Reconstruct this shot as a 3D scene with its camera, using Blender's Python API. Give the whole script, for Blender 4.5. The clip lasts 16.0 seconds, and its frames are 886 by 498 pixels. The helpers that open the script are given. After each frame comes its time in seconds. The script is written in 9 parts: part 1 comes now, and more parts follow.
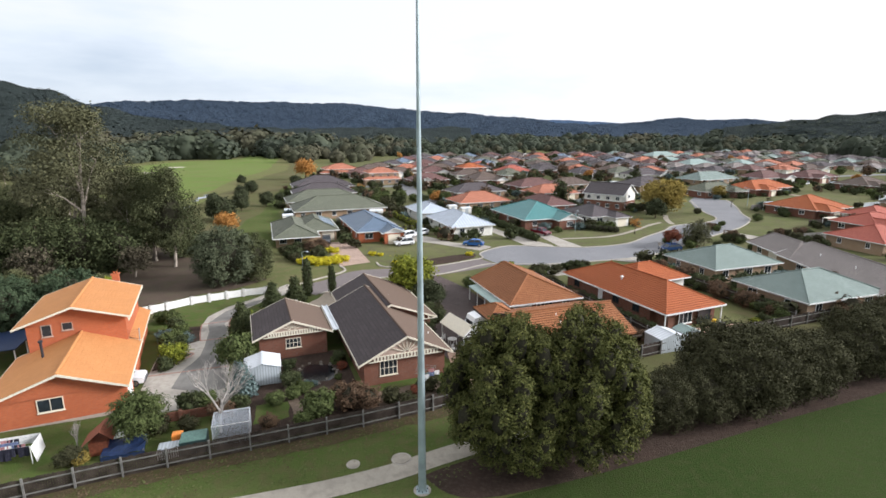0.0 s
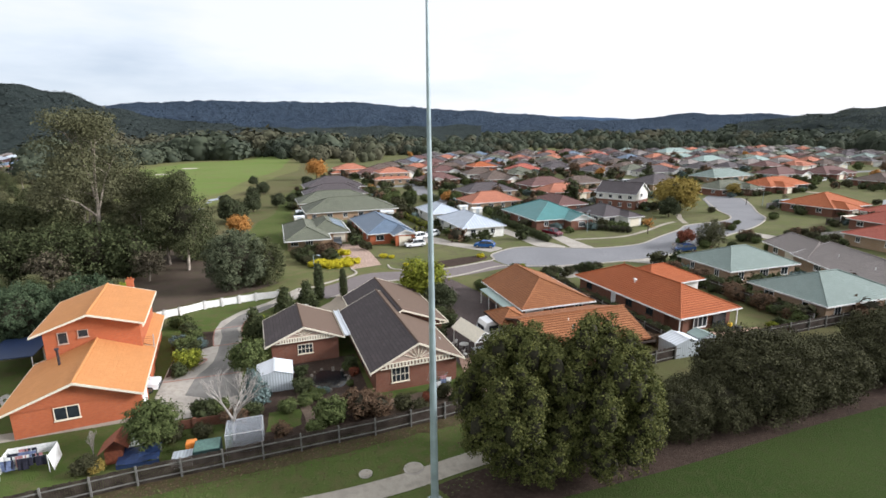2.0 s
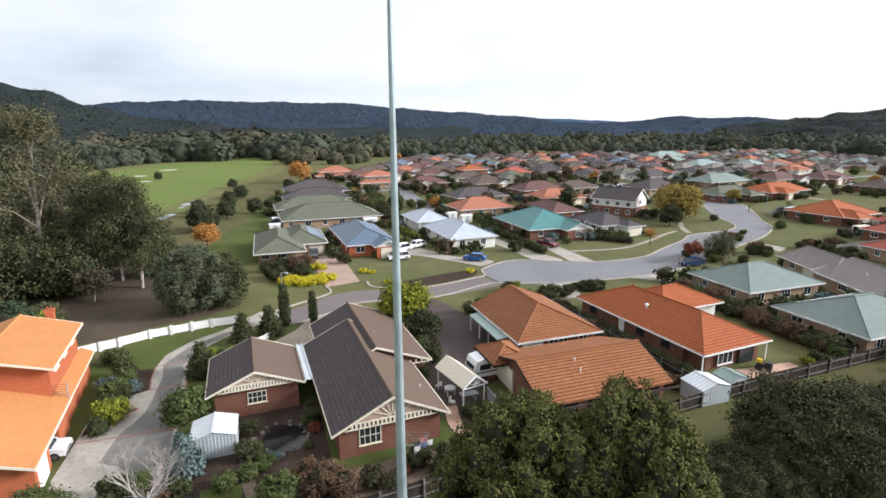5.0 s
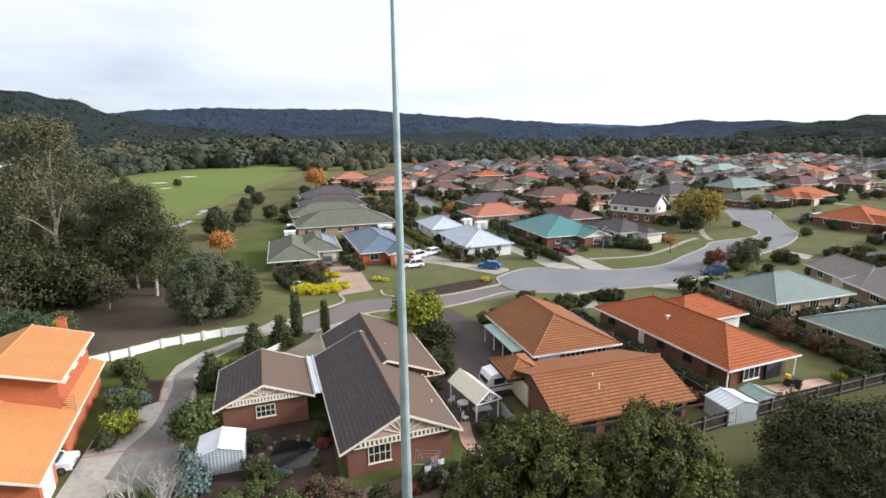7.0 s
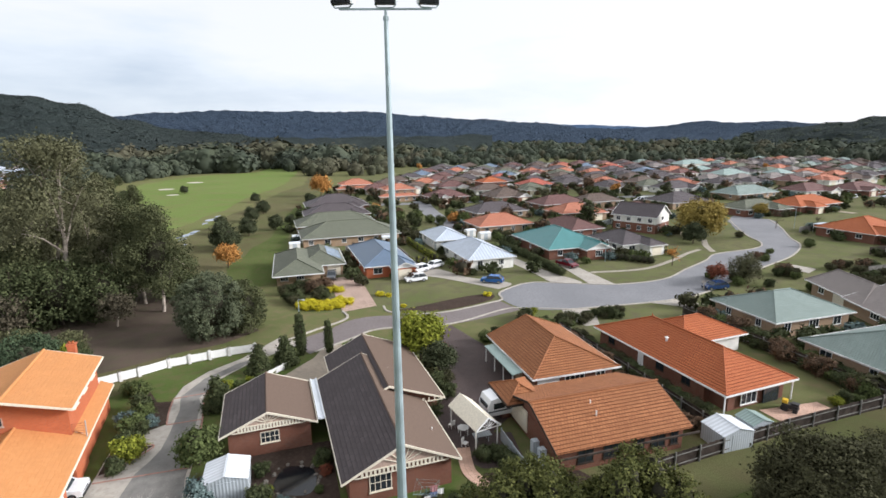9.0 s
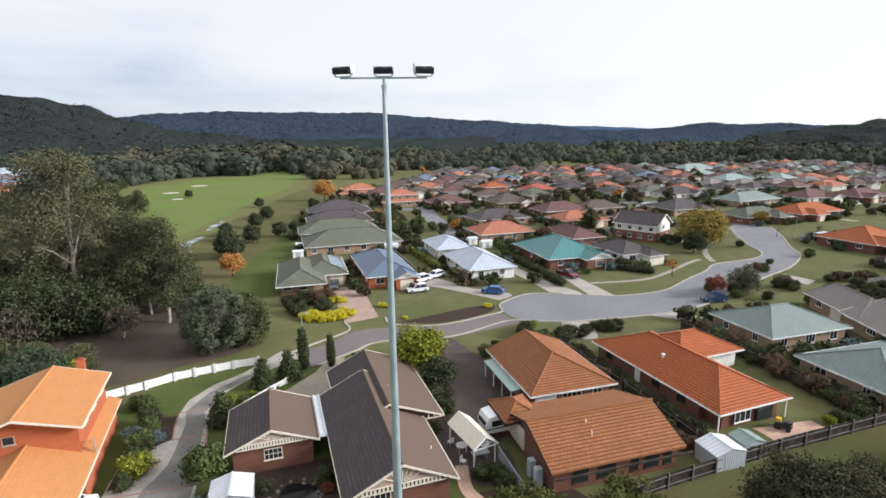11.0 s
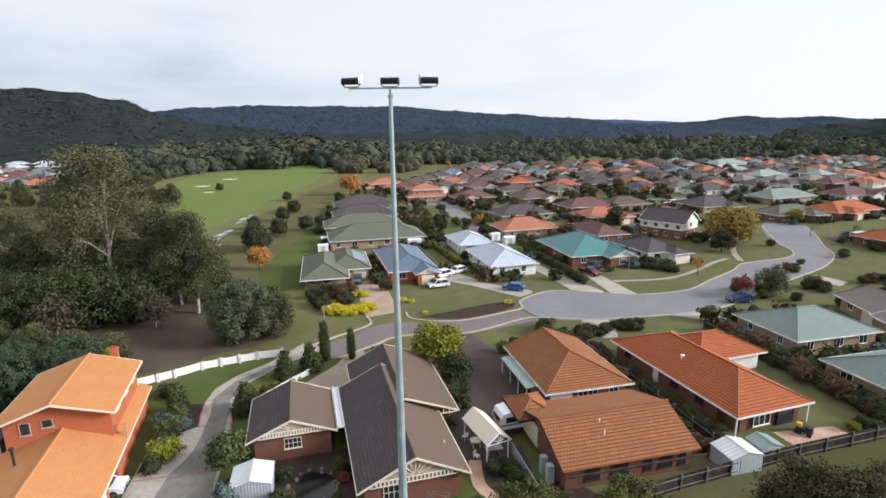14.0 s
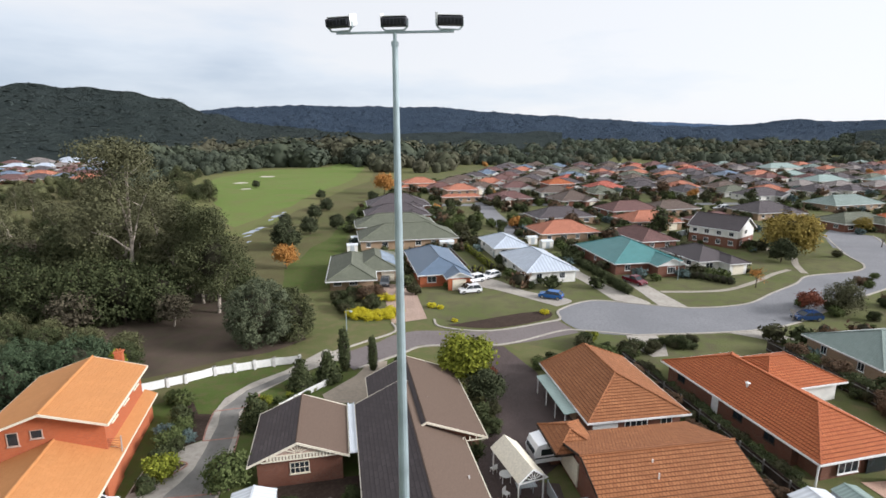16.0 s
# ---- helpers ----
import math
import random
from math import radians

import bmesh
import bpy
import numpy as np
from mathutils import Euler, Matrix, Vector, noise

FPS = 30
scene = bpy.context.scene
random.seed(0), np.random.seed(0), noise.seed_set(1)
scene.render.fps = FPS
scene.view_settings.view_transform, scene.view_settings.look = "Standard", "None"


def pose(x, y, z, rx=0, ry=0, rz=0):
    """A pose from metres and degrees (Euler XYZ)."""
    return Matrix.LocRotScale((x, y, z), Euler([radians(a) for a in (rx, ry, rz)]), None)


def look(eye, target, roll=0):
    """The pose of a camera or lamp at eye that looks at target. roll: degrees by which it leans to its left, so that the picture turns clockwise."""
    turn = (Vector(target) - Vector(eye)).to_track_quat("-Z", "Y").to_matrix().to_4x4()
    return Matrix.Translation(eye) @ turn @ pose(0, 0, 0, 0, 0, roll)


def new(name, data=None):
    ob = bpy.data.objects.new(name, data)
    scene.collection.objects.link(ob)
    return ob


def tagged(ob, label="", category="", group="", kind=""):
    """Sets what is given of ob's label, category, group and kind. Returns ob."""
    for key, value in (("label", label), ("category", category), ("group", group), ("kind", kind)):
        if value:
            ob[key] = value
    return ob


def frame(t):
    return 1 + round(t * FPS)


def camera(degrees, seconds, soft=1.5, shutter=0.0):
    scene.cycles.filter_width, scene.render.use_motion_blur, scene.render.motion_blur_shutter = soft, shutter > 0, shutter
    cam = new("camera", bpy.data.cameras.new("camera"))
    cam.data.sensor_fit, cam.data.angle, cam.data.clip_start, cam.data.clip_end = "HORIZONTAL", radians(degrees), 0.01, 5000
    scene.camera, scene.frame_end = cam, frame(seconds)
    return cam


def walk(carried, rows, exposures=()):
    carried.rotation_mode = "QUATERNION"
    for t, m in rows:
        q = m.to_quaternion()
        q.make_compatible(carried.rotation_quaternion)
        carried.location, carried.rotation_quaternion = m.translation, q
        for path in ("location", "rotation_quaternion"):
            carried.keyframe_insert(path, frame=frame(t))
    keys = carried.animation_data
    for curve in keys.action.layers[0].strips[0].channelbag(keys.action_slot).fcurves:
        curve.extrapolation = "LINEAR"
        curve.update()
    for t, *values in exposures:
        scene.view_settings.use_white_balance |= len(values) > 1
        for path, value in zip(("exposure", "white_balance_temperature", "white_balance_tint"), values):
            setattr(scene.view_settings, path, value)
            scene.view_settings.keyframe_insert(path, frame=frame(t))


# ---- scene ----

# The camera: a drone that rises before a floodlight mast and drifts forward
cam = camera(81.50, 16.0, soft=1.6)
PATH = (
    (0, (0.015, -0.002, 23.854), (1.71, 48.70, 12.66), 0.00),
    (0.5, (0.008, -0.169, 23.719), (0.93, 48.53, 12.44), -0.34),
    (1, (-0.043, -0.313, 23.958), (0.51, 48.42, 12.81), -0.50),
    (1.5, (-0.068, -0.094, 24.241), (0.45, 48.62, 12.98), -0.57),
    (2, (0.009, 0.413, 24.586), (0.64, 49.09, 13.19), -0.60),
    (2.5, (0.124, 1.205, 24.771), (0.86, 49.84, 13.18), -0.67),
    (3, (0.238, 2.512, 24.908), (1.25, 51.12, 13.23), -0.65),
    (3.5, (0.490, 4.287, 24.943), (1.70, 52.82, 12.96), -0.65),
    (4, (0.624, 6.783, 24.849), (2.77, 55.34, 13.12), -0.14),
    (6.5, (1.258, 11.450, 24.524), (1.48, 60.24, 13.61), -0.54),
    (7, (1.282, 11.493, 24.822), (1.30, 60.32, 14.06), -0.62),
    (7.5, (1.408, 11.440, 25.295), (1.22, 60.29, 14.64), -0.73),
    (8, (1.650, 11.396, 26.024), (1.34, 60.23, 15.30), -0.82),
    (8.5, (1.741, 11.232, 26.746), (1.40, 60.07, 16.06), -0.83),
    (9, (1.754, 11.105, 27.458), (1.28, 59.96, 16.83), -0.78),
    (9.5, (1.762, 10.936, 28.130), (1.16, 59.78, 17.46), -0.74),
    (12, (2.507, 9.974, 30.003), (1.30, 58.85, 19.52), -0.47),
    (12.5, (2.679, 9.735, 29.998), (-0.64, 58.50, 19.49), -0.54),
    (13, (2.826, 9.641, 29.979), (-0.46, 58.40, 19.39), -0.39),
    (13.5, (2.969, 9.630, 30.064), (-0.20, 58.35, 19.27), -0.41),
    (14, (3.055, 9.814, 30.183), (-0.25, 58.45, 19.08), -0.63),
    (14.5, (3.060, 10.682, 30.181), (-0.03, 59.35, 19.15), -0.41),
    (15, (3.049, 12.108, 29.849), (0.18, 60.86, 19.14), -0.26),
    (15.5, (3.001, 13.974, 29.414), (0.54, 62.82, 19.02), -0.00),
    (16, (3.009, 15.810, 29.178), (-3.66, 64.13, 18.19), -0.10),
)
walk(cam, [(t, look(eye, target, roll)) for t, eye, target, roll in PATH],
     exposures=[(0, 0.33, 6250, 11), (8, 0.33, 6250, 11), (9.5, 0.27, 6250, 11), (12, 0.18, 6250, 11), (16, 0.16, 6250, 11)])

# ---- world and sun: a bright overcast sky, whiter towards the sun ----
SUN_FROM = Vector((0.92, -0.06, 0.38)).normalized()
world = bpy.data.worlds.new("overcast_sky")
scene.world = world
world.use_nodes = True
wn, wl = world.node_tree.nodes, world.node_tree.links
wn.clear()


def wnode(kind, **values):
    n = wn.new(kind)
    for key, value in values.items():
        n.inputs[key].default_value = value
    return n


sky = wn.new("ShaderNodeTexSky")
sky.sky_type = "NISHITA"
sky.sun_disc = False
sky.sun_elevation = math.asin(SUN_FROM.z)
sky.sun_rotation = math.atan2(SUN_FROM.x, SUN_FROM.y)
sky_bg = wnode("ShaderNodeBackground", Strength=0.11)
wl.new(sky.outputs[0], sky_bg.inputs["Color"])
coord = wn.new("ShaderNodeTexCoord")
flat = wn.new("ShaderNodeMapping")
flat.inputs["Scale"].default_value = (1.0, 1.0, 4.2)
wl.new(coord.outputs["Generated"], flat.inputs["Vector"])
cloud_noise = wnode("ShaderNodeTexNoise", Scale=1.7, Detail=6.0, Roughness=0.52)
wl.new(flat.outputs[0], cloud_noise.inputs["Vector"])
split = wn.new("ShaderNodeSeparateXYZ")
wl.new(coord.outputs["Generated"], split.inputs[0])
# clouds thicken and whiten to the right of the walk and overhead
lean = wn.new("ShaderNodeMath")
lean.operation = "MULTIPLY_ADD"
wl.new(split.outputs["X"], lean.inputs[0])
lean.inputs[1].default_value = 0.15
wl.new(cloud_noise.outputs["Fac"], lean.inputs[2])
rise = wn.new("ShaderNodeMath")
rise.operation = "MULTIPLY_ADD"
wl.new(split.outputs["Z"], rise.inputs[0])
rise.inputs[1].default_value = 0.72
wl.new(lean.outputs[0], rise.inputs[2])
ramp = wn.new("ShaderNodeValToRGB")
ramp.color_ramp.elements[0].position, ramp.color_ramp.elements[0].color = 0.27, (0.58, 0.665, 0.78, 1)
ramp.color_ramp.elements[1].position, ramp.color_ramp.elements[1].color = 0.56, (0.985, 0.99, 1.0, 1)
mid = ramp.color_ramp.elements.new(0.44)
mid.color = (0.85, 0.905, 0.97, 1)
# a bank of greyer cloud low to the left
bank_height = wn.new("ShaderNodeValToRGB")
bank_height.color_ramp.interpolation = "EASE"
bank_height.color_ramp.elements[0].position, bank_height.color_ramp.elements[0].color = 0.03, (0, 0, 0, 1)
bank_height.color_ramp.elements[1].position, bank_height.color_ramp.elements[1].color = 0.235, (0, 0, 0, 1)
for level in (0.08, 0.14):
    bank_height.color_ramp.elements.new(level).color = (1, 1, 1, 1)
wl.new(split.outputs["Z"], bank_height.inputs[0])
bank_side = wn.new("ShaderNodeMapRange")
bank_side.inputs["From Min"].default_value, bank_side.inputs["From Max"].default_value = 1.2, 0.15
bank_side.inputs["To Min"].default_value, bank_side.inputs["To Max"].default_value = 0.0, 0.155
wl.new(split.outputs["X"], bank_side.inputs["Value"])
bank = wn.new("ShaderNodeMath")
bank.operation = "MULTIPLY"
wl.new(bank_height.outputs[0], bank.inputs[0])
wl.new(bank_side.outputs[0], bank.inputs[1])
thin = wn.new("ShaderNodeMath")
thin.operation = "SUBTRACT"
wl.new(rise.outputs[0], thin.inputs[0])
wl.new(bank.outputs[0], thin.inputs[1])
wl.new(thin.outputs[0], ramp.inputs[0])
cloud_bg = wnode("ShaderNodeBackground", Strength=0.76)
wl.new(ramp.outputs[0], cloud_bg.inputs["Color"])
# the cloud is brighter on the side of the hidden sun
glow = wn.new("ShaderNodeMapRange")
glow.inputs["From Min"].default_value, glow.inputs["From Max"].default_value = -0.8, 1.0
glow.interpolation_type = "SMOOTHSTEP"
glow.inputs["To Min"].default_value, glow.inputs["To Max"].default_value = 0.83, 0.95
wl.new(split.outputs["X"], glow.inputs["Value"])
wl.new(glow.outputs[0], cloud_bg.inputs["Strength"])
both = wnode("ShaderNodeMixShader", Fac=0.9)
wl.new(sky_bg.outputs[0], both.inputs[1])
wl.new(cloud_bg.outputs[0], both.inputs[2])
wout = wn.new("ShaderNodeOutputWorld")
wl.new(both.outputs[0], wout.inputs["Surface"])

sun = new("sun", bpy.data.lights.new("sun", "SUN"))
sun.data.energy, sun.data.angle, sun.data.color = 4.6, radians(16), (1.0, 0.965, 0.955)
sun.matrix_world = look(tuple(SUN_FROM * 100), (0, 0, 0))

# ---- materials ----
MATS = {}


def material(name, build):
    """A node material; build(nodes, links, bsdf) sets it up once."""
    if name not in MATS:
        m = bpy.data.materials.new(name)
        m.use_nodes = True
        build(m.node_tree.nodes, m.node_tree.links, m.node_tree.nodes["Principled BSDF"])
        MATS[name] = m
    return MATS[name]


def mixed(nodes, links, fac, a, b):
    """A colour between a and b (each a colour or a socket) by the socket fac."""
    n = nodes.new("ShaderNodeMix")
    n.data_type = "RGBA"
    links.new(fac, n.inputs["Factor"])
    for side, value in (("A", a), ("B", b)):
        socket = [s for s in n.inputs if s.name == side and s.type == "RGBA"][0]
        if isinstance(value, tuple):
            socket.default_value = (*value, 1)
        else:
            links.new(value, socket)
    return [s for s in n.outputs if s.type == "RGBA"][0]


def noise_at(nodes, links, scale, detail=4.0, source="Object", low=0.35, high=0.65):
    """Noise over a coordinate, spread to run from 0 to 1."""
    c = nodes.new("ShaderNodeTexCoord")
    n = nodes.new("ShaderNodeTexNoise")
    n.inputs["Scale"].default_value, n.inputs["Detail"].default_value = scale, detail
    links.new(c.outputs[source], n.inputs["Vector"])
    r = nodes.new("ShaderNodeMapRange")
    r.inputs["From Min"].default_value, r.inputs["From Max"].default_value = low, high
    links.new(n.outputs["Fac"], r.inputs["Value"])
    return r.outputs["Result"]


def bump(nodes, links, bsdf, height, strength, distance):
    b = nodes.new("ShaderNodeBump")
    b.inputs["Strength"].default_value, b.inputs["Distance"].default_value = strength, distance
    links.new(height, b.inputs["Height"])
    links.new(b.outputs["Normal"], bsdf.inputs["Normal"])


def shade(c, k):
    return tuple(min(1.0, v * k) for v in c)


def plain(name, colour, rough=0.6, metal=0.0, grain=6.0, amount=0.25, relief=0.0):
    """Paint, plastic or metal with slight blotches and dirt."""
    def build(nodes, links, bsdf):
        f = noise_at(nodes, links, grain)
        g = noise_at(nodes, links, grain * 9)
        base = mixed(nodes, links, f, shade(colour, 1 - amount), shade(colour, 1 + amount * 0.5))
        fine = mixed(nodes, links, g, base, shade(colour, 1 - amount * 0.6))
        links.new(base, bsdf.inputs["Base Color"])
        if relief:
            bump(nodes, links, bsdf, g, 0.5, relief)
        if rough > 0.8:
            bsdf.inputs["Specular IOR Level"].default_value = 0.1
        bsdf.inputs["Roughness"].default_value, bsdf.inputs["Metallic"].default_value = rough, metal
    return material(name, build)


def tiled(name, dark, light, wide=0.3, tall=0.34, joint=0.02, rough=0.75, joint_colour=None, relief=0.03, stain=0.35):
    """Roof tiles, bricks or pavers along the UV map (in metres), each with its own tone, over broad stains."""
    def build(nodes, links, bsdf):
        c = nodes.new("ShaderNodeTexCoord")
        b = nodes.new("ShaderNodeTexBrick")
        b.offset = 0.5
        for key, value in (("Scale", 1.0), ("Mortar Size", joint), ("Brick Width", wide), ("Row Height", tall), ("Mortar Smooth", 0.3), ("Bias", 0.0)):
            b.inputs[key].default_value = value
        b.inputs["Color1"].default_value, b.inputs["Color2"].default_value = (*dark, 1), (*light, 1)
        b.inputs["Mortar"].default_value = (*(joint_colour or shade(dark, 0.45)), 1)
        links.new(c.outputs["UV"], b.inputs["Vector"])
        f = noise_at(nodes, links, 0.45, 5.0)
        stained = mixed(nodes, links, f, b.outputs["Color"], shade(tuple((p + q) / 2 for p, q in zip(dark, light)), 1 - stain))
        half = nodes.new("ShaderNodeMix")
        half.data_type = "RGBA"
        half.inputs["Factor"].default_value = 0.55
        colours = [s for s in half.inputs if s.type == "RGBA"]
        links.new(b.outputs["Color"], colours[0])
        links.new(stained, colours[1])
        links.new([s for s in half.outputs if s.type == "RGBA"][0], bsdf.inputs["Base Color"])
        inv = nodes.new("ShaderNodeMath")
        inv.operation = "SUBTRACT"
        inv.inputs[0].default_value = 1.0
        links.new(b.outputs["Fac"], inv.inputs[1])
        bump(nodes, links, bsdf, inv.outputs[0], 0.7, relief)
        bsdf.inputs["Roughness"].default_value = rough
        bsdf.inputs["Specular IOR Level"].default_value = 0.25
    return material(name, build)


def rolled(name, dark, light, pitch=0.3, course=0.36, rough=0.6, stain=0.25):
    """Roof tiles with rolls running down the slope and lapped courses across it (UV in metres)."""
    def build(nodes, links, bsdf):
        c = nodes.new("ShaderNodeTexCoord")
        waves = []
        for way, step, profile in (("X", pitch, "SIN"), ("Y", course, "SAW")):
            w = nodes.new("ShaderNodeTexWave")
            w.bands_direction, w.wave_profile = way, profile
            w.inputs["Scale"].default_value = 0.314 / step
            w.inputs["Distortion"].default_value = 0.15
            links.new(c.outputs["UV"], w.inputs["Vector"])
            waves.append(w.outputs["Fac"])
        f = noise_at(nodes, links, 0.5, 5.0)
        g = noise_at(nodes, links, 4.0, 3.0)
        base = mixed(nodes, links, g, dark, light)
        worn = mixed(nodes, links, f, base, shade(dark, 1 - stain))
        pans = mixed(nodes, links, waves[0], shade(dark, 0.7), worn)
        links.new(pans, bsdf.inputs["Base Color"])
        total = nodes.new("ShaderNodeMath")
        total.operation = "MULTIPLY_ADD"
        links.new(waves[1], total.inputs[0])
        total.inputs[1].default_value = 0.1
        links.new(waves[0], total.inputs[2])
        bump(nodes, links, bsdf, total.outputs[0], 1.0, 0.1)
        bsdf.inputs["Roughness"].default_value = rough
        bsdf.inputs["Specular IOR Level"].default_value = 0.15
    return material(name, build)


def ribbed(name, colour, pitch=0.2, rough=0.45, metal=0.0, relief=0.02):
    """Pressed metal sheet with ribs running down the slope (UV in metres)."""
    def build(nodes, links, bsdf):
        c = nodes.new("ShaderNodeTexCoord")
        w = nodes.new("ShaderNodeTexWave")
        w.bands_direction = "X"
        w.inputs["Scale"].default_value = 0.314 / pitch
        links.new(c.outputs["UV"], w.inputs["Vector"])
        f = noise_at(nodes, links, 0.6)
        base = mixed(nodes, links, f, shade(colour, 0.86), shade(colour, 1.06))
        lines = mixed(nodes, links, w.outputs["Fac"], shade(colour, 0.72), base)
        links.new(lines, bsdf.inputs["Base Color"])
        bump(nodes, links, bsdf, w.outputs["Fac"], 0.6, relief)
        bsdf.inputs["Roughness"].default_value, bsdf.inputs["Metallic"].default_value = rough, metal
    return material(name, build)


def ground_mix(name, a, b, c, broad=0.05, fine=1.3, rough=0.95, relief=0.05):
    """Grass or earth: broad patches of a and b, small patches of c, and a fine relief."""
    def build(nodes, links, bsdf):
        f = noise_at(nodes, links, broad, 6.0)
        g = noise_at(nodes, links, fine, 5.0, low=0.45, high=0.75)
        h = noise_at(nodes, links, 9.0, 3.0)
        base = mixed(nodes, links, f, a, b)
        spots = mixed(nodes, links, g, base, c)
        grain = mixed(nodes, links, h, spots, shade(a, 0.7))
        half = nodes.new("ShaderNodeMix")
        half.data_type = "RGBA"
        half.inputs["Factor"].default_value = 0.35
        colours = [s for s in half.inputs if s.type == "RGBA"]
        links.new(spots, colours[0])
        links.new(grain, colours[1])
        links.new([s for s in half.outputs if s.type == "RGBA"][0], bsdf.inputs["Base Color"])
        bump(nodes, links, bsdf, h, 0.6, relief)
        bsdf.inputs["Roughness"].default_value = rough
        bsdf.inputs["Specular IOR Level"].default_value = 0.3 if rough < 0.9 else 0.04
    return material(name, build)


def leafy(name, dark, light, rough=0.8, patch_scale=0.35, other=None):
    """Leaves: every leaf clump takes its own tone between dark and light."""
    def build(nodes, links, bsdf):
        g = nodes.new("ShaderNodeNewGeometry")
        o = noise_at(nodes, links, patch_scale, 3.0)
        base = mixed(nodes, links, g.outputs["Random Per Island"], dark, light)
        patch = mixed(nodes, links, o, other or shade(dark, 0.9), base)
        half = nodes.new("ShaderNodeMix")
        half.data_type = "RGBA"
        half.inputs["Factor"].default_value = 0.6
        colours = [s for s in half.inputs if s.type == "RGBA"]
        links.new(patch, colours[0])
        links.new(base, colours[1])
        links.new([s for s in half.outputs if s.type == "RGBA"][0], bsdf.inputs["Base Color"])
        bsdf.inputs["Roughness"].default_value = rough
        bsdf.inputs["Specular IOR Level"].default_value = 0.06
    return material(name, build)


def glassy(name, colour, rough=0.08):
    def build(nodes, links, bsdf):
        f = noise_at(nodes, links, 1.5)
        links.new(mixed(nodes, links, f, shade(colour, 0.6), colour), bsdf.inputs["Base Color"])
        bsdf.inputs["Roughness"].default_value = rough
        bsdf.inputs["IOR"].default_value = 1.5
    return material(name, build)


GRASS = ground_mix("lawn_grass", (0.078, 0.112, 0.030), (0.102, 0.126, 0.042), (0.120, 0.106, 0.052), broad=0.12, fine=0.9)
VERGE_GRASS = ground_mix("worn_verge_grass", (0.115, 0.134, 0.050), (0.158, 0.156, 0.072), (0.185, 0.150, 0.084), broad=0.07, fine=0.6)
FAIRWAY = ground_mix("fairway_grass", (0.134, 0.194, 0.049), (0.165, 0.210, 0.066), (0.172, 0.172, 0.072), broad=0.02, fine=0.09)
SEMI_ROUGH = ground_mix("half_mown_grass", (0.140, 0.162, 0.056), (0.168, 0.164, 0.074), (0.158, 0.134, 0.072), broad=0.03, fine=0.12)
ROUGH_GRASS = ground_mix("rough_grass", (0.108, 0.118, 0.048), (0.145, 0.128, 0.068), (0.115, 0.095, 0.052), broad=0.03, fine=0.2)
EARTH = ground_mix("bare_earth", (0.128, 0.096, 0.076), (0.080, 0.064, 0.050), (0.100, 0.092, 0.058), broad=0.16, fine=0.5)
MULCH = ground_mix("garden_mulch", (0.066, 0.046, 0.037), (0.048, 0.036, 0.029), (0.088, 0.066, 0.052), broad=0.5, fine=3.0)
ASPHALT = ground_mix("grey_asphalt", (0.195, 0.197, 0.208), (0.235, 0.236, 0.246), (0.165, 0.167, 0.176), broad=0.15, fine=2.5, rough=0.8, relief=0.01)
ROSE_ASPHALT = ground_mix("reddish_asphalt", (0.165, 0.140, 0.135), (0.205, 0.178, 0.172), (0.14, 0.12, 0.118), broad=0.15, fine=2.5, rough=0.8, relief=0.01)
CONCRETE = ground_mix("worn_concrete", (0.44, 0.405, 0.35), (0.36, 0.33, 0.29), (0.28, 0.255, 0.225), broad=0.4, fine=2.0, rough=0.85, relief=0.01)
PATH_CONCRETE = ground_mix("path_concrete", (0.40, 0.365, 0.305), (0.34, 0.31, 0.26), (0.27, 0.245, 0.21), broad=0.35, fine=1.6, rough=0.9, relief=0.01)
LITTER = ground_mix("leaf_littered_earth", (0.085, 0.066, 0.036), (0.098, 0.078, 0.048), (0.072, 0.088, 0.028), broad=0.5, fine=2.2)
PAVING = tiled("rose_pavers", (0.42, 0.30, 0.24), (0.50, 0.37, 0.30), 0.23, 0.11, 0.01)
SAND = ground_mix("bunker_sand", (0.62, 0.58, 0.50), (0.55, 0.50, 0.42), (0.5, 0.46, 0.4), broad=0.2)
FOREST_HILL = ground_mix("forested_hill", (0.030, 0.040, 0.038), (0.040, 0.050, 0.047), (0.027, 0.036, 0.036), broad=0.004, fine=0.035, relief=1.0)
# distance haze is put into the blue of these two hill colours
RANGE_HILL = ground_mix("haze_blue_forested_range", (0.038, 0.057, 0.085), (0.045, 0.065, 0.094), (0.035, 0.052, 0.079), broad=0.002, fine=0.02, relief=3.0)
FAR_HILL = ground_mix("haze_blue_distant_hill", (0.066, 0.110, 0.185), (0.076, 0.124, 0.205), (0.060, 0.100, 0.170), broad=0.003, fine=0.02, relief=4.0)

BRICK_RED = tiled("red_brick", (0.150, 0.058, 0.038), (0.220, 0.086, 0.052), 0.24, 0.086, 0.012, joint_colour=(0.19, 0.135, 0.105), relief=0.006, stain=0.2)
BRICK_ORANGE = tiled("orange_brick", (0.40, 0.105, 0.045), (0.48, 0.140, 0.058), 0.24, 0.086, 0.01, joint_colour=(0.36, 0.14, 0.08), relief=0.006, stain=0.15)
BRICK_TAN = tiled("tan_brick", (0.30, 0.20, 0.12), (0.40, 0.27, 0.17), 0.24, 0.086, 0.012, joint_colour=(0.34, 0.28, 0.22), relief=0.006, stain=0.2)
RENDER_WHITE = plain("white_render", (0.74, 0.73, 0.68), 0.8, grain=0.8, amount=0.12)
CREAM = plain("cream_paint", (0.72, 0.66, 0.53), 0.55, amount=0.12)
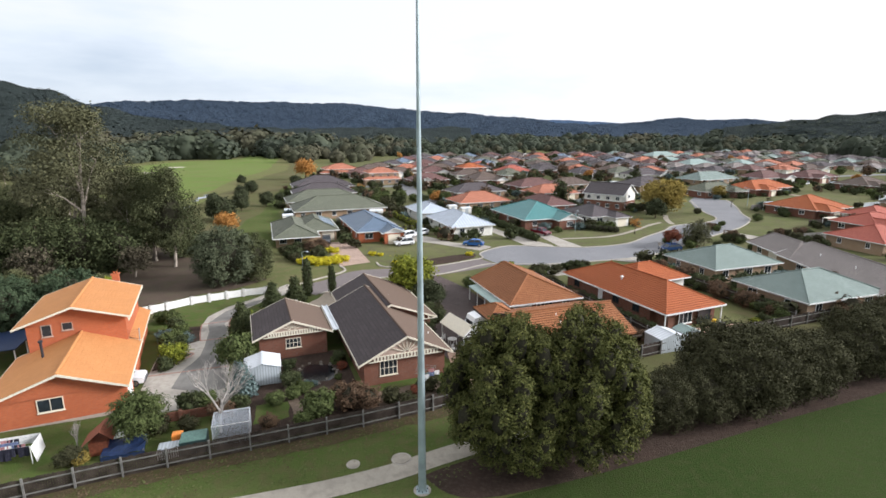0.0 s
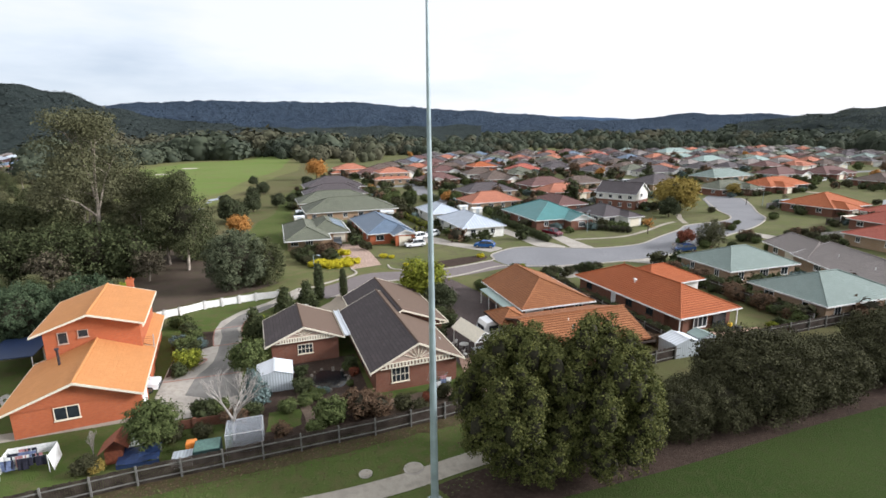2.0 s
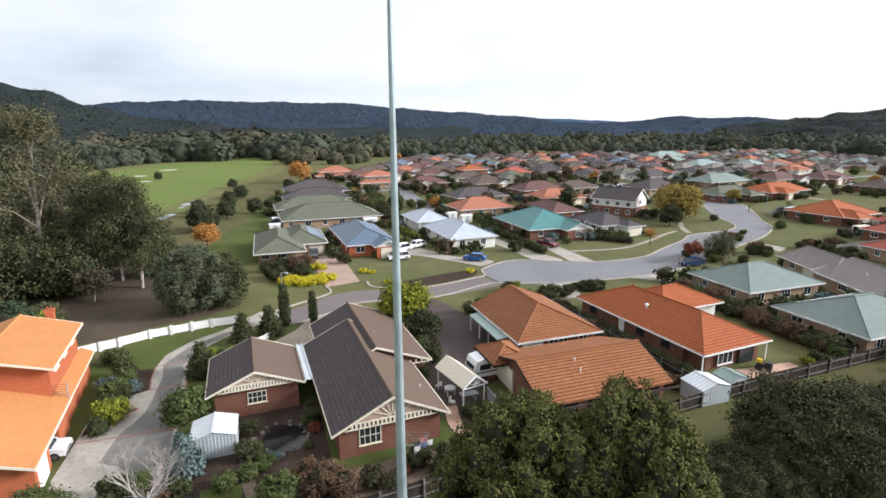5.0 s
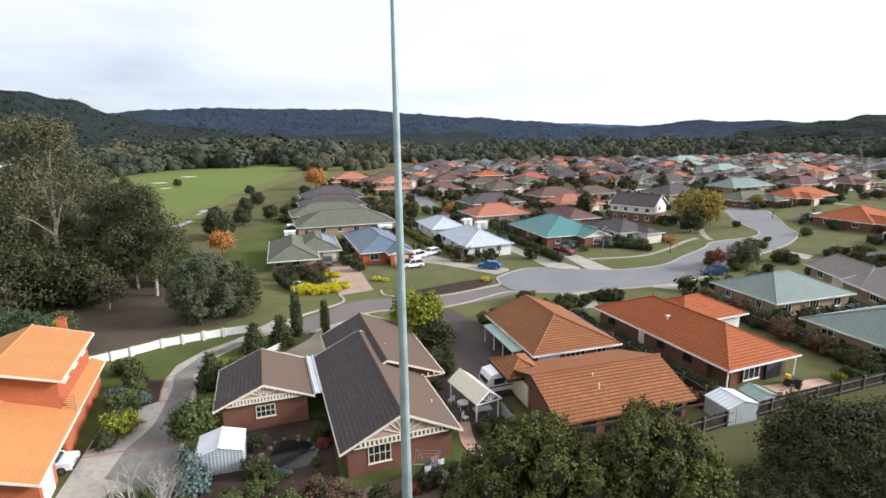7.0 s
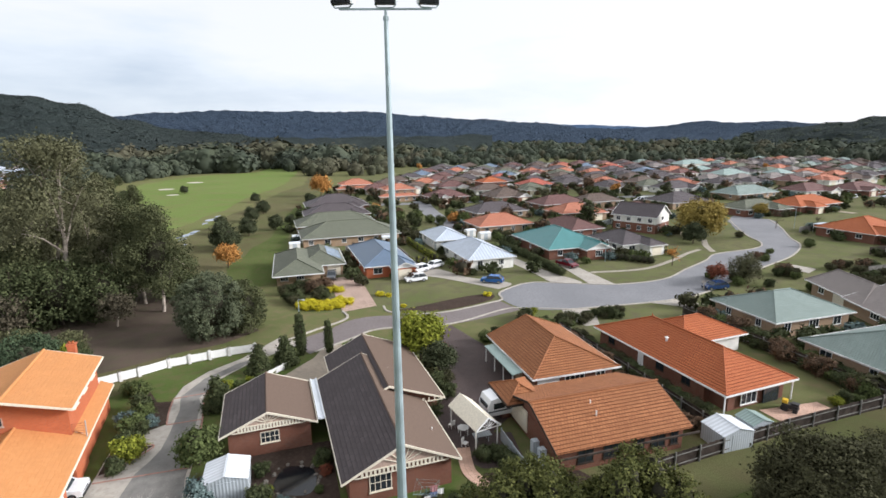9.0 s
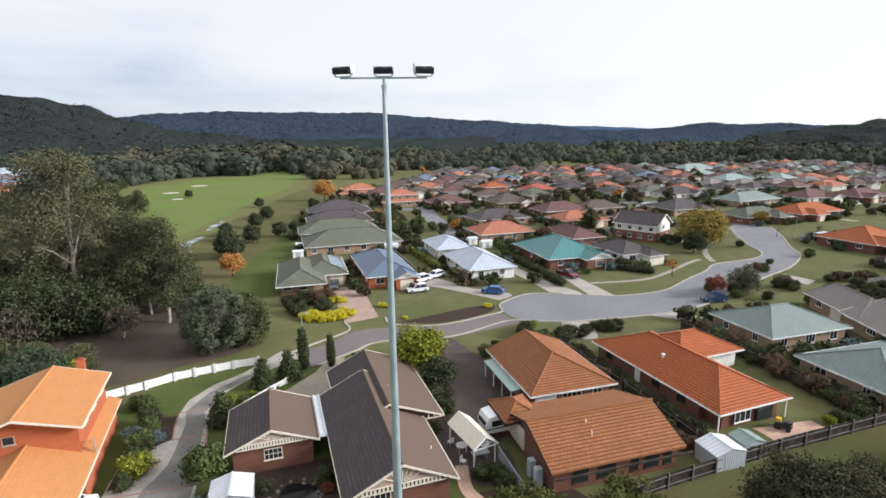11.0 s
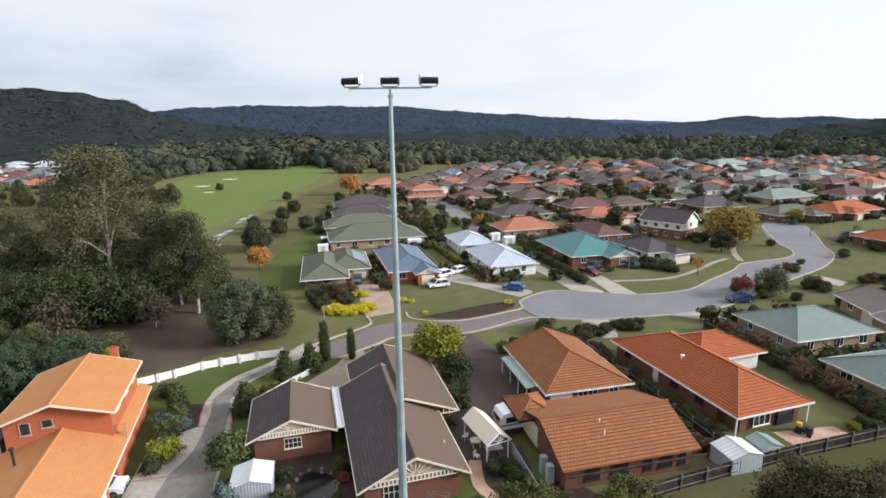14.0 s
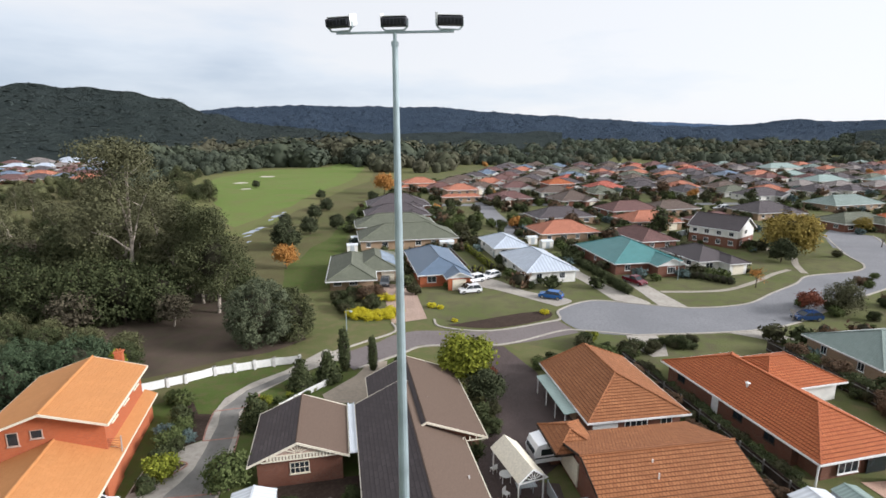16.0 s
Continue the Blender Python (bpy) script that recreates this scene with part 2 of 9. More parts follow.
WHITE = plain("white_paint", (0.80, 0.80, 0.78), 0.5, amount=0.1)
TILE_ORANGE_BRIGHT = tiled("bright_orange_tile", (0.50, 0.225, 0.082), (0.54, 0.25, 0.095), 0.3, 0.34, 0.006, joint_colour=(0.42, 0.18, 0.06), relief=0.012, stain=0.12)
TILE_TERRACOTTA = tiled("terracotta_tile", (0.29, 0.112, 0.046), (0.370, 0.156, 0.068), 0.3, 0.36, 0.028, relief=0.05, stain=0.32)
TILE_RED = tiled("red_orange_tile", (0.40, 0.110, 0.040), (0.475, 0.148, 0.056), 0.3, 0.36, 0.035, relief=0.05, stain=0.26)
TILE_SALMON = tiled("salmon_tile", (0.40, 0.155, 0.095), (0.47, 0.190, 0.120), 0.3, 0.36, 0.02, stain=0.25)
TILE_BROWN = rolled("brown_tile", (0.140, 0.104, 0.086), (0.185, 0.138, 0.113), pitch=0.6, course=0.36, rough=0.55, stain=0.12)
TILE_TAN = plain("tan_roof_chips", (0.138, 0.099, 0.077), 0.85, grain=9.0, amount=0.12)
# shade of the slopes away from the sun, put into this tile colour
TILE_SHADE_SIDE = tiled("shade_side_dark_tile", (0.070, 0.058, 0.059), (0.088, 0.074, 0.074), 0.9, 0.38, 0.03, rough=0.8, joint_colour=(0.045, 0.038, 0.040), relief=0.02, stain=0.2)
TILE_DARK = tiled("charcoal_brown_tile", (0.084, 0.070, 0.074), (0.115, 0.098, 0.102), 0.3, 0.36, 0.03, rough=0.6, stain=0.3)
TILE_MAROON = tiled("maroon_tile", (0.145, 0.075, 0.068), (0.195, 0.108, 0.098), 0.3, 0.36, 0.03, stain=0.3)
TILE_GREYGREEN = tiled("grey_green_tile", (0.135, 0.145, 0.105), (0.175, 0.185, 0.140), 0.3, 0.36, 0.03, stain=0.3)
TILE_SAGE = tiled("sage_green_tile", (0.200, 0.256, 0.234), (0.250, 0.306, 0.280), 0.3, 0.36, 0.02, stain=0.25)
TILE_GREY = tiled("grey_tile", (0.225, 0.196, 0.182), (0.272, 0.240, 0.224), 0.3, 0.36, 0.02, stain=0.25)
METAL_TEAL = ribbed("teal_metal_roof", (0.072, 0.236, 0.234))
METAL_BLUE = ribbed("blue_metal_roof", (0.120, 0.175, 0.250))
METAL_SILVER = ribbed("silver_metal_roof", (0.50, 0.56, 0.64), pitch=0.7)
METAL_WHITE = ribbed("white_metal_roof", (0.74, 0.78, 0.82), pitch=0.4)
METAL_CREAM = ribbed("cream_metal_roof", (0.72, 0.66, 0.54), pitch=0.4)
METAL_GREENISH = ribbed("pale_green_metal_roof", (0.27, 0.36, 0.33), pitch=0.3)
SHED_GREY = ribbed("shed_wall_metal", (0.50, 0.55, 0.58), pitch=0.25)
GLASS = glassy("window_glass", (0.030, 0.038, 0.045))
SOLAR = glassy("solar_glass", (0.20, 0.27, 0.36), 0.2)
TIMBER_OLD = plain("weathered_timber", (0.058, 0.046, 0.038), 0.9, grain=1.2, amount=0.45, relief=0.01)
TIMBER_POST = plain("grey_timber", (0.19, 0.185, 0.17), 0.9, grain=1.5, amount=0.35, relief=0.01)
GALV = plain("galvanised_steel", (0.36, 0.44, 0.46), 0.5, 0.35, grain=0.7, amount=0.25)
DARK_METAL = plain("dark_lamp_metal", (0.035, 0.036, 0.045), 0.5, 0.3)
RUBBER = plain("black_rubber", (0.022, 0.022, 0.023), 0.8)
BLACK = plain("black_plastic", (0.02, 0.02, 0.022), 0.5)
BARK_PALE = plain("pale_gum_bark", (0.36, 0.31, 0.26), 0.9, grain=1.2, amount=0.45, relief=0.03)
BARK = plain("brown_bark", (0.095, 0.072, 0.055), 0.95, grain=2.0, amount=0.4, relief=0.03)
TWIG_PALE = plain("bare_grey_twigs", (0.40, 0.37, 0.34), 0.9)
LEAF_BIG = leafy("dense_olive_leaves", (0.044, 0.052, 0.018), (0.150, 0.154, 0.048), patch_scale=0.8)
LEAF_CREEK = leafy("creek_gum_leaves", (0.048, 0.056, 0.027), (0.104, 0.110, 0.052))
LEAF_DARK = leafy("dark_green_leaves", (0.036, 0.046, 0.021), (0.088, 0.100, 0.045))
LEAF_GUM = leafy("gum_leaves", (0.078, 0.080, 0.044), (0.136, 0.134, 0.072))
LEAF_GREEN = leafy("garden_leaves", (0.055, 0.074, 0.026), (0.125, 0.148, 0.056))
LEAF_LIME = leafy("yellow_green_leaves", (0.110, 0.130, 0.018), (0.270, 0.285, 0.040))
LEAF_YELLOW = leafy("bright_yellow_leaves", (0.42, 0.36, 0.02), (0.70, 0.62, 0.05))
LEAF_HALF_BARE = leafy("grey_brown_leaves", (0.058, 0.050, 0.034), (0.108, 0.094, 0.064))
LEAF_GOLD = leafy("golden_autumn_leaves", (0.22, 0.165, 0.045), (0.36, 0.275, 0.075))
LEAF_ORANGE = leafy("orange_autumn_leaves", (0.33, 0.155, 0.045), (0.52, 0.265, 0.080))
LEAF_GOLF = leafy("dark_golf_tree_leaves", (0.034, 0.042, 0.022), (0.078, 0.088, 0.046))
LEAF_RED = leafy("red_autumn_leaves", (0.130, 0.045, 0.028), (0.25, 0.085, 0.050))
LEAF_RUSSET = leafy("russet_leaves", (0.085, 0.055, 0.036), (0.170, 0.110, 0.068))
LEAF_BLUE = leafy("blue_grey_needles", (0.075, 0.110, 0.105), (0.16, 0.21, 0.20))
LEAF_HEDGE = leafy("brown_green_leaves", (0.040, 0.040, 0.021), (0.086, 0.085, 0.044))
LEAF_SCRUB = leafy("olive_scrub_leaves", (0.066, 0.070, 0.034), (0.150, 0.152, 0.075))
LEAF_FAR = leafy("far_wood_leaves", (0.038, 0.048, 0.032), (0.074, 0.086, 0.056), patch_scale=0.03, other=(0.052, 0.062, 0.053))
LEAF_FAR_OLIVE = leafy("far_olive_leaves", (0.052, 0.058, 0.036), (0.100, 0.102, 0.064), patch_scale=0.03, other=(0.078, 0.060, 0.044))
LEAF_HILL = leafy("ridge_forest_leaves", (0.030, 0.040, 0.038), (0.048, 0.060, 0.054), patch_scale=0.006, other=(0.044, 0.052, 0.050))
# leaves of the far ridges, with the blue of haze in their colour
LEAF_RANGE = leafy("haze_blue_ridge_leaves", (0.040, 0.059, 0.086), (0.051, 0.071, 0.099), patch_scale=0.004)
# shade inside crowns and hedges, given to their inner mass as dark colour
INNER_SHADE = plain("dark_inner_shade", (0.038, 0.036, 0.024), 0.95)
SUBURB_LAWN = ground_mix("suburban_lawn", (0.116, 0.134, 0.052), (0.160, 0.156, 0.078), (0.120, 0.102, 0.070), broad=0.09, fine=0.4)
DRIVE = ground_mix("grey_driveway", (0.175, 0.168, 0.155), (0.235, 0.225, 0.205), (0.145, 0.138, 0.128), broad=0.3, fine=1.2, rough=0.85, relief=0.01)


def netting(name, colour, cover):
    """A thin net: partly see-through."""
    def build(nodes, links, bsdf):
        bsdf.inputs["Base Color"].default_value = (*colour, 1)
        bsdf.inputs["Roughness"].default_value = 0.8
        clear = nodes.new("ShaderNodeBsdfTransparent")
        mix = nodes.new("ShaderNodeMixShader")
        f = noise_at(nodes, links, 14.0, 2.0)
        r = nodes.new("ShaderNodeMapRange")
        r.inputs["To Min"].default_value, r.inputs["To Max"].default_value = cover - 0.15, cover + 0.15
        links.new(f, r.inputs["Value"])
        links.new(r.outputs[0], mix.inputs[0])
        links.new(clear.outputs[0], mix.inputs[1])
        links.new(bsdf.outputs[0], mix.inputs[2])
        links.new(mix.outputs[0], nodes["Material Output"].inputs["Surface"])
    return material(name, build)


NET = netting("grey_netting", (0.42, 0.47, 0.52), 0.42)
BLUE_TARP = plain("blue_tarpaulin", (0.018, 0.036, 0.095), 0.5)
RUSTY = plain("rusty_red_paint", (0.25, 0.075, 0.038), 0.7)
BRIGHT_ORANGE = plain("bright_orange_plastic", (0.80, 0.28, 0.05), 0.5)
DARK_GREEN = plain("dark_green_paint", (0.018, 0.045, 0.045), 0.6)
GREEN_PAINT = plain("dull_green_paint", (0.10, 0.19, 0.16), 0.6)
POND = glassy("dark_pond_water", (0.012, 0.014, 0.017), 0.12)
STONE = ground_mix("garden_stone", (0.20, 0.18, 0.155), (0.15, 0.135, 0.115), (0.26, 0.235, 0.20), broad=0.9, fine=4.0)
PATIO = tiled("salmon_patio_pavers", (0.54, 0.35, 0.26), (0.62, 0.42, 0.32), 0.4, 0.4, 0.012)
DARK_PAVING = tiled("dark_plum_pavers", (0.085, 0.062, 0.058), (0.12, 0.09, 0.082), 0.22, 0.11, 0.012)
CAR_WHITE = plain("white_car_paint", (0.78, 0.79, 0.80), 0.2, amount=0.05)
CAR_BLUE = plain("bright_blue_car_paint", (0.03, 0.13, 0.38), 0.2, 0.2, amount=0.1)
CAR_NAVY = plain("navy_car_paint", (0.025, 0.06, 0.16), 0.2, 0.2, amount=0.1)
CAR_RED = plain("dark_red_car_paint", (0.16, 0.012, 0.025), 0.2, 0.2, amount=0.1)
CAR_GREY = plain("grey_car_paint", (0.12, 0.13, 0.14), 0.25, 0.3, amount=0.1)
CHROME = plain("bright_rim_metal", (0.55, 0.56, 0.58), 0.3, 0.9, amount=0.1)
LAMP_RED = plain("red_tail_lamp", (0.35, 0.02, 0.02), 0.3)
CLOTH_BLUE = plain("washed_blue_cloth", (0.16, 0.20, 0.34), 0.9)
CLOTH_DARK = plain("dark_cloth", (0.03, 0.03, 0.045), 0.9)
YELLOW_PAINT = plain("yellow_machine_paint", (0.75, 0.48, 0.03), 0.4)
PUDDLE = glassy("shallow_water", (0.30, 0.34, 0.38), 0.1)
OVAL_GRASS = ground_mix("dark_oval_grass", (0.036, 0.058, 0.016), (0.046, 0.068, 0.020), (0.052, 0.062, 0.024), broad=0.12, fine=1.6)
GABLE_PINK = plain("faded_pink_board", (0.42, 0.31, 0.25), 0.8)
LEAF_BLUEGREEN = leafy("blue_green_leaves", (0.040, 0.062, 0.034), (0.082, 0.110, 0.060))
LEAF_ROUND = leafy("grey_green_leaves", (0.060, 0.074, 0.044), (0.142, 0.158, 0.094))
RUBBLE = ground_mix("pale_rubble", (0.55, 0.53, 0.50), (0.62, 0.60, 0.57), (0.45, 0.42, 0.38), broad=0.9, fine=4.0)
TRIM = plain("faded_gutter_paint", (0.70, 0.69, 0.67), 0.6, grain=0.5, amount=0.3)
TAN_CONCRETE = ground_mix("tan_concrete", (0.40, 0.34, 0.27), (0.34, 0.29, 0.23), (0.28, 0.24, 0.20), broad=0.5, fine=2.5, rough=0.9, relief=0.01)
ROSE_EDGE = plain("rose_brick_edging", (0.36, 0.20, 0.16), 0.85, grain=2.0, amount=0.3)
GRAVEL = ground_mix("brown_gravel", (0.19, 0.145, 0.11), (0.14, 0.105, 0.08), (0.24, 0.19, 0.15), broad=0.8, fine=5.0)
PALE_METAL = plain("dull_pale_metal", (0.42, 0.42, 0.43), 0.5, 0.3)
CLOTH_ROSE = plain("faded_rose_cloth", (0.45, 0.22, 0.22), 0.9)
LEAF_LITTER = leafy("fallen_leaves", (0.085, 0.060, 0.036), (0.165, 0.120, 0.075))
TUFT = leafy("olive_tufts", (0.085, 0.112, 0.036), (0.125, 0.135, 0.055))
TILE_SCARLET = tiled("rose_red_tile", (0.38, 0.105, 0.075), (0.45, 0.135, 0.095), 0.3, 0.36, 0.02, stain=0.25)

# ---- building tools ----
TURN = radians(17)
CU, SU = math.cos(TURN), math.sin(TURN)


def W(u, v, z=0.0):
    """A place from the plan of the lots, which lies turned by 17 degrees."""
    return (u * CU - v * SU, u * SU + v * CU, z)


class Geo:
    """Collects corners, faces and UVs (in metres) for one mesh."""

    def __init__(self):
        self.v, self.f, self.uv = [], [], []

    def face(self, pts, uvs=None):
        n = len(self.v)
        pts = [Vector(p) for p in pts]
        self.v += pts
        self.f.append(tuple(range(n, n + len(pts))))
        if uvs is None:
            nrm = (pts[1] - pts[0]).cross(pts[2] - pts[0])
            if nrm.length < 1e-9:
                nrm = Vector((0, 0, 1))
            nrm.normalize()
            if abs(nrm.z) > 0.95:
                uvs = [(p.x, p.y) for p in pts]
            else:
                a = Vector((-nrm.y, nrm.x, 0)).normalized()
                b = nrm.cross(a)
                uvs = [(p.dot(a), p.dot(b)) for p in pts]
        self.uv += uvs
        return self

    def box(self, x0, x1, y0, y1, z0, z1):
        p = [(x, y, z) for z in (z0, z1) for y in (y0, y1) for x in (x0, x1)]
        for q in ((0, 2, 3, 1), (4, 5, 7, 6), (0, 1, 5, 4), (1, 3, 7, 5), (3, 2, 6, 7), (2, 0, 4, 6)):
            self.face([p[i] for i in q])
        return self

    def bar(self, a, b, w, h=None):
        """A square bar from a to b."""
        a, b = Vector(a), Vector(b)
        d = (b - a).normalized()
        side = d.cross(Vector((0, 0, 1)))
        side = side.normalized() if side.length > 1e-4 else Vector((1, 0, 0))
        up = side.cross(d)
        side, up = side * w / 2, up * (h or w) / 2
        ring = [side + up, -side + up, -side - up, side - up]
        for i in range(4):
            j = (i + 1) % 4
            self.face([a + ring[j], a + ring[i], b + ring[i], b + ring[j]])
        self.face([a + r for r in ring])
        self.face([b + r for r in reversed(ring)])
        return self

    def tube(self, a, b, ra, rb, n=8, cap=True):
        a, b = Vector(a), Vector(b)
        d = (b - a).normalized()
        side = d.orthogonal().normalized()
        up = d.cross(side)
        ring = [side * math.cos(k * math.tau / n) + up * math.sin(k * math.tau / n) for k in range(n)]
        for i in range(n):
            j = (i + 1) % n
            self.face([a + ring[i] * ra, a + ring[j] * ra, b + ring[j] * rb, b + ring[i] * rb])
        if cap:
            self.face([a + r * ra for r in reversed(ring)])
            self.face([b + r * rb for r in ring])
        return self

    def slope(self, e0, e1, r0, r1, course=0.0):
        """A roof slope from the eave e0-e1 to the ridge r0-r1, in lapped courses if a course height is given."""
        e0, e1, r0, r1 = (Vector(p) for p in (e0, e1, r0, r1))
        along = (e1 - e0).normalized()
        nrm = along.cross((r0 + r1) / 2 - (e0 + e1) / 2).normalized()
        upw = nrm.cross(along)
        length = (r0 - e0).dot(upw)
        n = max(1, round(length / course)) if course else 1

        def tex(p):
            return ((p - e0).dot(along), (p - e0).dot(upw))

        for k in range(n):
            a, b = e0.lerp(r0, k / n), e1.lerp(r1, k / n)
            c, d = e1.lerp(r1, (k + 1) / n), e0.lerp(r0, (k + 1) / n)
            lift = nrm * (0.045 if course else 0.0)
            low = [a + lift, b + lift, c, d] if (c - d).length > 0.02 else [a + lift, b + lift, (c + d) / 2]
            self.face(low, [tex(p) for p in low])
            if course:
                self.face([a, b, b + lift, a + lift], [tex(a), tex(b), tex(b), tex(a)])
        return self

    def loop(self, pts, outs, wide, high):
        """A closed frame through the points: its outer side lies wide along outs, its underside high below."""
        pts, outs = [Vector(p) for p in pts], [Vector(o) for o in outs]
        down = Vector((0, 0, -high))
        for i in range(len(pts)):
            j = (i + 1) % len(pts)
            a, b = pts[i], pts[j]
            c, d = a + outs[i] * wide, b + outs[j] * wide
            self.face([a, c, d, b]).face([c, c + down, d + down, d])
            self.face([a + down, b + down, d + down, c + down]).face([b, b + down, a + down, a])
        return self

    def mesh(self, name, mat, smooth=False):
        me = bpy.data.meshes.new(name)
        me.from_pydata([tuple(p) for p in self.v], [], self.f)
        layer = me.uv_layers.new(name="metres")
        layer.data.foreach_set("uv", [c for uv in self.uv for c in uv])
        me.materials.append(mat)
        if smooth:
            me.polygons.foreach_set("use_smooth", [True] * len(me.polygons))
        return me


def part(name, geo, mat, parent, label="", m=None, smooth=False):
    """One mesh object under a thing or a part."""
    me = geo.mesh(name, mat, smooth) if isinstance(geo, Geo) else geo
    ob = new(name, me)
    ob.parent = parent
    if m is not None:
        ob.matrix_local = m
    return tagged(ob, label)


def thing(name, m, label, category, group=""):
    return tagged(place_at(new(name), m), label, category, group)


def place_at(ob, m):
    ob.matrix_world = m
    return ob


def solo(name, geo, mat, label, category, group="", kind="", m=None, smooth=False):
    """A thing of one mesh."""
    ob = new(name, geo.mesh(name, mat, smooth) if isinstance(geo, Geo) else geo)
    if m is not None:
        ob.matrix_world = m
    return tagged(ob, label, category, group, kind)


def lot(u, v, z=0.0, turn=0.0):
    """The pose of a thing in the plan of the lots."""
    return pose(*W(u, v, z), 0, 0, 17 + turn)


def lot_turned(u, v, turn):
    """The plan of the lots, turned about the place u, v in it."""
    return lot(0, 0) @ pose(u, v, 0, 0, 0, turn) @ pose(-u, -v, 0)


def ribbon(points, width, z, closed=False):
    """A flat strip of the given width along a smooth line through points."""
    line = smooth_line(points)
    g = Geo()
    left, right, run = [], [], [0.0]
    for i, p in enumerate(line):
        d = (line[min(i + 1, len(line) - 1)] - line[max(i - 1, 0)]).normalized()
        n = Vector((-d.y, d.x))
        left.append(p + n * width / 2)
        right.append(p - n * width / 2)
        if i:
            run.append(run[-1] + (p - line[i - 1]).length)
    for i in range(len(line) - 1):
        g.face([(*right[i], z), (*right[i + 1], z), (*left[i + 1], z), (*left[i], z)],
               [(run[i], 0), (run[i + 1], 0), (run[i + 1], width), (run[i], width)])
    return g


def smooth_line(points, steps=6):
    pts = [Vector(p[:2]) for p in points]
    if len(pts) < 3:
        return pts
    out = []
    for i in range(len(pts) - 1):
        p0, p1, p2, p3 = pts[max(i - 1, 0)], pts[i], pts[i + 1], pts[min(i + 2, len(pts) - 1)]
        for k in range(steps):
            t = k / steps
            out.append(0.5 * ((2 * p1) + (p2 - p0) * t + (2 * p0 - 5 * p1 + 4 * p2 - p3) * t * t + (3 * p1 - p0 - 3 * p2 + p3) * t ** 3))
    return out + [pts[-1]]


def sheet(points, z, rounded=True):
    """A flat patch inside a smooth closed outline."""
    pts = [Vector(p[:2]) for p in points]
    line = smooth_line(pts + [pts[0]])[:-1] if rounded else pts
    bm = bmesh.new()
    f = bm.faces.new([bm.verts.new((*p, z)) for p in line])
    f.normal_update()
    bmesh.ops.triangulate(bm, faces=[f])
    bm.normal_update()
    g = Geo()
    for f in bm.faces:
        g.face([v.co.copy() for v in (f.verts if f.normal.z >= 0 else reversed(list(f.verts)))])
    bm.free()
    return g


def kerb(points, name="kerb", wide=0.35, high=0.13):
    """A raised concrete edge along a line."""
    line = smooth_line(points)
    g = Geo()
    for a, b in zip(line[:-1], line[1:]):
        d = (b - a).normalized()
        n = Vector((-d.y, d.x)) * wide / 2
        a, b = a - d * 0.02, b + d * 0.02
        g.face([(*(a - n), high), (*(b - n), high), (*(b + n), high), (*(a + n), high)])
        g.face([(*(a - n * 1.15), 0), (*(b - n * 1.15), 0), (*(b - n), high), (*(a - n), high)])
        g.face([(*(b + n * 1.15), 0), (*(a + n * 1.15), 0), (*(a + n), high), (*(b + n), high)])
    return solo(name, g, CONCRETE, "pale concrete kerb along the road edge", "kerb", kind="structure")


# ---- houses ----
def window_part(house, w, h, m, rails=1, frame_mat=None, shared={}):
    """A window with a frame, mullions and a dark pane; m puts its bottom centre on the wall, facing -y."""
    key = (round(w, 2), round(h, 2), rails, frame_mat or "w")
    if key not in shared:
        f, p, t = Geo(), Geo(), 0.07
        for x0, x1, z0, z1 in ((-w / 2, w / 2, 0, t), (-w / 2, w / 2, h - t, h), (-w / 2, -w / 2 + t, t, h - t), (w / 2 - t, w / 2, t, h - t)):
            f.box(x0, x1, -0.06, 0.0, z0, z1)
        for k in range(1, rails + 1):
            x = -w / 2 + w * k / (rails + 1)
            f.box(x - 0.025, x + 0.025, -0.055, 0, t, h - t)
        f.box(-w / 2 - 0.06, w / 2 + 0.06, -0.12, 0, -0.06, 0.0)
        p.box(-w / 2 + t, w / 2 - t, -0.025, 0, t, h - t)
        shared[key] = (f.mesh("frame", frame_mat or WHITE), p.mesh("pane", GLASS))
    ob = new("window", shared[key][0])
    ob.parent = house
    ob.matrix_local = m
    part("pane", shared[key][1], None, ob)
    return ob


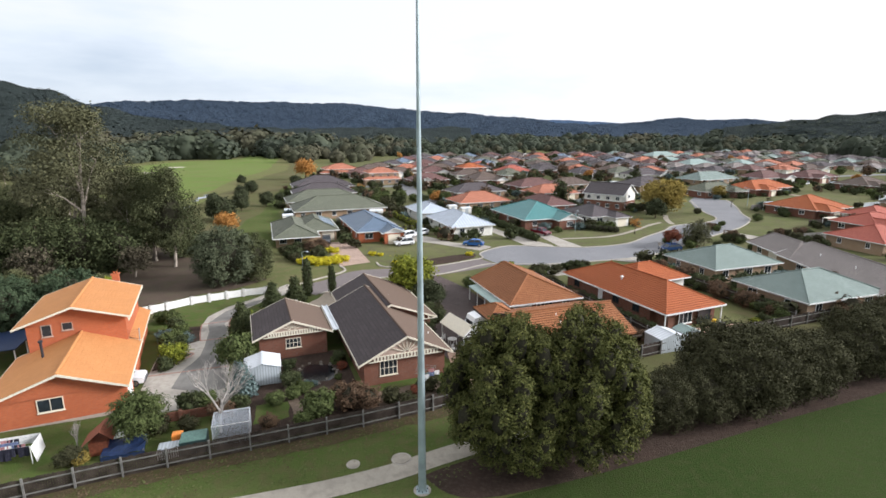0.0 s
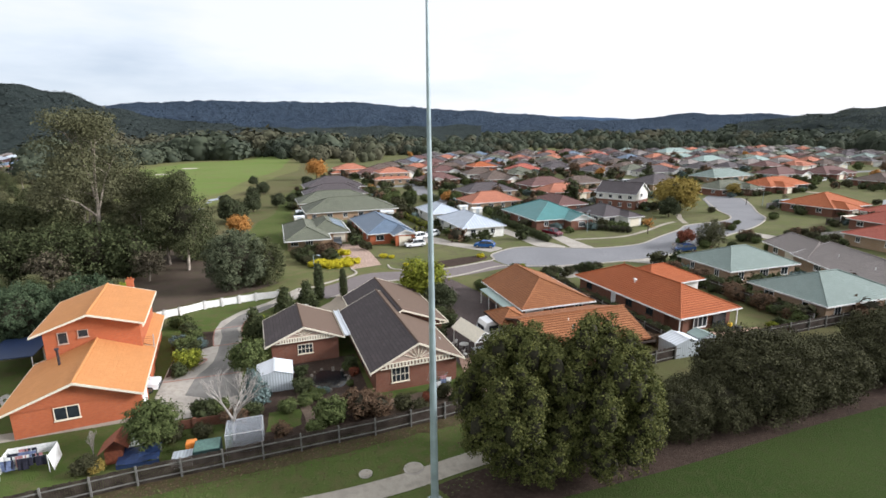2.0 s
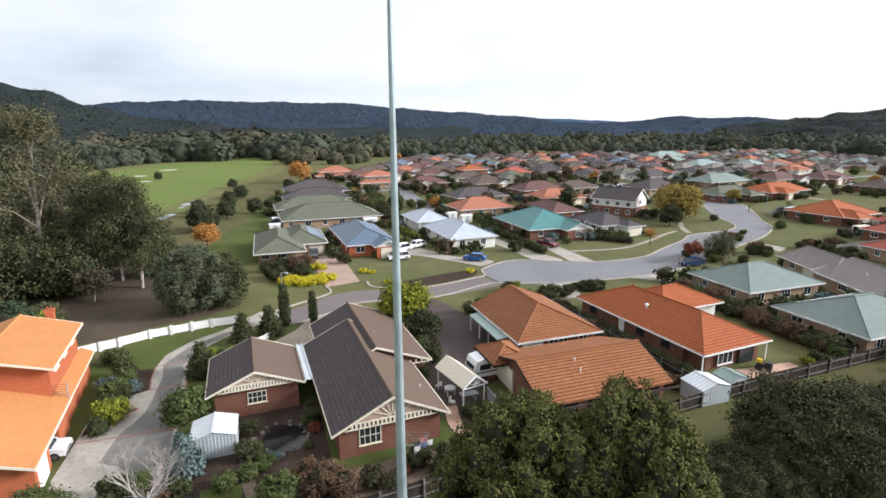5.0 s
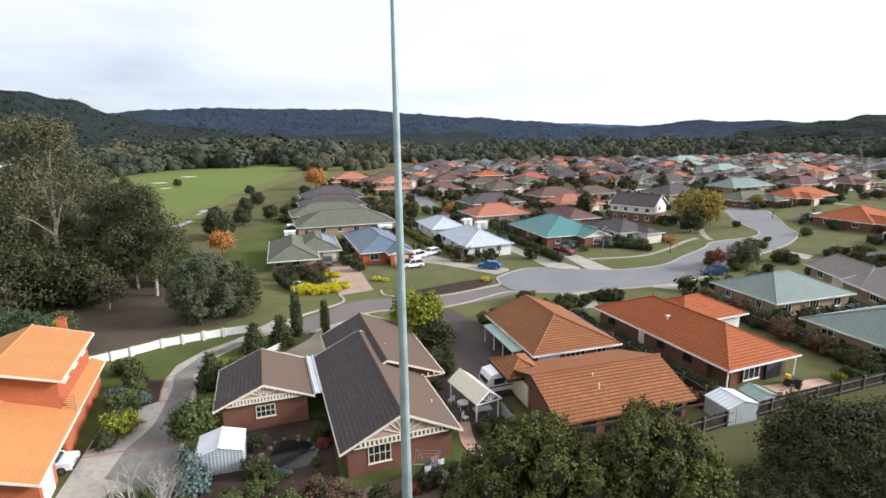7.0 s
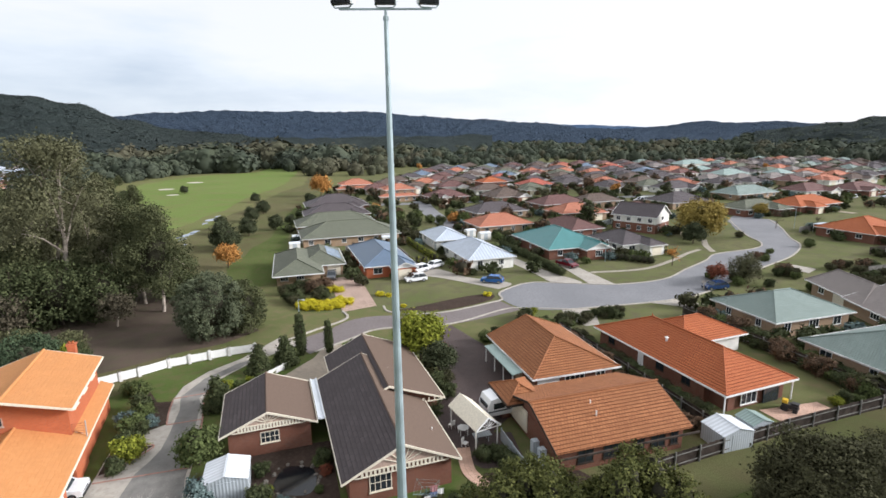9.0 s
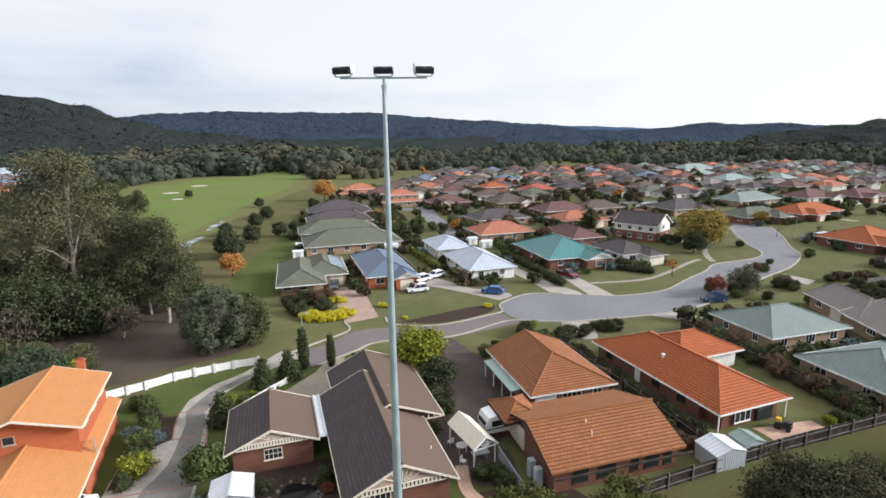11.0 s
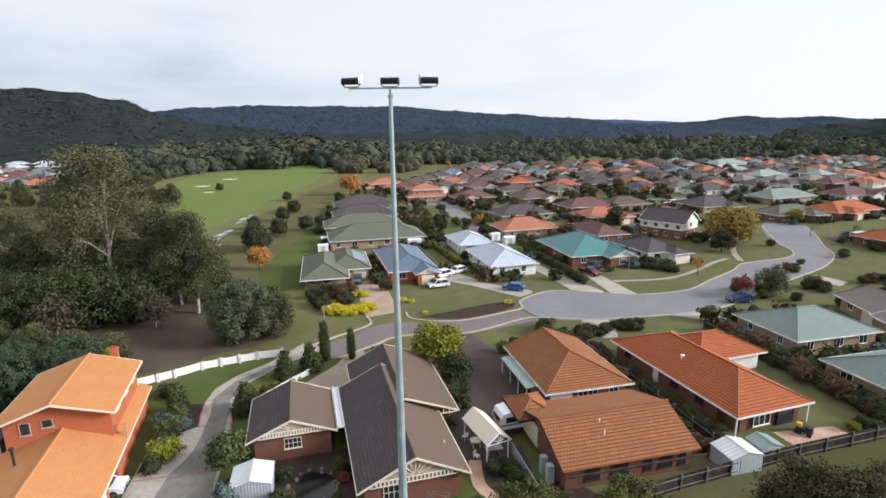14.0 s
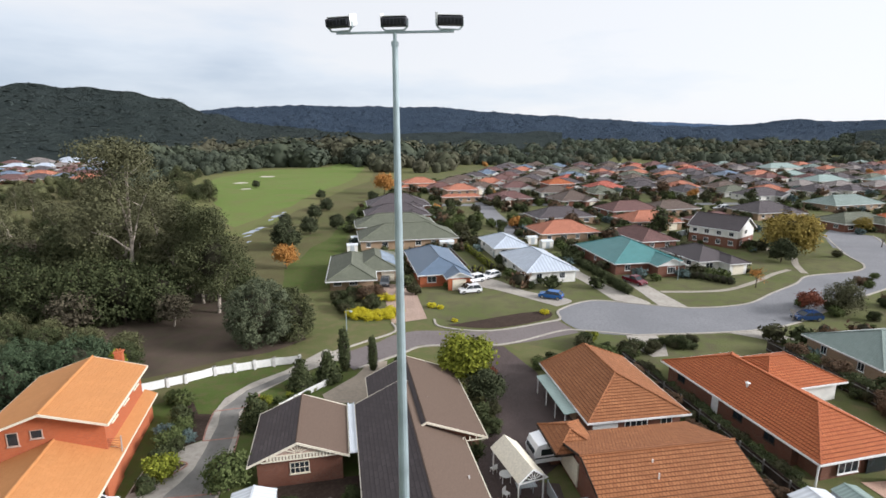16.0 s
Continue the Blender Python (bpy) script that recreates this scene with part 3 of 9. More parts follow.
def gable_roof(house, x0, xr, x1, y0, y1, z0, zr, z1, roof, over=0.5, course=0.0, trim=None, wall=None, ends=(True, True), cap=None, shade_side=None):
    """A roof with its ridge along y at x = xr: eaves at x0 (height z0) and x1 (height z1), from y0 to y1."""
    g = Geo()
    # the left slope turns from the sun: its shade is a darker tile
    if shade_side:
        part("roof_slope", Geo().slope((x0, y1, z0), (x0, y0, z0), (xr, y1, zr), (xr, y0, zr), 0.38), shade_side, house, "charcoal roof slope in lapped courses, darkened as the shaded side")
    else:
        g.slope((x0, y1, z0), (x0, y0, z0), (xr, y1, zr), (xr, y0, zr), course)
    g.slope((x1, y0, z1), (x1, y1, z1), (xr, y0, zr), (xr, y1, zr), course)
    t = 0.12
    for a, za in ((x0, z0), (x1, z1)):
        g.face([(a, y0, za - t), (a, y1, za - t), (xr, y1, zr - t), (xr, y0, zr - t)])
    part("roof", g, roof, house)
    tr = Geo()
    tr.loop([(x0, y0, z0 + 0.02), (xr, y0, zr + 0.02), (x1, y0, z1 + 0.02), (x1, y1, z1 + 0.02), (xr, y1, zr + 0.02), (x0, y1, z0 + 0.02)],
            [(-1, -1, 0), (0, -1, 0), (1, -1, 0), (1, 1, 0), (0, 1, 0), (-1, 1, 0)], 0.08, 0.2)
    part("fascia", tr, trim or WHITE, house)
    c = Geo()
    c.tube((xr, y0 - 0.02, zr + 0.03), (xr, y1 + 0.02, zr + 0.03), 0.12, 0.12, 6)
    part("ridge_cap", c, cap or roof, house)
    if wall:
        for y, want in ((y0 + over, ends[0]), (y1 - over, ends[1])):
            if want:
                w = Geo()
                k0, k1 = (zr - z0) / (xr - x0), (zr - z1) / (x1 - xr)
                for off in (-0.08, 0.08):
                    w.face([(x0 + over, y + off, z0 - 0.1), (x1 - over, y + off, z1 - 0.1), (x1 - over, y + off, z1 + over * k1 - 0.12), (xr, y + off, zr - 0.12), (x0 + over, y + off, z0 + over * k0 - 0.12)])
                part("gable_wall", w, wall, house)


def hip_roof(house, x0, x1, y0, y1, z, rise, roof, course=0.0, trim=None, cap=None, back=None):
    """A hipped roof over a rectangle; the ridge runs along the longer side."""
    lx, ly = x1 - x0, y1 - y0
    half = min(lx, ly) / 2
    if lx >= ly:
        r0, r1 = Vector((x0 + half, (y0 + y1) / 2, z + rise)), Vector((x1 - half, (y0 + y1) / 2, z + rise))
        ring = [(r0, r1), (r1, r1), (r1, r0), (r0, r0)]
    else:
        r0, r1 = Vector(((x0 + x1) / 2, y0 + half, z + rise)), Vector(((x0 + x1) / 2, y1 - (back or half), z + rise))
        ring = [(r0, r0), (r0, r1), (r1, r1), (r1, r0)]
    corners = [Vector(p) for p in ((x0, y0, z), (x1, y0, z), (x1, y1, z), (x0, y1, z))]
    g = Geo()
    for i in range(4):
        a, b = ring[i]
        g.slope(corners[i], corners[(i + 1) % 4], a, b, course)
    g.face([p - Vector((0, 0, 0.1)) for p in reversed(corners)])
    part("roof", g, roof, house)
    tr = Geo()
    tr.loop([(x0, y0, z + 0.01), (x1, y0, z + 0.01), (x1, y1, z + 0.01), (x0, y1, z + 0.01)], [(-1, -1, 0), (1, -1, 0), (1, 1, 0), (-1, 1, 0)], 0.1, 0.17)
    part("gutter", tr, trim or WHITE, house)
    c = Geo()
    lift = Vector((0, 0, 0.04))
    if (r1 - r0).length > 0.1:
        c.tube(r0 + lift, r1 + lift, 0.12, 0.12, 6)
    for i, e in enumerate(corners):
        end = ring[i][0]
        c.tube(e + lift, end + lift, 0.1, 0.1, 6)
    part("ridge_cap", c, cap or roof, house)


def walls(house, x0, x1, y0, y1, z, mat, name="wall"):
    """The four outer walls of a block, 0.23 m thick."""
    g, t = Geo(), 0.23
    g.box(x0, x1, y0, y0 + t, 0, z).box(x0, x1, y1 - t, y1, 0, z)
    g.box(x0, x0 + t, y0 + t, y1 - t, 0, z).box(x1 - t, x1, y0 + t, y1 - t, 0, z)
    return part(name, g, mat, house)


def face_m(side, x0, x1, y0, y1, along, z):
    """The pose of an opening on a block's side: f front (-y), b back, l left, r right; along: from that side's first corner."""
    if side == "f":
        return pose(x0 + along, y0, z)
    if side == "b":
        return pose(x1 - along, y1, z, 0, 0, 180)
    if side == "r":
        return pose(x1, y0 + along, z, 0, 0, 90)
    return pose(x0, y1 - along, z, 0, 0, -90)


def garage_door(house, w, m, mat=None, h=2.1):
    g = Geo().box(-w / 2, w / 2, -0.04, 0, 0, h)
    for k in range(4):
        g.box(-w / 2 + 0.05, w / 2 - 0.05, -0.06, -0.04, 0.06 + k * h / 4, (k + 1) * h / 4 - 0.03)
    return part("garage_door", g, mat or CREAM, house, "", m)


ROOFS = {"terracotta": TILE_TERRACOTTA, "red": TILE_RED, "salmon": TILE_SALMON, "brown": TILE_BROWN, "dark": TILE_DARK, "maroon": TILE_MAROON,
         "greygreen": TILE_GREYGREEN, "sage": TILE_SAGE, "grey": TILE_GREY, "teal": METAL_TEAL, "blue": METAL_BLUE, "silver": METAL_SILVER, "white": METAL_WHITE, "mint": METAL_GREENISH, "scarlet": TILE_SCARLET}
ROOF_WORDS = {"terracotta": "terracotta tile", "red": "red-orange tile", "salmon": "salmon tile", "brown": "brown tile", "dark": "charcoal tile", "maroon": "maroon tile",
              "greygreen": "grey-green tile", "sage": "sage green tile", "grey": "grey tile", "teal": "teal metal", "blue": "blue metal", "silver": "silver metal", "white": "white metal", "mint": "pale green metal", "scarlet": "rose-red tile"}
WALLS = {"red": BRICK_RED, "tan": BRICK_TAN, "white": RENDER_WHITE, "orange": BRICK_ORANGE}
WALL_WORDS = {"red": "red brick", "tan": "tan brick", "white": "white rendered", "orange": "orange brick"}


HOUSES = []


def bungalow(x, y, w, d, turn, roof, wall, wing="", seed=0, course=0.0, eave=2.5, group="houses of the suburb", label=""):
    """A hipped single-storey house with a wing, a garage and windows; x, y: its middle in the world, turn in degrees."""
    rnd = random.Random(int(x * 7 + y * 13) + seed)
    h = thing("house", pose(x, y, 0, 0, 0, turn), label or f"single-storey {WALL_WORDS[wall]} house under a hipped {ROOF_WORDS[roof]} roof", "house", group)
    HOUSES.append((x, y, w, d, turn))
    mat, wm, o = ROOFS[roof], WALLS[wall], 0.5
    blocks = [(-w / 2, w / 2, -d / 2, d / 2)]
    if wing:
        s = -1 if "l" in wing else 1
        cx = s * w * 0.22
        ww = min(w * 0.5, 7.0)
        if "f" in wing:
            blocks.append((cx - ww / 2, cx + ww / 2, -d / 2 - 3.2, d / 2 - 2))
        else:
            blocks.append((cx - ww / 2, cx + ww / 2, -d / 2 + 2, d / 2 + 4))
    pitch = math.tan(radians(23))
    for k, (x0, x1, y0, y1) in enumerate(blocks):
        walls(h, x0 + o, x1 - o, y0 + o, y1 - o, eave + 0.02 - 0.03 * k, wm)
        rise = min(x1 - x0, y1 - y0) / 2 * pitch
        z = eave - 0.03 * k
        if k and "g" in wing:
            xr = (x0 + x1) / 2
            gable_roof(h, x0, xr, x1, y0, y1, z, z + (xr - x0) * pitch, z, mat, o, course, trim=TRIM, wall=WHITE)
        else:
            hip_roof(h, x0, x1, y0, y1, z, rise, mat, course, trim=TRIM)
    x0, x1, y0, y1 = (v + s * o for v, s in zip(blocks[0], (1, -1, 1, -1)))
    distant = math.hypot(x, y) > 330
    n = 2 if distant else max(2, int((x1 - x0) / 4))
    clash = blocks[1] if len(blocks) > 1 and "f" in wing else None
    for k in range(n):
        a = (k + 0.5) * (x1 - x0) / n + rnd.uniform(-0.3, 0.3)
        if clash and clash[0] - 1 < x0 + a < clash[1] + 1:
            continue
        window_part(h, rnd.choice((1.2, 1.5, 1.8)), 1.25, face_m("f", x0, x1, y0, y1, a, 0.85), rnd.choice((1, 2)))
    if clash:
        bx0, bx1, by0, by1 = (v + s * o for v, s in zip(clash, (1, -1, 1, -1)))
        if rnd.random() < 0.6:
            garage_door(h, min(2.7, bx1 - bx0 - 0.6), face_m("f", bx0, bx1, by0, by1, (bx1 - bx0) / 2, 0.0))
        else:
            window_part(h, 1.8, 1.3, face_m("f", bx0, bx1, by0, by1, (bx1 - bx0) / 2, 0.8), 2)
    for side in () if distant else ("r", "l"):
        m = max(1, int((y1 - y0) / 5))
        for k in range(m):
            window_part(h, rnd.choice((0.9, 1.5)), 1.1, face_m(side, x0, x1, y0, y1, (k + 0.5) * (y1 - y0) / m, 1.0), 1)
    return h

# ---- ground, roads, hills ----
def big_ground():
    g = Geo()
    ring = [0, 60, 140, 300, 700, 1500, 3000, 4700]
    n = 48
    for a, b in zip(ring[:-1], ring[1:]):
        for k in range(n):
            c0, s0, c1, s1 = (f(j * math.tau / n) for j in (k, k + 1) for f in (math.cos, math.sin))
            if a:
                g.face([(a * c0, a * s0, 0), (b * c0, b * s0, 0), (b * c1, b * s1, 0), (a * c1, a * s1, 0)])
            else:
                g.face([(0, 0, 0), (b * c0, b * s0, 0), (b * c1, b * s1, 0)])
    return solo("ground", g, VERGE_GRASS, "green winter grass over flat ground", "ground", kind="structure")


big_ground()
def ragged(points, step, amp, seed):
    """A closed outline, cut into short steps and made uneven."""
    rnd = random.Random(seed)
    out = []
    for p, q in zip(points, points[1:] + points[:1]):
        n = max(1, int(math.dist(p, q) / step))
        out += [(p[0] + (q[0] - p[0]) * k / n + rnd.uniform(-amp, amp), p[1] + (q[1] - p[1]) * k / n + rnd.uniform(-amp, amp)) for k in range(n)]
    return out


solo("ground_reserve", sheet([W(-70, -60), W(60, -60), W(60, 43), W(24, 40.3), W(20, 60), W(12, 80), W(-20, 78), W(-70, 70)], 0.01, False), GRASS, "green grass of the reserve and near gardens", "grass", kind="structure")
solo("ground_rough", sheet([(-330, 60), (-60, 50), (-42, 100), (-34, 125), (-48, 170), (-62, 240), (-75, 320), (-130, 480), (-330, 490), (-520, 300)], 0.02), ROUGH_GRASS, "olive and tawny rough grass beside the fairway", "grass", kind="structure")
solo("ground_verge", sheet(ragged([(-39, 100), (-31, 108), (-38, 128), (-46, 165), (-52, 200), (-58, 250), (-64, 250), (-57, 200), (-49, 150), (-46, 122)], 8, 1.2, 5), 0.028, False), GRASS, "green grass strip behind the bungalows", "grass", kind="structure")
solo("ground_semi_rough", sheet(ragged([(-74, 150), (-80, 205), (-84, 262), (-88, 330), (-118, 470), (-150, 560), (-190, 560), (-170, 470), (-215, 420), (-212, 352), (-190, 292), (-150, 232), (-108, 175)], 9, 2.4, 2), 0.03, False), SEMI_ROUGH, "half-mown yellow-green grass edging the fairway", "grass", kind="structure")
solo("ground_fairway", sheet(ragged([(-84, 166), (-87, 205), (-96, 262), (-99, 330), (-126, 450), (-156, 545), (-176, 545), (-160, 455), (-195, 412), (-198, 352), (-178, 292), (-136, 240), (-102, 188)], 9, 1.6, 3), 0.036, False), FAIRWAY, "bright mown golf fairway", "fairway", kind="structure")
for x, y, r in ((-160.6, 308, 5), (-166, 354, 6), (-140, 276, 3.4)):
    solo("bunker", sheet([(x + r * math.cos(a * 1.05) * 0.9, y + r * math.sin(a * 1.05) * 0.8) for a in range(6)], 0.06), SAND, "pale sand bunker on the fairway", "bunker", "sand bunkers")
for n, (x, y, r) in enumerate(((-75.6, 160, 3.0), (-81.5, 190, 3.4), (-76, 166, 2.2), (-80, 182, 1.5), (-73.5, 154, 1.2), (-83, 198, 1.6), (-69, 146, 1.0))):
    solo("puddle", sheet([(x + r * math.cos(a * 0.63) * 0.55 * (0.6 + 0.5 * ((a * 7 + n * 3) % 5) / 4), y + r * math.sin(a * 0.63) * 1.5 * (0.6 + 0.5 * ((a * 5 + n) % 4) / 3)) for a in range(10)], 0.05), PUDDLE, "pale shallow puddle in the rough", "puddle", "puddles beside the fairway")
solo("ground_suburb", sheet([(-60, 300), (-48, 180), (-38, 128), (-30, 106), (-12, 92), (8, 84), (30, 77), (46, 70), (56, 61), (68, 56), (90, 58), (150, 66), (300, 90), (430, 190), (460, 330), (420, 460), (300, 520), (100, 520), (-50, 470)], 0.015), SUBURB_LAWN, "olive winter lawns and gravel between houses", "lawn", kind="structure")
for k in range(6):
    solo("road_street", ribbon([(-30 + k * 9, 226 + k * 46), (60 + k * 9, 240 + k * 46), (180 + k * 9, 262 + k * 46), (330 + k * 9, 300 + k * 46)], 6.5, 0.04), ASPHALT, "grey street between far houses", "road", kind="structure")
solo("road_cross", ribbon([(6, 162), (-2, 190), (-8, 222), (-12, 262), (-4, 330)], 6.5, 0.042), ASPHALT, "grey side street behind the white house", "road", kind="structure")
solo("ground_earth", sheet(ragged([(-75, 62), (-47, 62), (-38.5, 70), (-29.5, 77.5), (-27, 83), (-34, 92), (-46, 98), (-60, 112), (-100, 105), (-110, 80)], 5, 0.9, 7), 0.04, False), EARTH, "bare brown earth under the gum trees", "earth", kind="structure")
solo("road_cul_de_sac", sheet([W(38.5, 88), W(40, 92.5), W(47.3, 96.2), W(54, 93.5), W(62.5, 89.8), W(73, 90), W(82.4, 94.8), W(92, 99.6), W(99, 104), W(112, 105.5), W(119, 110), W(124, 119), W(134, 133), W(141, 142), W(153, 138), W(143, 125), W(132, 113), W(125.4, 104.6), W(113, 96.6), W(99, 91), W(86, 85.6), W(75, 80.8), W(64.5, 78.8), W(47, 80), W(40, 83)], 0.05), ASPHALT, "smooth grey asphalt of the cul-de-sac", "road", kind="structure")
solo("road_west", ribbon([W(4.5, 77.6), W(10.5, 81.2), W(15, 84.3), W(26, 82.4), W(38.5, 85)], 5.4, 0.045), ROSE_ASPHALT, "reddish asphalt road before the bungalows", "road", kind="structure")
solo("road_far", ribbon([W(131, 124), W(147, 142), W(168, 152), W(200, 160)], 8, 0.045), ASPHALT, "grey asphalt street running off between houses", "road", kind="structure")
kerb([W(47.0, 80.0), W(40.0, 83.0), W(36.5, 83.4), W(26.4, 79.9), W(16, 81.2), W(12, 79.0), W(6.5, 75.6)])
kerb([W(36.8, 87.6), W(38.6, 88.6), W(40, 92.5), W(47.3, 96.2), W(54, 93.5), W(62.5, 89.8), W(73, 90), W(82.4, 94.8), W(92, 99.6), W(99, 104), W(112, 105.5), W(119, 110), W(124, 119), W(134, 133), W(141, 142)])
kerb([W(153, 138), W(143, 125), W(132, 113), W(125.4, 104.6), W(113, 96.6), W(99, 91), W(86, 85.6), W(75, 80.8), W(64.5, 78.8), W(47, 80)])
kerb([W(18.5, 91.5), W(19.2, 87.9), W(26.3, 85.2), W(36.8, 87.6)])
kerb([W(11.7, 91), W(11.8, 87.2), W(6.3, 83.4), W(1.5, 80)])
solo("driveway_paved", sheet([W(11.7, 90.6), W(17.4, 92), W(17.0, 111.5), W(10.8, 112.8)], 0.06, False), PAVING, "rose brick-paved driveway", "driveway", kind="structure")
solo("driveway_south", sheet([W(45.2, 72.6), W(44.4, 76), W(45.4, 80.2), W(49.9, 79.9), W(49.2, 76.2), W(47.4, 72.6)], 0.06, False), CONCRETE, "pale concrete drive off the cul-de-sac", "driveway", kind="structure")
solo("driveway_corner", sheet([W(60.8, 78.9), W(64.2, 75.6), W(66.8, 72.6), W(69.4, 74.4), W(66.4, 78.6)], 0.06, False), CONCRETE, "pale concrete drive beside the green-roofed house", "driveway", kind="structure")
solo("driveway_white", sheet([W(57.8, 92.0), W(62.2, 90.0), W(62.4, 105), W(59.6, 107.4)], 0.06, False), CONCRETE, "pale concrete driveway", "driveway", kind="structure")
solo("driveway_near", sheet([W(2.0, 82.4), W(-0.4, 79.4), W(-2.7, 76.4), W(-6.2, 73.7), W(-8.4, 70.4), W(-8.9, 67.0), W(-8.5, 62.1), W(-10.8, 60.9), W(-12.2, 61.0), W(-12.4, 57.5), W(-12.6, 46), W(-5.0, 46), W(-4.9, 54), W(-5.3, 61.8), W(-5.7, 67.7), W(-4.8, 70.8), W(-1.0, 75.2), W(5.2, 79.2)], 0.05, False), CONCRETE, "curving pale concrete driveway with worn middle", "driveway", kind="structure")
solo("driveway_middle", sheet(ragged([W(0.6, 77.2)[:2], W(-3.0, 74.8)[:2], W(-6.4, 72.0)[:2], W(-8.0, 68)[:2], W(-7.9, 63)[:2], W(-7.8, 60)[:2], W(-8.2, 57.4)[:2], W(-9.4, 54.4)[:2], W(-9.8, 50.6)[:2], W(-7.2, 48.2)[:2], W(-5.2, 49)[:2], W(-5.2, 54)[:2], W(-5.6, 61.8)[:2], W(-6.1, 67)[:2], W(-5.0, 71)[:2], W(-1.4, 75.2)[:2]], 1.6, 0.22, 4), 0.056, False), DRIVE, "darker worn middle of the driveway", "driveway", kind="structure")
for a, b in ((W(-12.4, 54.0), W(-4.95, 53.9)), (W(-8.5, 62.0), W(-5.35, 62.1)), (W(-8.9, 67.6), W(-5.7, 67.9))):
    solo("driveway_joint", Geo().bar((a[0], a[1], 0.055), (b[0], b[1], 0.055), 0.16, 0.03), ROSE_EDGE, "rose brick joint across the driveway", "driveway joint", kind="structure")
for line in ([W(-8.45, 62.0), W(-8.75, 64.5), W(-8.85, 67.2)], [W(-11.7, 55.2), W(-10.2, 56.6), W(-8.8, 58.4), W(-10.6, 59.3)], [W(-4.85, 55), W(-5.2, 61.8), W(-5.6, 67.6), W(-4.7, 70.6)]):
    kerb(line, "bed_edge", 0.14, 0.1).data.materials[0] = ROSE_EDGE
solo("ground_bed_point", sheet([W(-12.3, 55.0), W(-11.6, 55.3), W(-8.9, 58.4), W(-10.6, 59.3), W(-12.3, 59.2)], 0.066, False), MULCH, "brown mulched bed point beside the drive", "garden bed", kind="structure")
solo("driveway_circle", sheet([W(2.4, 69.4), W(3.0, 67.2), W(6.7, 66.9), W(9.6, 70.0), W(10.2, 77.2), W(7.6, 76.6), W(6.2, 73.6)], 0.08, False), TAN_CONCRETE, "tan concrete drive behind the low white fence", "driveway", kind="structure")
solo("path_house_edge", sheet([W(-23.6, 46.8), W(-12.6, 47.0), W(-12.6, 48.3), W(-23.6, 48.3)], 0.06, False), PATH_CONCRETE, "pale concrete strip along the orange brick wall", "path", kind="structure")
solo("footpath", ribbon([W(-60, 35.2), W(-30, 33.4), W(-3, 31.6), W(6, 31.6), W(13, 32.6), W(30, 34.4), W(60, 37)], 1.9, 0.05), PATH_CONCRETE, "grey concrete footpath through the grass strip", "footpath", kind="structure")
solo("ground_litter", sheet(ragged([W(-46, 33.0)[:2], W(-24, 34.8)[:2], W(-11, 36.1)[:2], W(0, 36.4)[:2], W(12, 37.3)[:2], W(24, 39.2)[:2], W(24, 40.3)[:2], W(12, 38.9)[:2], W(0, 38.1)[:2], W(-11, 37.7)[:2], W(-24, 36.5)[:2], W(-46, 34.8)[:2]], 1.1, 0.22, 10), 0.038, False), LITTER, "brown leaf-littered earth along the timber fence", "earth", kind="structure")
solo("ground_strip", sheet(ragged([W(21, 36.4)[:2], W(34, 37.2)[:2], W(48, 38.2)[:2], W(62, 39)[:2], W(90, 40.5)[:2], W(90, 44)[:2], W(60.6, 42.9)[:2], W(47.7, 42.4)[:2], W(34.1, 41.2)[:2], W(21.5, 39.8)[:2]], 2, 0.3, 9), 0.036, False), ROUGH_GRASS, "tawny olive grass strip along the timber fence", "grass", kind="structure")
solo("ground_mulch", sheet([W(9, 30.6), W(13, 31.3), W(30, 33.0), W(60, 36), W(60, 29), W(40, 27.6), W(24, 26.8), W(12, 27.2)], 0.04), MULCH, "brown mulch under the trees", "mulch", kind="structure")


solo("ground_oval", sheet([W(-10, -60), W(-8, 22), W(9, 26.6), W(24, 26.9), W(40, 27.7), W(60, 29.2), W(110, 32), W(120, -60)], 0.03, False), OVAL_GRASS, "dark green grass of the sports oval", "grass", kind="structure")


def skyline(az, knots):
    for (a0, e0), (a1, e1) in zip(knots[:-1], knots[1:]):
        if a0 <= az <= a1:
            t = (az - a0) / (a1 - a0)
            t = t * t * (3 - 2 * t)
            return e0 + (e1 - e0) * t
    return 0.0


HILLS = {}


def hill_point(knots, far, deep, jag, a, t):
    """The place on a ridge at a degrees to the left, t of the way up."""
    top = math.tan(radians(skyline(a, knots))) * far + 27
    r = far - deep * (1 - t)
    x, y, z = -math.sin(radians(a)) * r, math.cos(radians(a)) * r, top * (t ** 1.25)
    z += (jag * noise.noise((x * 0.006, y * 0.006, 1.0)) * 2.2 * (1 - t * 0.7) + jag * 0.55 * noise.noise((x * 0.03, y * 0.03, 2.0))) * min(1, t * 3)
    return x, y, max(z, -5.0)


def hill(name, knots, far, deep, mat, jag, label, step=0.25):
    """A wooded ridge: knots give the height in degrees over the horizon by degrees to the left of the walk."""
    g = Geo()
    HILLS[name] = (knots, far, deep, jag)
    a = knots[0][0]
    cols = []
    while a <= knots[-1][0]:
        rows = [hill_point(knots, far, deep, jag, a, k / 24) for k in range(25)]
        r = far + deep * 0.4
        rows.append((-math.sin(radians(a)) * r, math.cos(radians(a)) * r, -20))
        cols.append(rows)
        a += step
    for c0, c1 in zip(cols[:-1], cols[1:]):
        for k in range(len(c0) - 1):
            g.face([c1[k], c0[k], c0[k + 1], c1[k + 1]])
    return solo(name, g, mat, label, "hill", kind="structure", smooth=True)


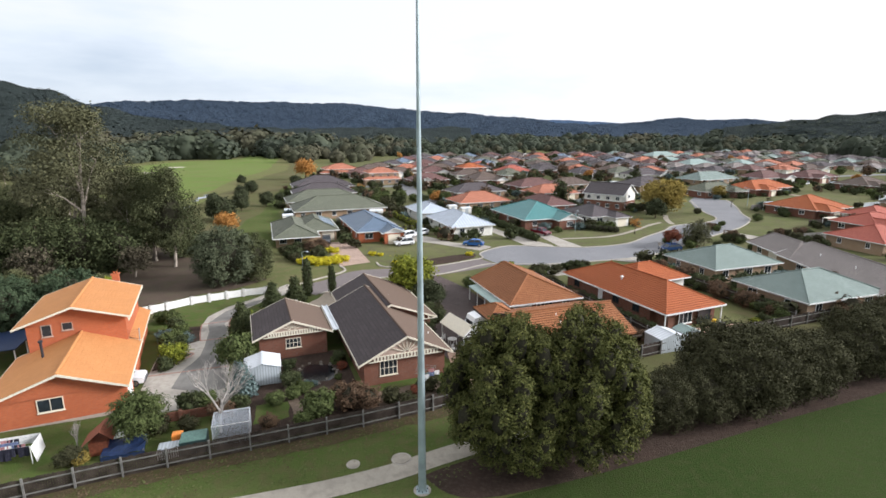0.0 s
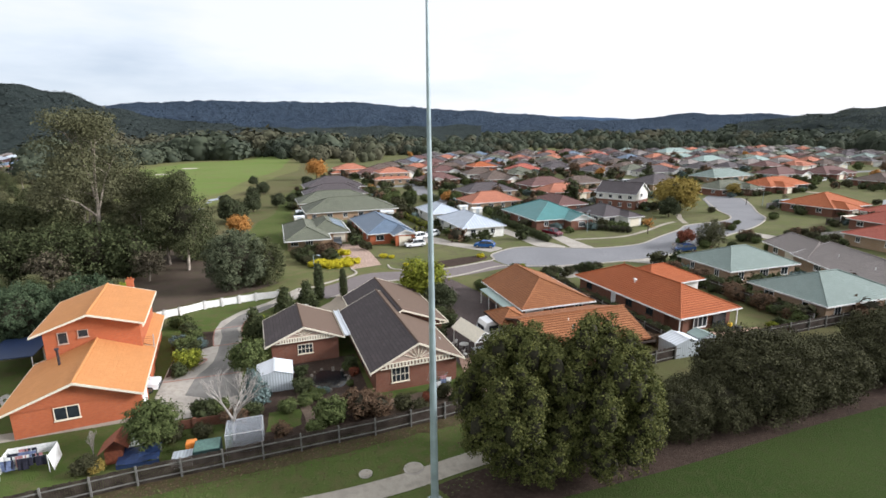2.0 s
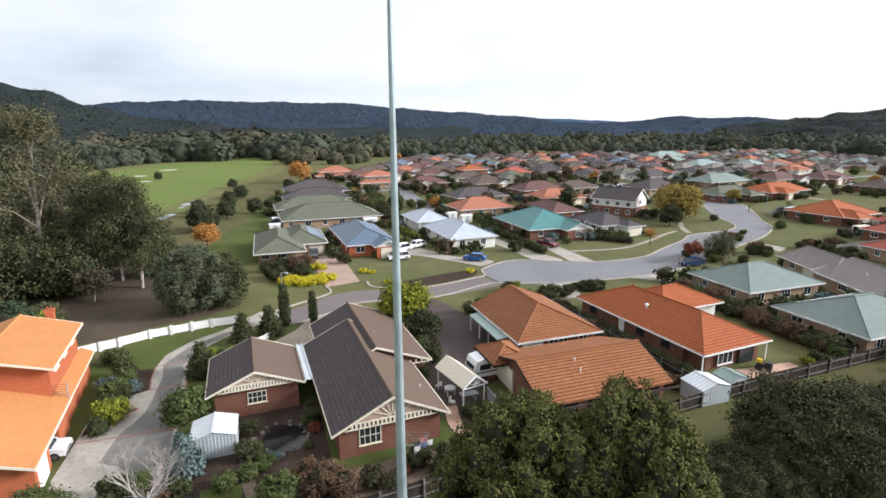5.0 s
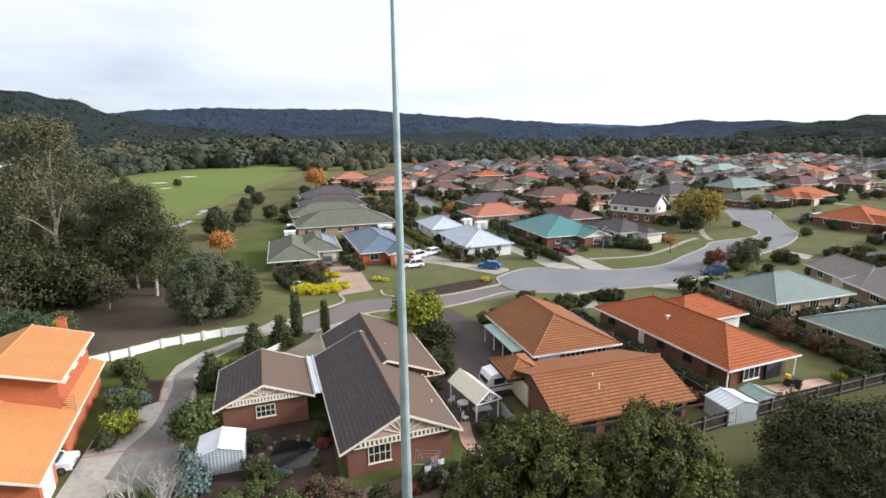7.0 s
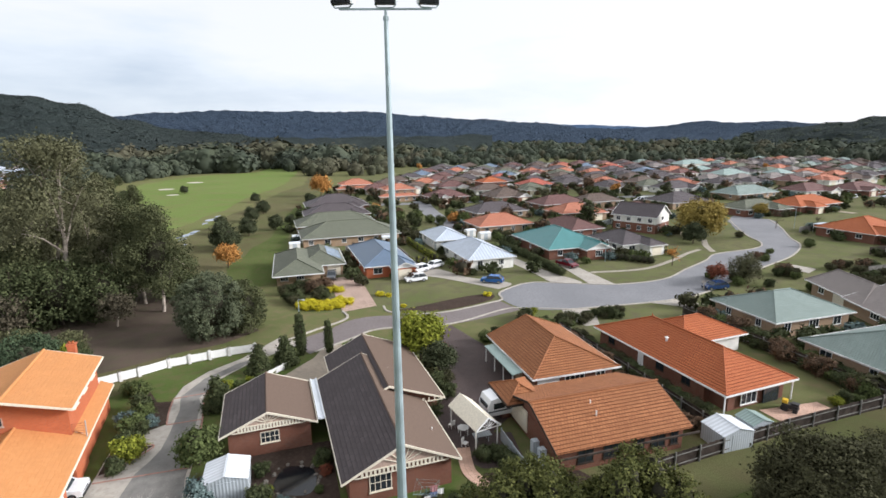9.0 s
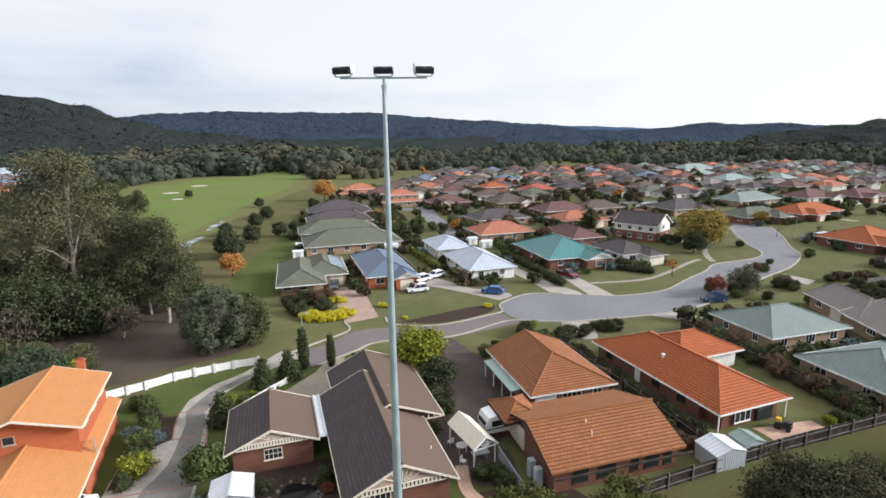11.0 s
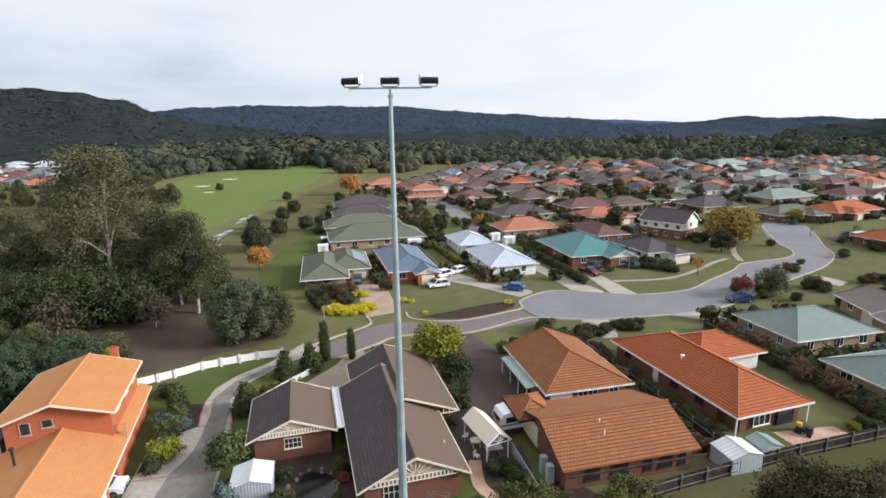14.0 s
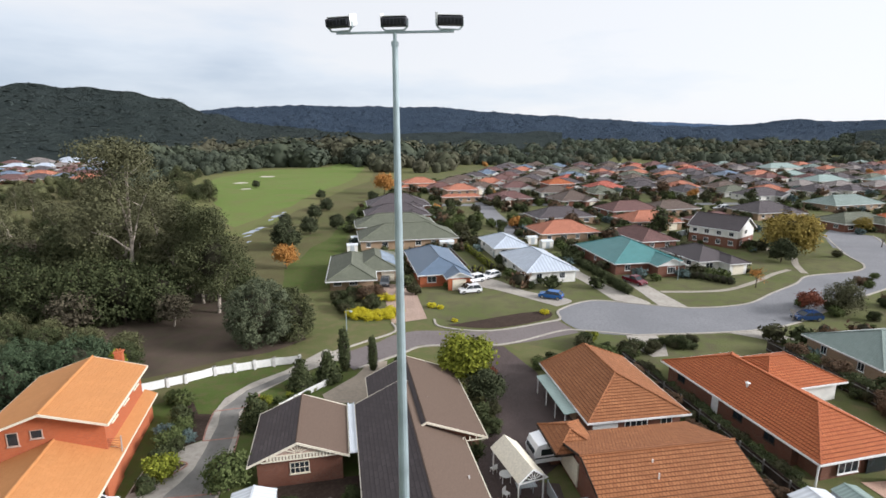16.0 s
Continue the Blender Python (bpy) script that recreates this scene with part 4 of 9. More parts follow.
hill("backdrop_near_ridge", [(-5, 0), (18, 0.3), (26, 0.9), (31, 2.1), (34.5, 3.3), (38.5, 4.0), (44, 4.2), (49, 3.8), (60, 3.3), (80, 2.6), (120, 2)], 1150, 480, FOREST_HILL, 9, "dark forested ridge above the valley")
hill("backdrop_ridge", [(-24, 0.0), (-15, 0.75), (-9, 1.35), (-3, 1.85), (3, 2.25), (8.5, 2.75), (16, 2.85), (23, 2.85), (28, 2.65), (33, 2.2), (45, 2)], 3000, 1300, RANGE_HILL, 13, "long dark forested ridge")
hill("backdrop_far_range", [(-60, 0.3), (-40, 0.55), (-22, 0.75), (-12, 1.15), (-4, 1.2), (6, 1.0)], 4600, 500, FAR_HILL, 9, "distant haze-blue range under the clouds")
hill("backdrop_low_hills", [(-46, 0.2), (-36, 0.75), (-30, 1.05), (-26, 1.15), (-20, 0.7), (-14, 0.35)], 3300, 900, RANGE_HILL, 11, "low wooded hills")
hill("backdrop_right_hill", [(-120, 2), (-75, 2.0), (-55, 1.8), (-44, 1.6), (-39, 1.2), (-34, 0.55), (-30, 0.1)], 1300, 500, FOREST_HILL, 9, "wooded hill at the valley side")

# ---- special houses of the street ----
def green_roof_house():
    h = thing("house", lot(0, 0), "tan brick house with a grey-green tiled roof and solar panels", "house")
    walls(h, 1.2, 9.4, 110.0, 127.6, 2.45, BRICK_TAN)
    hip_roof(h, 0.6, 10.0, 107.6, 128.2, 2.45, 2.0, TILE_GREYGREEN, 0.0, trim=WHITE)
    walls(h, 6.0, 14.2, 114.6, 129.0, 2.42, BRICK_TAN)
    hip_roof(h, 5.4, 14.8, 114.0, 130.0, 2.42, 2.1, TILE_GREYGREEN, 0.0, trim=WHITE)
    garage_door(h, 2.6, pose(12.4, 114.6, 0), CREAM)
    for x in (2.6, 5.6):
        window_part(h, 1.5, 1.2, pose(x, 110.0, 0.9), 2)
    for k in range(5):
        g = Geo()
        n = Vector((2.1, 0, 4.7)).normalized()
        a, b = Vector((14.3, 117.4 + k * 1.75, 2.66)), Vector((14.3, 119.05 + k * 1.75, 2.66))
        up = Vector((-4.7, 0, 2.1)).normalized() * 3.2
        lift = n * 0.08
        g.face([a + lift, b + lift, b + up + lift, a + up + lift]).face([a, a + up, a + up + lift, a + lift]).face([a, a + lift, b + lift, b])
        part("solar_panel", g, SOLAR, h, "pale blue-grey solar panel")
    return h


def two_storey(x, y, w, d, turn, roof, wall, upper, label, eave=5.2, low=3.0):
    h = thing("house", pose(x, y, 0, 0, 0, turn), label, "house")
    HOUSES.append((x, y, w, d, turn))
    walls(h, -w / 2, w / 2, -d / 2, d / 2, 2.7, WALLS[wall])
    walls(h, -w / 2 + 0.02, w / 2 - 0.02, -d / 2 + 0.02, d / 2 - 0.02, eave, WALLS[upper], "upper_wall")
    o = 0.5
    if low == 0:
        gable_roof(h, -w / 2 - o, 0, w / 2 + o, -d / 2 - o, d / 2 + o, eave - 0.3, eave + w * 0.3, eave - 0.3, ROOFS[roof], o, wall=WALLS[upper])
        for k in range(4):
            window_part(h, 1.2, 1.1, face_m("l", -w / 2, w / 2, -d / 2, d / 2, (k + 0.5) * d / 4, eave - 1.9), 1)
            window_part(h, 1.2, 1.2, face_m("l", -w / 2, w / 2, -d / 2, d / 2, (k + 0.5) * d / 4, 0.8), 1)
        for k in (-1, 1):
            window_part(h, 1.2, 1.2, pose(k * 2.4, -d / 2, 0.8), 1)
        window_part(h, 1.4, 1.1, pose(0, -d / 2 + 0.02, eave - 1.5), 1)
        return h
    hip_roof(h, -w / 2 - o, w / 2 + o, -d / 2 - o, d / 2 + o, eave, min(w, d) * 0.2, ROOFS[roof], trim=WHITE)
    hip_roof(h, -w / 2 - low, w / 2 + 0.4, -d / 2 - low, -d / 2 + 1.5, 2.55, 1.0, ROOFS[roof], trim=WHITE)
    walls(h, -w / 2 - low + 0.5, w / 2, -d / 2 - low + 0.6, -d / 2 + 1, 2.55, WALLS[wall])
    for k in range(4):
        a = (k + 0.5) * w / 4
        window_part(h, 1.2, 1.1, pose(-w / 2 + a, -d / 2 + 0.02, eave - 1.7), 1)
        window_part(h, 1.3, 1.2, pose(-w / 2 + a, -d / 2 - low + 0.6, 0.8), 1)
    for k in range(3):
        window_part(h, 1.2, 1.1, face_m("r", -w / 2, w / 2, -d / 2, d / 2, (k + 0.5) * d / 3, eave - 1.7), 1)
    return h


green_roof_house()
two_storey(58.6, 161.0, 9.5, 12.5, 46, "dark", "red", "white", "two-storey house with a white upper wall and dark gabled roof", 5.0, 0)
two_storey(-20.5, 243, 14, 11, 20, "salmon", "tan", "tan", "two-storey tan house under salmon tiled roofs")
two_storey(24, 275, 13, 11, 20, "red", "red", "red", "two-storey red brick house under a red tiled roof")
two_storey(-46, 282, 17, 13, 20, "salmon", "tan", "tan", "broad tan house under salmon tiled roofs", 4.2)

# ---- the five near houses ----
def sunburst(house, xl, xr, xh, y, z0, zr, zh):
    """Cream gable trim: a panel with fanned slats over a band of short battens."""
    back = Geo()
    back.face([(xl + 1.2, y, z0 + 0.55), (xh - 1.2, y, z0 + 0.55), (xr, y, zr - 0.25)])
    part("gable_panel", back, GABLE_PINK, house, "faded pink panel behind the gable trim")
    s = Geo()
    c = Vector((xr, y - 0.05, z0 + 0.6))
    for k in range(1, 8):
        a = math.pi * k / 8
        d = Vector((math.cos(a), 0, math.sin(a)))
        k2 = (zr - z0) / (xh - xr)
        lim = (zr - 0.22 - c.z) / (d.z + k2 * abs(d.x))
        s.bar(c + d * 0.2, c + d * lim * 0.94, 0.07, 0.05)
    n = 20
    for k in range(n):
        x = xl + 1.25 + (xh - xl - 2.5) * k / (n - 1)
        s.box(x - 0.09, x + 0.09, y - 0.08, y - 0.02, z0 + 0.12, z0 + 0.5)
    s.box(xl + 1.2, xh - 1.2, y - 0.09, y - 0.01, z0 + 0.5, z0 + 0.58)
    s.box(xl + 0.7, xh - 0.7, y - 0.09, y - 0.01, z0 + 0.04, z0 + 0.12)
    part("gable_trim", s, CREAM, house, "cream sunburst gable trim")


def gabled_house():
    h = thing("house", lot_turned(11.6, 44.3, 2.5), "brick house with tan and charcoal roof slopes and cream sunburst trim", "house")
    # main gable
    walls(h, 7.6, 15.8, 45.1, 61.4, 2.6, BRICK_RED)
    gable_roof(h, 7.0, 11.75, 16.4, 44.5, 62.4, 2.5, 4.8, 2.5, TILE_TAN, 0.6, 0.0, trim=CREAM, wall=BRICK_RED, shade_side=TILE_SHADE_SIDE)
    sunburst(h, 7.3, 11.75, 16.1, 44.7, 2.5, 4.8, 2.5)
    # rear and side block, wider and a little lower
    walls(h, 9.0, 17.8, 54.8, 67.5, 2.5, BRICK_RED)
    gable_roof(h, 8.4, 12.9, 18.4, 54.2, 68.1, 2.5, 4.7, 2.55, TILE_TAN, 0.55, 0.0, trim=CREAM, wall=BRICK_RED, shade_side=TILE_SHADE_SIDE)
    s = Geo()
    for k in range(9):
        x = 13.2 + k * 0.6
        s.box(x - 0.05, x + 0.05, 54.14, 54.2, 2.45, 2.8)
    s.box(12.6, 18.2, 54.12, 54.2, 2.38, 2.46)
    part("gable_trim", s, CREAM, h, "cream battens below the side gable")
    # left wing
    walls(h, -1.4, 5.6, 54.5, 61.5, 2.67, BRICK_RED)
    gable_roof(h, -2.0, 2.0, 6.15, 53.9, 62.1, 2.65, 4.35, 2.65, TILE_TAN, 0.6, 0.0, trim=CREAM, wall=BRICK_RED, shade_side=TILE_SHADE_SIDE)
    sunburst(h, -1.7, 2.0, 5.85, 54.1, 2.65, 4.35, 2.65)
    part("box_gutter", Geo().box(6.26, 6.9, 54.1, 62.3, 2.62, 2.72).box(6.26, 6.36, 54.1, 62.3, 2.72, 2.86).box(6.8, 6.9, 54.1, 62.3, 2.72, 2.86), METAL_WHITE, h, "white box gutter between the roofs")
    for x, y, w, hh, z, n in ((10.0, 45.1, 1.75, 1.55, 0.85, 3), (2.05, 54.5, 1.6, 1.1, 1.1, 3)):
        window_part(h, w, hh, pose(x, y, z), n, CREAM)
    part("window_bar", Geo().box(9.15, 10.85, 45.03, 45.06, 1.6, 1.64).box(1.3, 2.8, 54.43, 54.46, 1.64, 1.68), CREAM, h)
    window_part(h, 1.5, 1.2, face_m("l", 7.6, 15.8, 45.1, 61.4, 13.5, 0.9), 2, CREAM)
    window_part(h, 1.2, 1.2, face_m("r", 7.6, 15.8, 45.1, 54.0, 3.0, 0.9), 1, CREAM)
    window_part(h, 1.5, 1.2, face_m("r", 9.0, 17.8, 54.8, 67.5, 4.0, 0.9), 2, CREAM)
    part("door", Geo().box(-0.45, 0.45, -0.05, 0.0, 0, 2.05), TIMBER_OLD, h, "dark recessed side door", face_m("l", 7.6, 15.8, 45.1, 61.4, 10.0, 0.0))
    v = Geo()
    for x, y, z in ((13.8, 58.9, 4.05), (15.2, 48.3, 3.0)):
        v.tube((x, y, z - 0.1), (x, y, z + 0.3), 0.06, 0.06, 8)
    part("roof_vent", v, WHITE, h, "white roof vent pipes")
    return h


def orange_house():
    h = thing("house", lot_turned(-12.0, 47.2, 5.5), "large orange brick house with a bright orange tiled upper storey", "house")
    w = Geo().box(-22.0, -12.7, 47.9, 48.13, 0, 2.55).box(-22.0, -12.7, 57.5, 57.7, 0, 2.55).box(-22.0, -21.77, 48.13, 57.5, 0, 2.55)
    w.box(-12.93, -12.7, 48.13, 51.4, 0, 2.55).box(-12.93, -12.7, 54.2, 57.5, 0, 2.55).box(-12.93, -12.7, 51.4, 54.2, 2.15, 2.55)
    part("wall", w, BRICK_ORANGE, h)
    gable_roof(h, -22.85, -17.3, -12.4, 47.2, 57.9, 2.5, 4.5, 2.5, TILE_ORANGE_BRIGHT, 0.7, 0.36, trim=CREAM, wall=BRICK_ORANGE, ends=(True, False))
    # upper storey
    walls(h, -21.7, -13.5, 57.4, 67.3, 5.85, BRICK_ORANGE)
    gable_roof(h, -22.5, -17.7, -12.95, 56.6, 67.9, 5.75, 7.35, 5.75, TILE_ORANGE_BRIGHT, 0.8, 0.36, trim=CREAM, wall=BRICK_ORANGE)
    # low side roof along the upper storey
    g = Geo().slope((-12.4, 57.9, 2.5), (-12.4, 68.1, 2.5), (-13.52, 57.9, 3.1), (-13.52, 68.1, 3.1), 0.36)
    g.face([(-12.4, 57.9, 2.4), (-12.4, 68.1, 2.4), (-13.52, 68.1, 3.0), (-13.52, 57.9, 3.0)])
    part("side_roof", g, TILE_ORANGE_BRIGHT, h)
    walls(h, -13.6, -12.9, 57.8, 67.6, 2.5, BRICK_ORANGE)
    part("side_gutter", Geo().bar((-12.4, 47.1, 2.42), (-12.4, 68.1, 2.42), 0.12, 0.14), CREAM, h)
    br = Geo().box(-15.9, -15.2, 68.16, 68.8, 0, 7.3).box(-16.0, -15.1, 68.15, 68.9, 7.3, 7.42)
    part("chimney", br, BRICK_ORANGE, h, "orange brick chimney")
    for k in (0, 1):
        part("chimney_pot", Geo().tube((-15.7 + k * 0.3, 68.5, 7.42), (-15.7 + k * 0.3, 68.5, 7.7), 0.11, 0.09), TILE_RED, h)
    flue = Geo().tube((-19.8, 54.0, 3.3), (-19.8, 54.0, 5.1), 0.11, 0.11).tube((-19.8, 54.0, 5.1), (-19.8, 54.0, 5.25), 0.2, 0.2)
    part("flue", flue, DARK_METAL, h, "dark metal flue with a cap")
    window_part(h, 1.85, 1.2, pose(-18.2, 47.9, 1.05), 1, CREAM)
    window_part(h, 0.85, 1.2, pose(-20.1, 57.4, 4.4), 0, GABLE_PINK)
    window_part(h, 0.9, 0.8, pose(-18.4, 57.4, 4.85), 0, GABLE_PINK)
    for a in (2.2, 5.2, 8.2):
        window_part(h, 1.4, 0.9, face_m("r", -21.7, -13.5, 57.4, 67.3, a, 4.6), 1, CREAM)
    garage_door(h, 2.2, face_m("r", -22.0, -12.7, 47.9, 57.7, 1.6, 0), WHITE)
    part("rail_post", Geo().tube((-12.5, 57.5, 2.5), (-12.45, 57.5, 4.05), 0.05, 0.05, 8), PALE_METAL, h)
    for k in range(5):
        part("rail_wire", Geo().bar((-13.5, 57.45, 3.3 + k * 0.16), (-12.48, 57.5, 2.85 + k * 0.25), 0.03), RUSTY, h)
    return h


def tiled_house_middle():
    h = thing("house", lot(0, 0), "tan brick house with a brown-orange tiled hip roof", "house")
    walls(h, 28.5, 37.9, 59.0, 67.6, 2.47, BRICK_TAN)
    hip_roof(h, 27.9, 38.5, 55.2, 68.4, 2.45, 2.2, TILE_TERRACOTTA, 0.36, trim=TRIM, back=0.25)
    walls(h, 28.5, 37.9, 55.8, 59.0, 2.46, BRICK_RED)
    window_part(h, 2.4, 1.1, pose(33.2, 55.8, 1.0), 3)
    window_part(h, 1.2, 1.1, pose(36.4, 55.8, 1.0), 1)
    garage_door(h, 2.6, pose(30.0, 55.8, 0), WHITE)
    for a in (2.4, 6.0):
        window_part(h, 1.5, 1.2, face_m("l", 28.5, 37.9, 56.0, 67.6, a + 1, 0.9), 2)
    # lean-to along the drive
    r = Geo().slope((26.6, 66.0, 2.1), (26.6, 57.6, 2.1), (28.5, 66.0, 2.32), (28.5, 57.6, 2.32))
    r.face([(26.6, 57.6, 2.03), (26.6, 66.0, 2.03), (28.5, 66.0, 2.25), (28.5, 57.6, 2.25)])
    part("verandah_roof", r, METAL_GREENISH, h, "pale green metal verandah roof")
    for y in (57.8, 60.4, 63.0, 65.8):
        part("post", Geo().box(-0.05, 0.05, -0.05, 0.05, 0, 2.1), WHITE, h, "", pose(26.75, y, 0))
    return h


def tiled_house_red():
    h = thing("house", lot_turned(44.2, 46.3, 4.2), "long brick house with a red-orange tiled roof and white garage wall", "house")
    walls(h, 44.8, 53.5, 49.4, 66.3, 2.42, BRICK_RED)
    hip_roof(h, 44.2, 54.2, 46.3, 66.9, 2.4, 2.35, TILE_RED, 0.36, trim=WHITE)
    walls(h, 45.6, 53.5, 47.2, 49.6, 2.38, BRICK_RED)
    for x in (44.45, 53.95):
        part("post", Geo().box(-0.06, 0.06, -0.06, 0.06, 0, 2.3), WHITE, h, "", pose(x, 46.6, 0))
    walls(h, 54.0, 60.0, 58.0, 64.9, 2.4, RENDER_WHITE)
    hip_roof(h, 50.0, 60.6, 57.4, 65.6, 2.37, 1.85, TILE_RED, 0.36, trim=WHITE)
    for a in (2.4, 6.2, 14.6):
        window_part(h, 1.2, 1.1, face_m("l", 44.8, 53.5, 49.4, 66.3, 16.9 - a, 1.0), 1, TIMBER_OLD)
    part("door", Geo().box(-0.45, 0.45, -0.05, 0.0, 0.03, 2.08), WHITE, h, "white side door", face_m("l", 44.8, 53.5, 49.4, 66.3, 7.6, 0.0))
    window_part(h, 2.2, 1.6, pose(48.2, 47.0, 0.5), 2)
    part("sliding_door", Geo().box(-1.1, 1.1, -0.05, 0, 0.05, 2.1), GLASS, h, "dark glazed sliding door", pose(51.4, 47.0, 0))
    part("roof_vent", Geo().tube((46.9, 57.0, 3.5), (46.9, 57.0, 4.1), 0.12, 0.12).tube((46.9, 57.0, 4.1), (46.9, 57.0, 4.2), 0.28, 0.1), WHITE, h, "white roof vent")
    part("finial", Geo().tube((49.2, 61.9, 4.7), (49.2, 61.9, 5.2), 0.12, 0.02), TILE_RED, h)
    return h


def tiled_house_front():
    h = thing("house", lot(0, 0), "brown-orange tiled gabled house of dark brick behind the fence", "house")
    walls(h, 24.5, 36.8, 43.6, 53.4, 2.42, BRICK_RED)
    # the ridge runs along the fence
    s = Geo()
    s.slope((23.9, 42.95, 2.4), (37.3, 42.95, 2.4), (23.9, 48.0, 4.35), (37.3, 48.0, 4.35), 0.36)
    s.slope((37.3, 54.1, 2.4), (23.9, 54.1, 2.4), (37.3, 48.0, 4.35), (23.9, 48.0, 4.35), 0.36)
    s.face([(23.9, 42.95, 2.28), (23.9, 48.0, 4.23), (37.3, 48.0, 4.23), (37.3, 42.95, 2.28)])
    s.face([(23.9, 54.1, 2.28), (37.3, 54.1, 2.28), (37.3, 48.0, 4.23), (23.9, 48.0, 4.23)])
    part("roof", s, TILE_TERRACOTTA, h)
    part("ridge_cap", Geo().tube((23.8, 48.0, 4.4), (37.4, 48.0, 4.4), 0.13, 0.13, 6), TILE_TERRACOTTA, h)
    t = Geo()
    for x in (23.88, 37.32):
        t.bar((x, 42.95, 2.33), (x, 48.0, 4.28), 0.06, 0.2).bar((x, 54.1, 2.33), (x, 48.0, 4.28), 0.06, 0.2)
    t.box(23.9, 37.3, 42.18, 42.3, 2.24, 2.4)
    part("fascia", t, TIMBER_OLD, h, "dark timber fascia")
    for x in (24.6, 36.7):
        part("gable_wall", Geo().face([(x, 43.6, 2.4), (x, 48.0, 4.2), (x, 53.4, 2.4)]).face([(x + 0.1, 43.6, 2.4), (x + 0.1, 53.4, 2.4), (x + 0.1, 48.0, 4.2)]), BRICK_RED, h)
    for k in range(9):
        y = 49.4 + k * 0.45
        part("board", Geo().box(24.36, 24.48, y, y + 0.4, 0.4, 2.5), CREAM, h, "cream vertical board on the end wall")
    hip_roof(h, 23.0, 27.0, 50.6, 55.4, 2.75, 1.0, TILE_TERRACOTTA, 0.36, trim=TIMBER_OLD)
    walls(h, 23.5, 26.6, 53.0, 55.0, 2.7, BRICK_RED)
    for x, w in ((27.0, 1.5), (29.6, 1.8), (32.4, 0.8), (34.2, 1.5), (35.9, 0.8)):
        window_part(h, w, 1.5, pose(x, 43.6, 0.6), 1, TIMBER_OLD)
    for y, hh in ((45.0, 2.9), (46.3, 2.8)):
        part("water_heater", Geo().box(-0.3, 0.3, -0.3, 0.3, 0, 1.7), SHED_GREY, h, "grey hot water cabinet", pose(23.7, y, 0))
    part("roof_vent", Geo().tube((29.2, 45.6, 3.4), (29.2, 45.6, 3.9), 0.06, 0.06).tube((29.4, 46.9, 3.9), (29.4, 46.9, 4.2), 0.05, 0.05), WHITE, h, "white roof vent pipes")
    return h


gabled_house()
orange_house()
tiled_house_middle()
tiled_house_red()
tiled_house_front()

# ---- houses further off: middle, width, depth, turn, roof, wall, wing ----
NEAR_ROW = (
    (*W(73.2, 65.5)[:2], 14.5, 11.3, 17, "sage", "tan", ""), (*W(71.5, 49.2)[:2], 15, 11.6, 17, "sage", "tan", ""),
    
    (-13.4, 121.5, 10.5, 22, 19, "blue", "orange", "rfg"), (8.2, 124.5, 11, 18, 19, "silver", "white", ""), (0.9, 143, 9.5, 14, 19, "silver", "white", ""),
    (28.8, 135.4, 15.6, 20, 17, "teal", "red", "rfg"), (44.6, 135.5, 10.5, 13, 22, "dark", "white", "rf"), (37.2, 157, 10.5, 17, 20, "maroon", "red", ""),
)
MIDDLE_ROW = (
    (-25.5, 150, 26, 15, 19, "greygreen", "tan", ""), (-33, 168, 24, 14, 19, "greygreen", "tan", ""), (-37, 188, 22, 15, 19, "dark", "red", "rf"), (-42, 212, 24, 18, 19, "dark", "red", "rf"),
    (16.8, 163, 17.5, 12.5, 20, "salmon", "tan", ""), (18.2, 190, 20, 13, 22, "dark", "tan", ""), (45, 186, 17, 12, 22, "salmon", "tan", "rf"), (44, 209, 20, 13, 22, "maroon", "red", ""),
    (0.9, 236, 18, 13, 22, "maroon", "red", "lfg"), (27, 236, 17, 16, 22, "brown", "red", "rfg"), (60, 214, 18, 12, 22, "brown", "tan", ""), (66, 186, 15, 12, 24, "maroon", "red", "lf"),
)
RIGHT_ROW = (
    (91, 211, 19, 15, 22, "dark", "tan", "rf"), (108, 190, 20, 12, 20, "greygreen", "red", "rf"), (131, 198, 24, 13, 25, "red", "red", "lf"), (112, 146, 17, 15, 22, "red", "red", "lf"),
    (118.5, 130.5, 12, 10, 20, "scarlet", "white", "rfg"), (107.5, 118.5, 14, 11, 17, "scarlet", "red", "lf"), (93.5, 101.5, 14, 12, 17, "scarlet", "tan", "rf"), (150, 128, 16, 13, 17, "salmon", "tan", "rf"), (131, 236, 26, 14, 24, "sage", "tan", ""),
    (112, 262, 20, 14, 22, "dark", "white", "rfg"), (163, 243, 20, 14, 20, "maroon", "white", "rfg"), (187, 245, 22, 14, 20, "maroon", "red", "lfg"), (182, 208, 18, 14, 20, "brown", "red", "lf"), (150, 150, 17, 13, 20, "brown", "tan", "lf"), (172, 168, 18, 14, 20, "red", "red", "rf"),
)


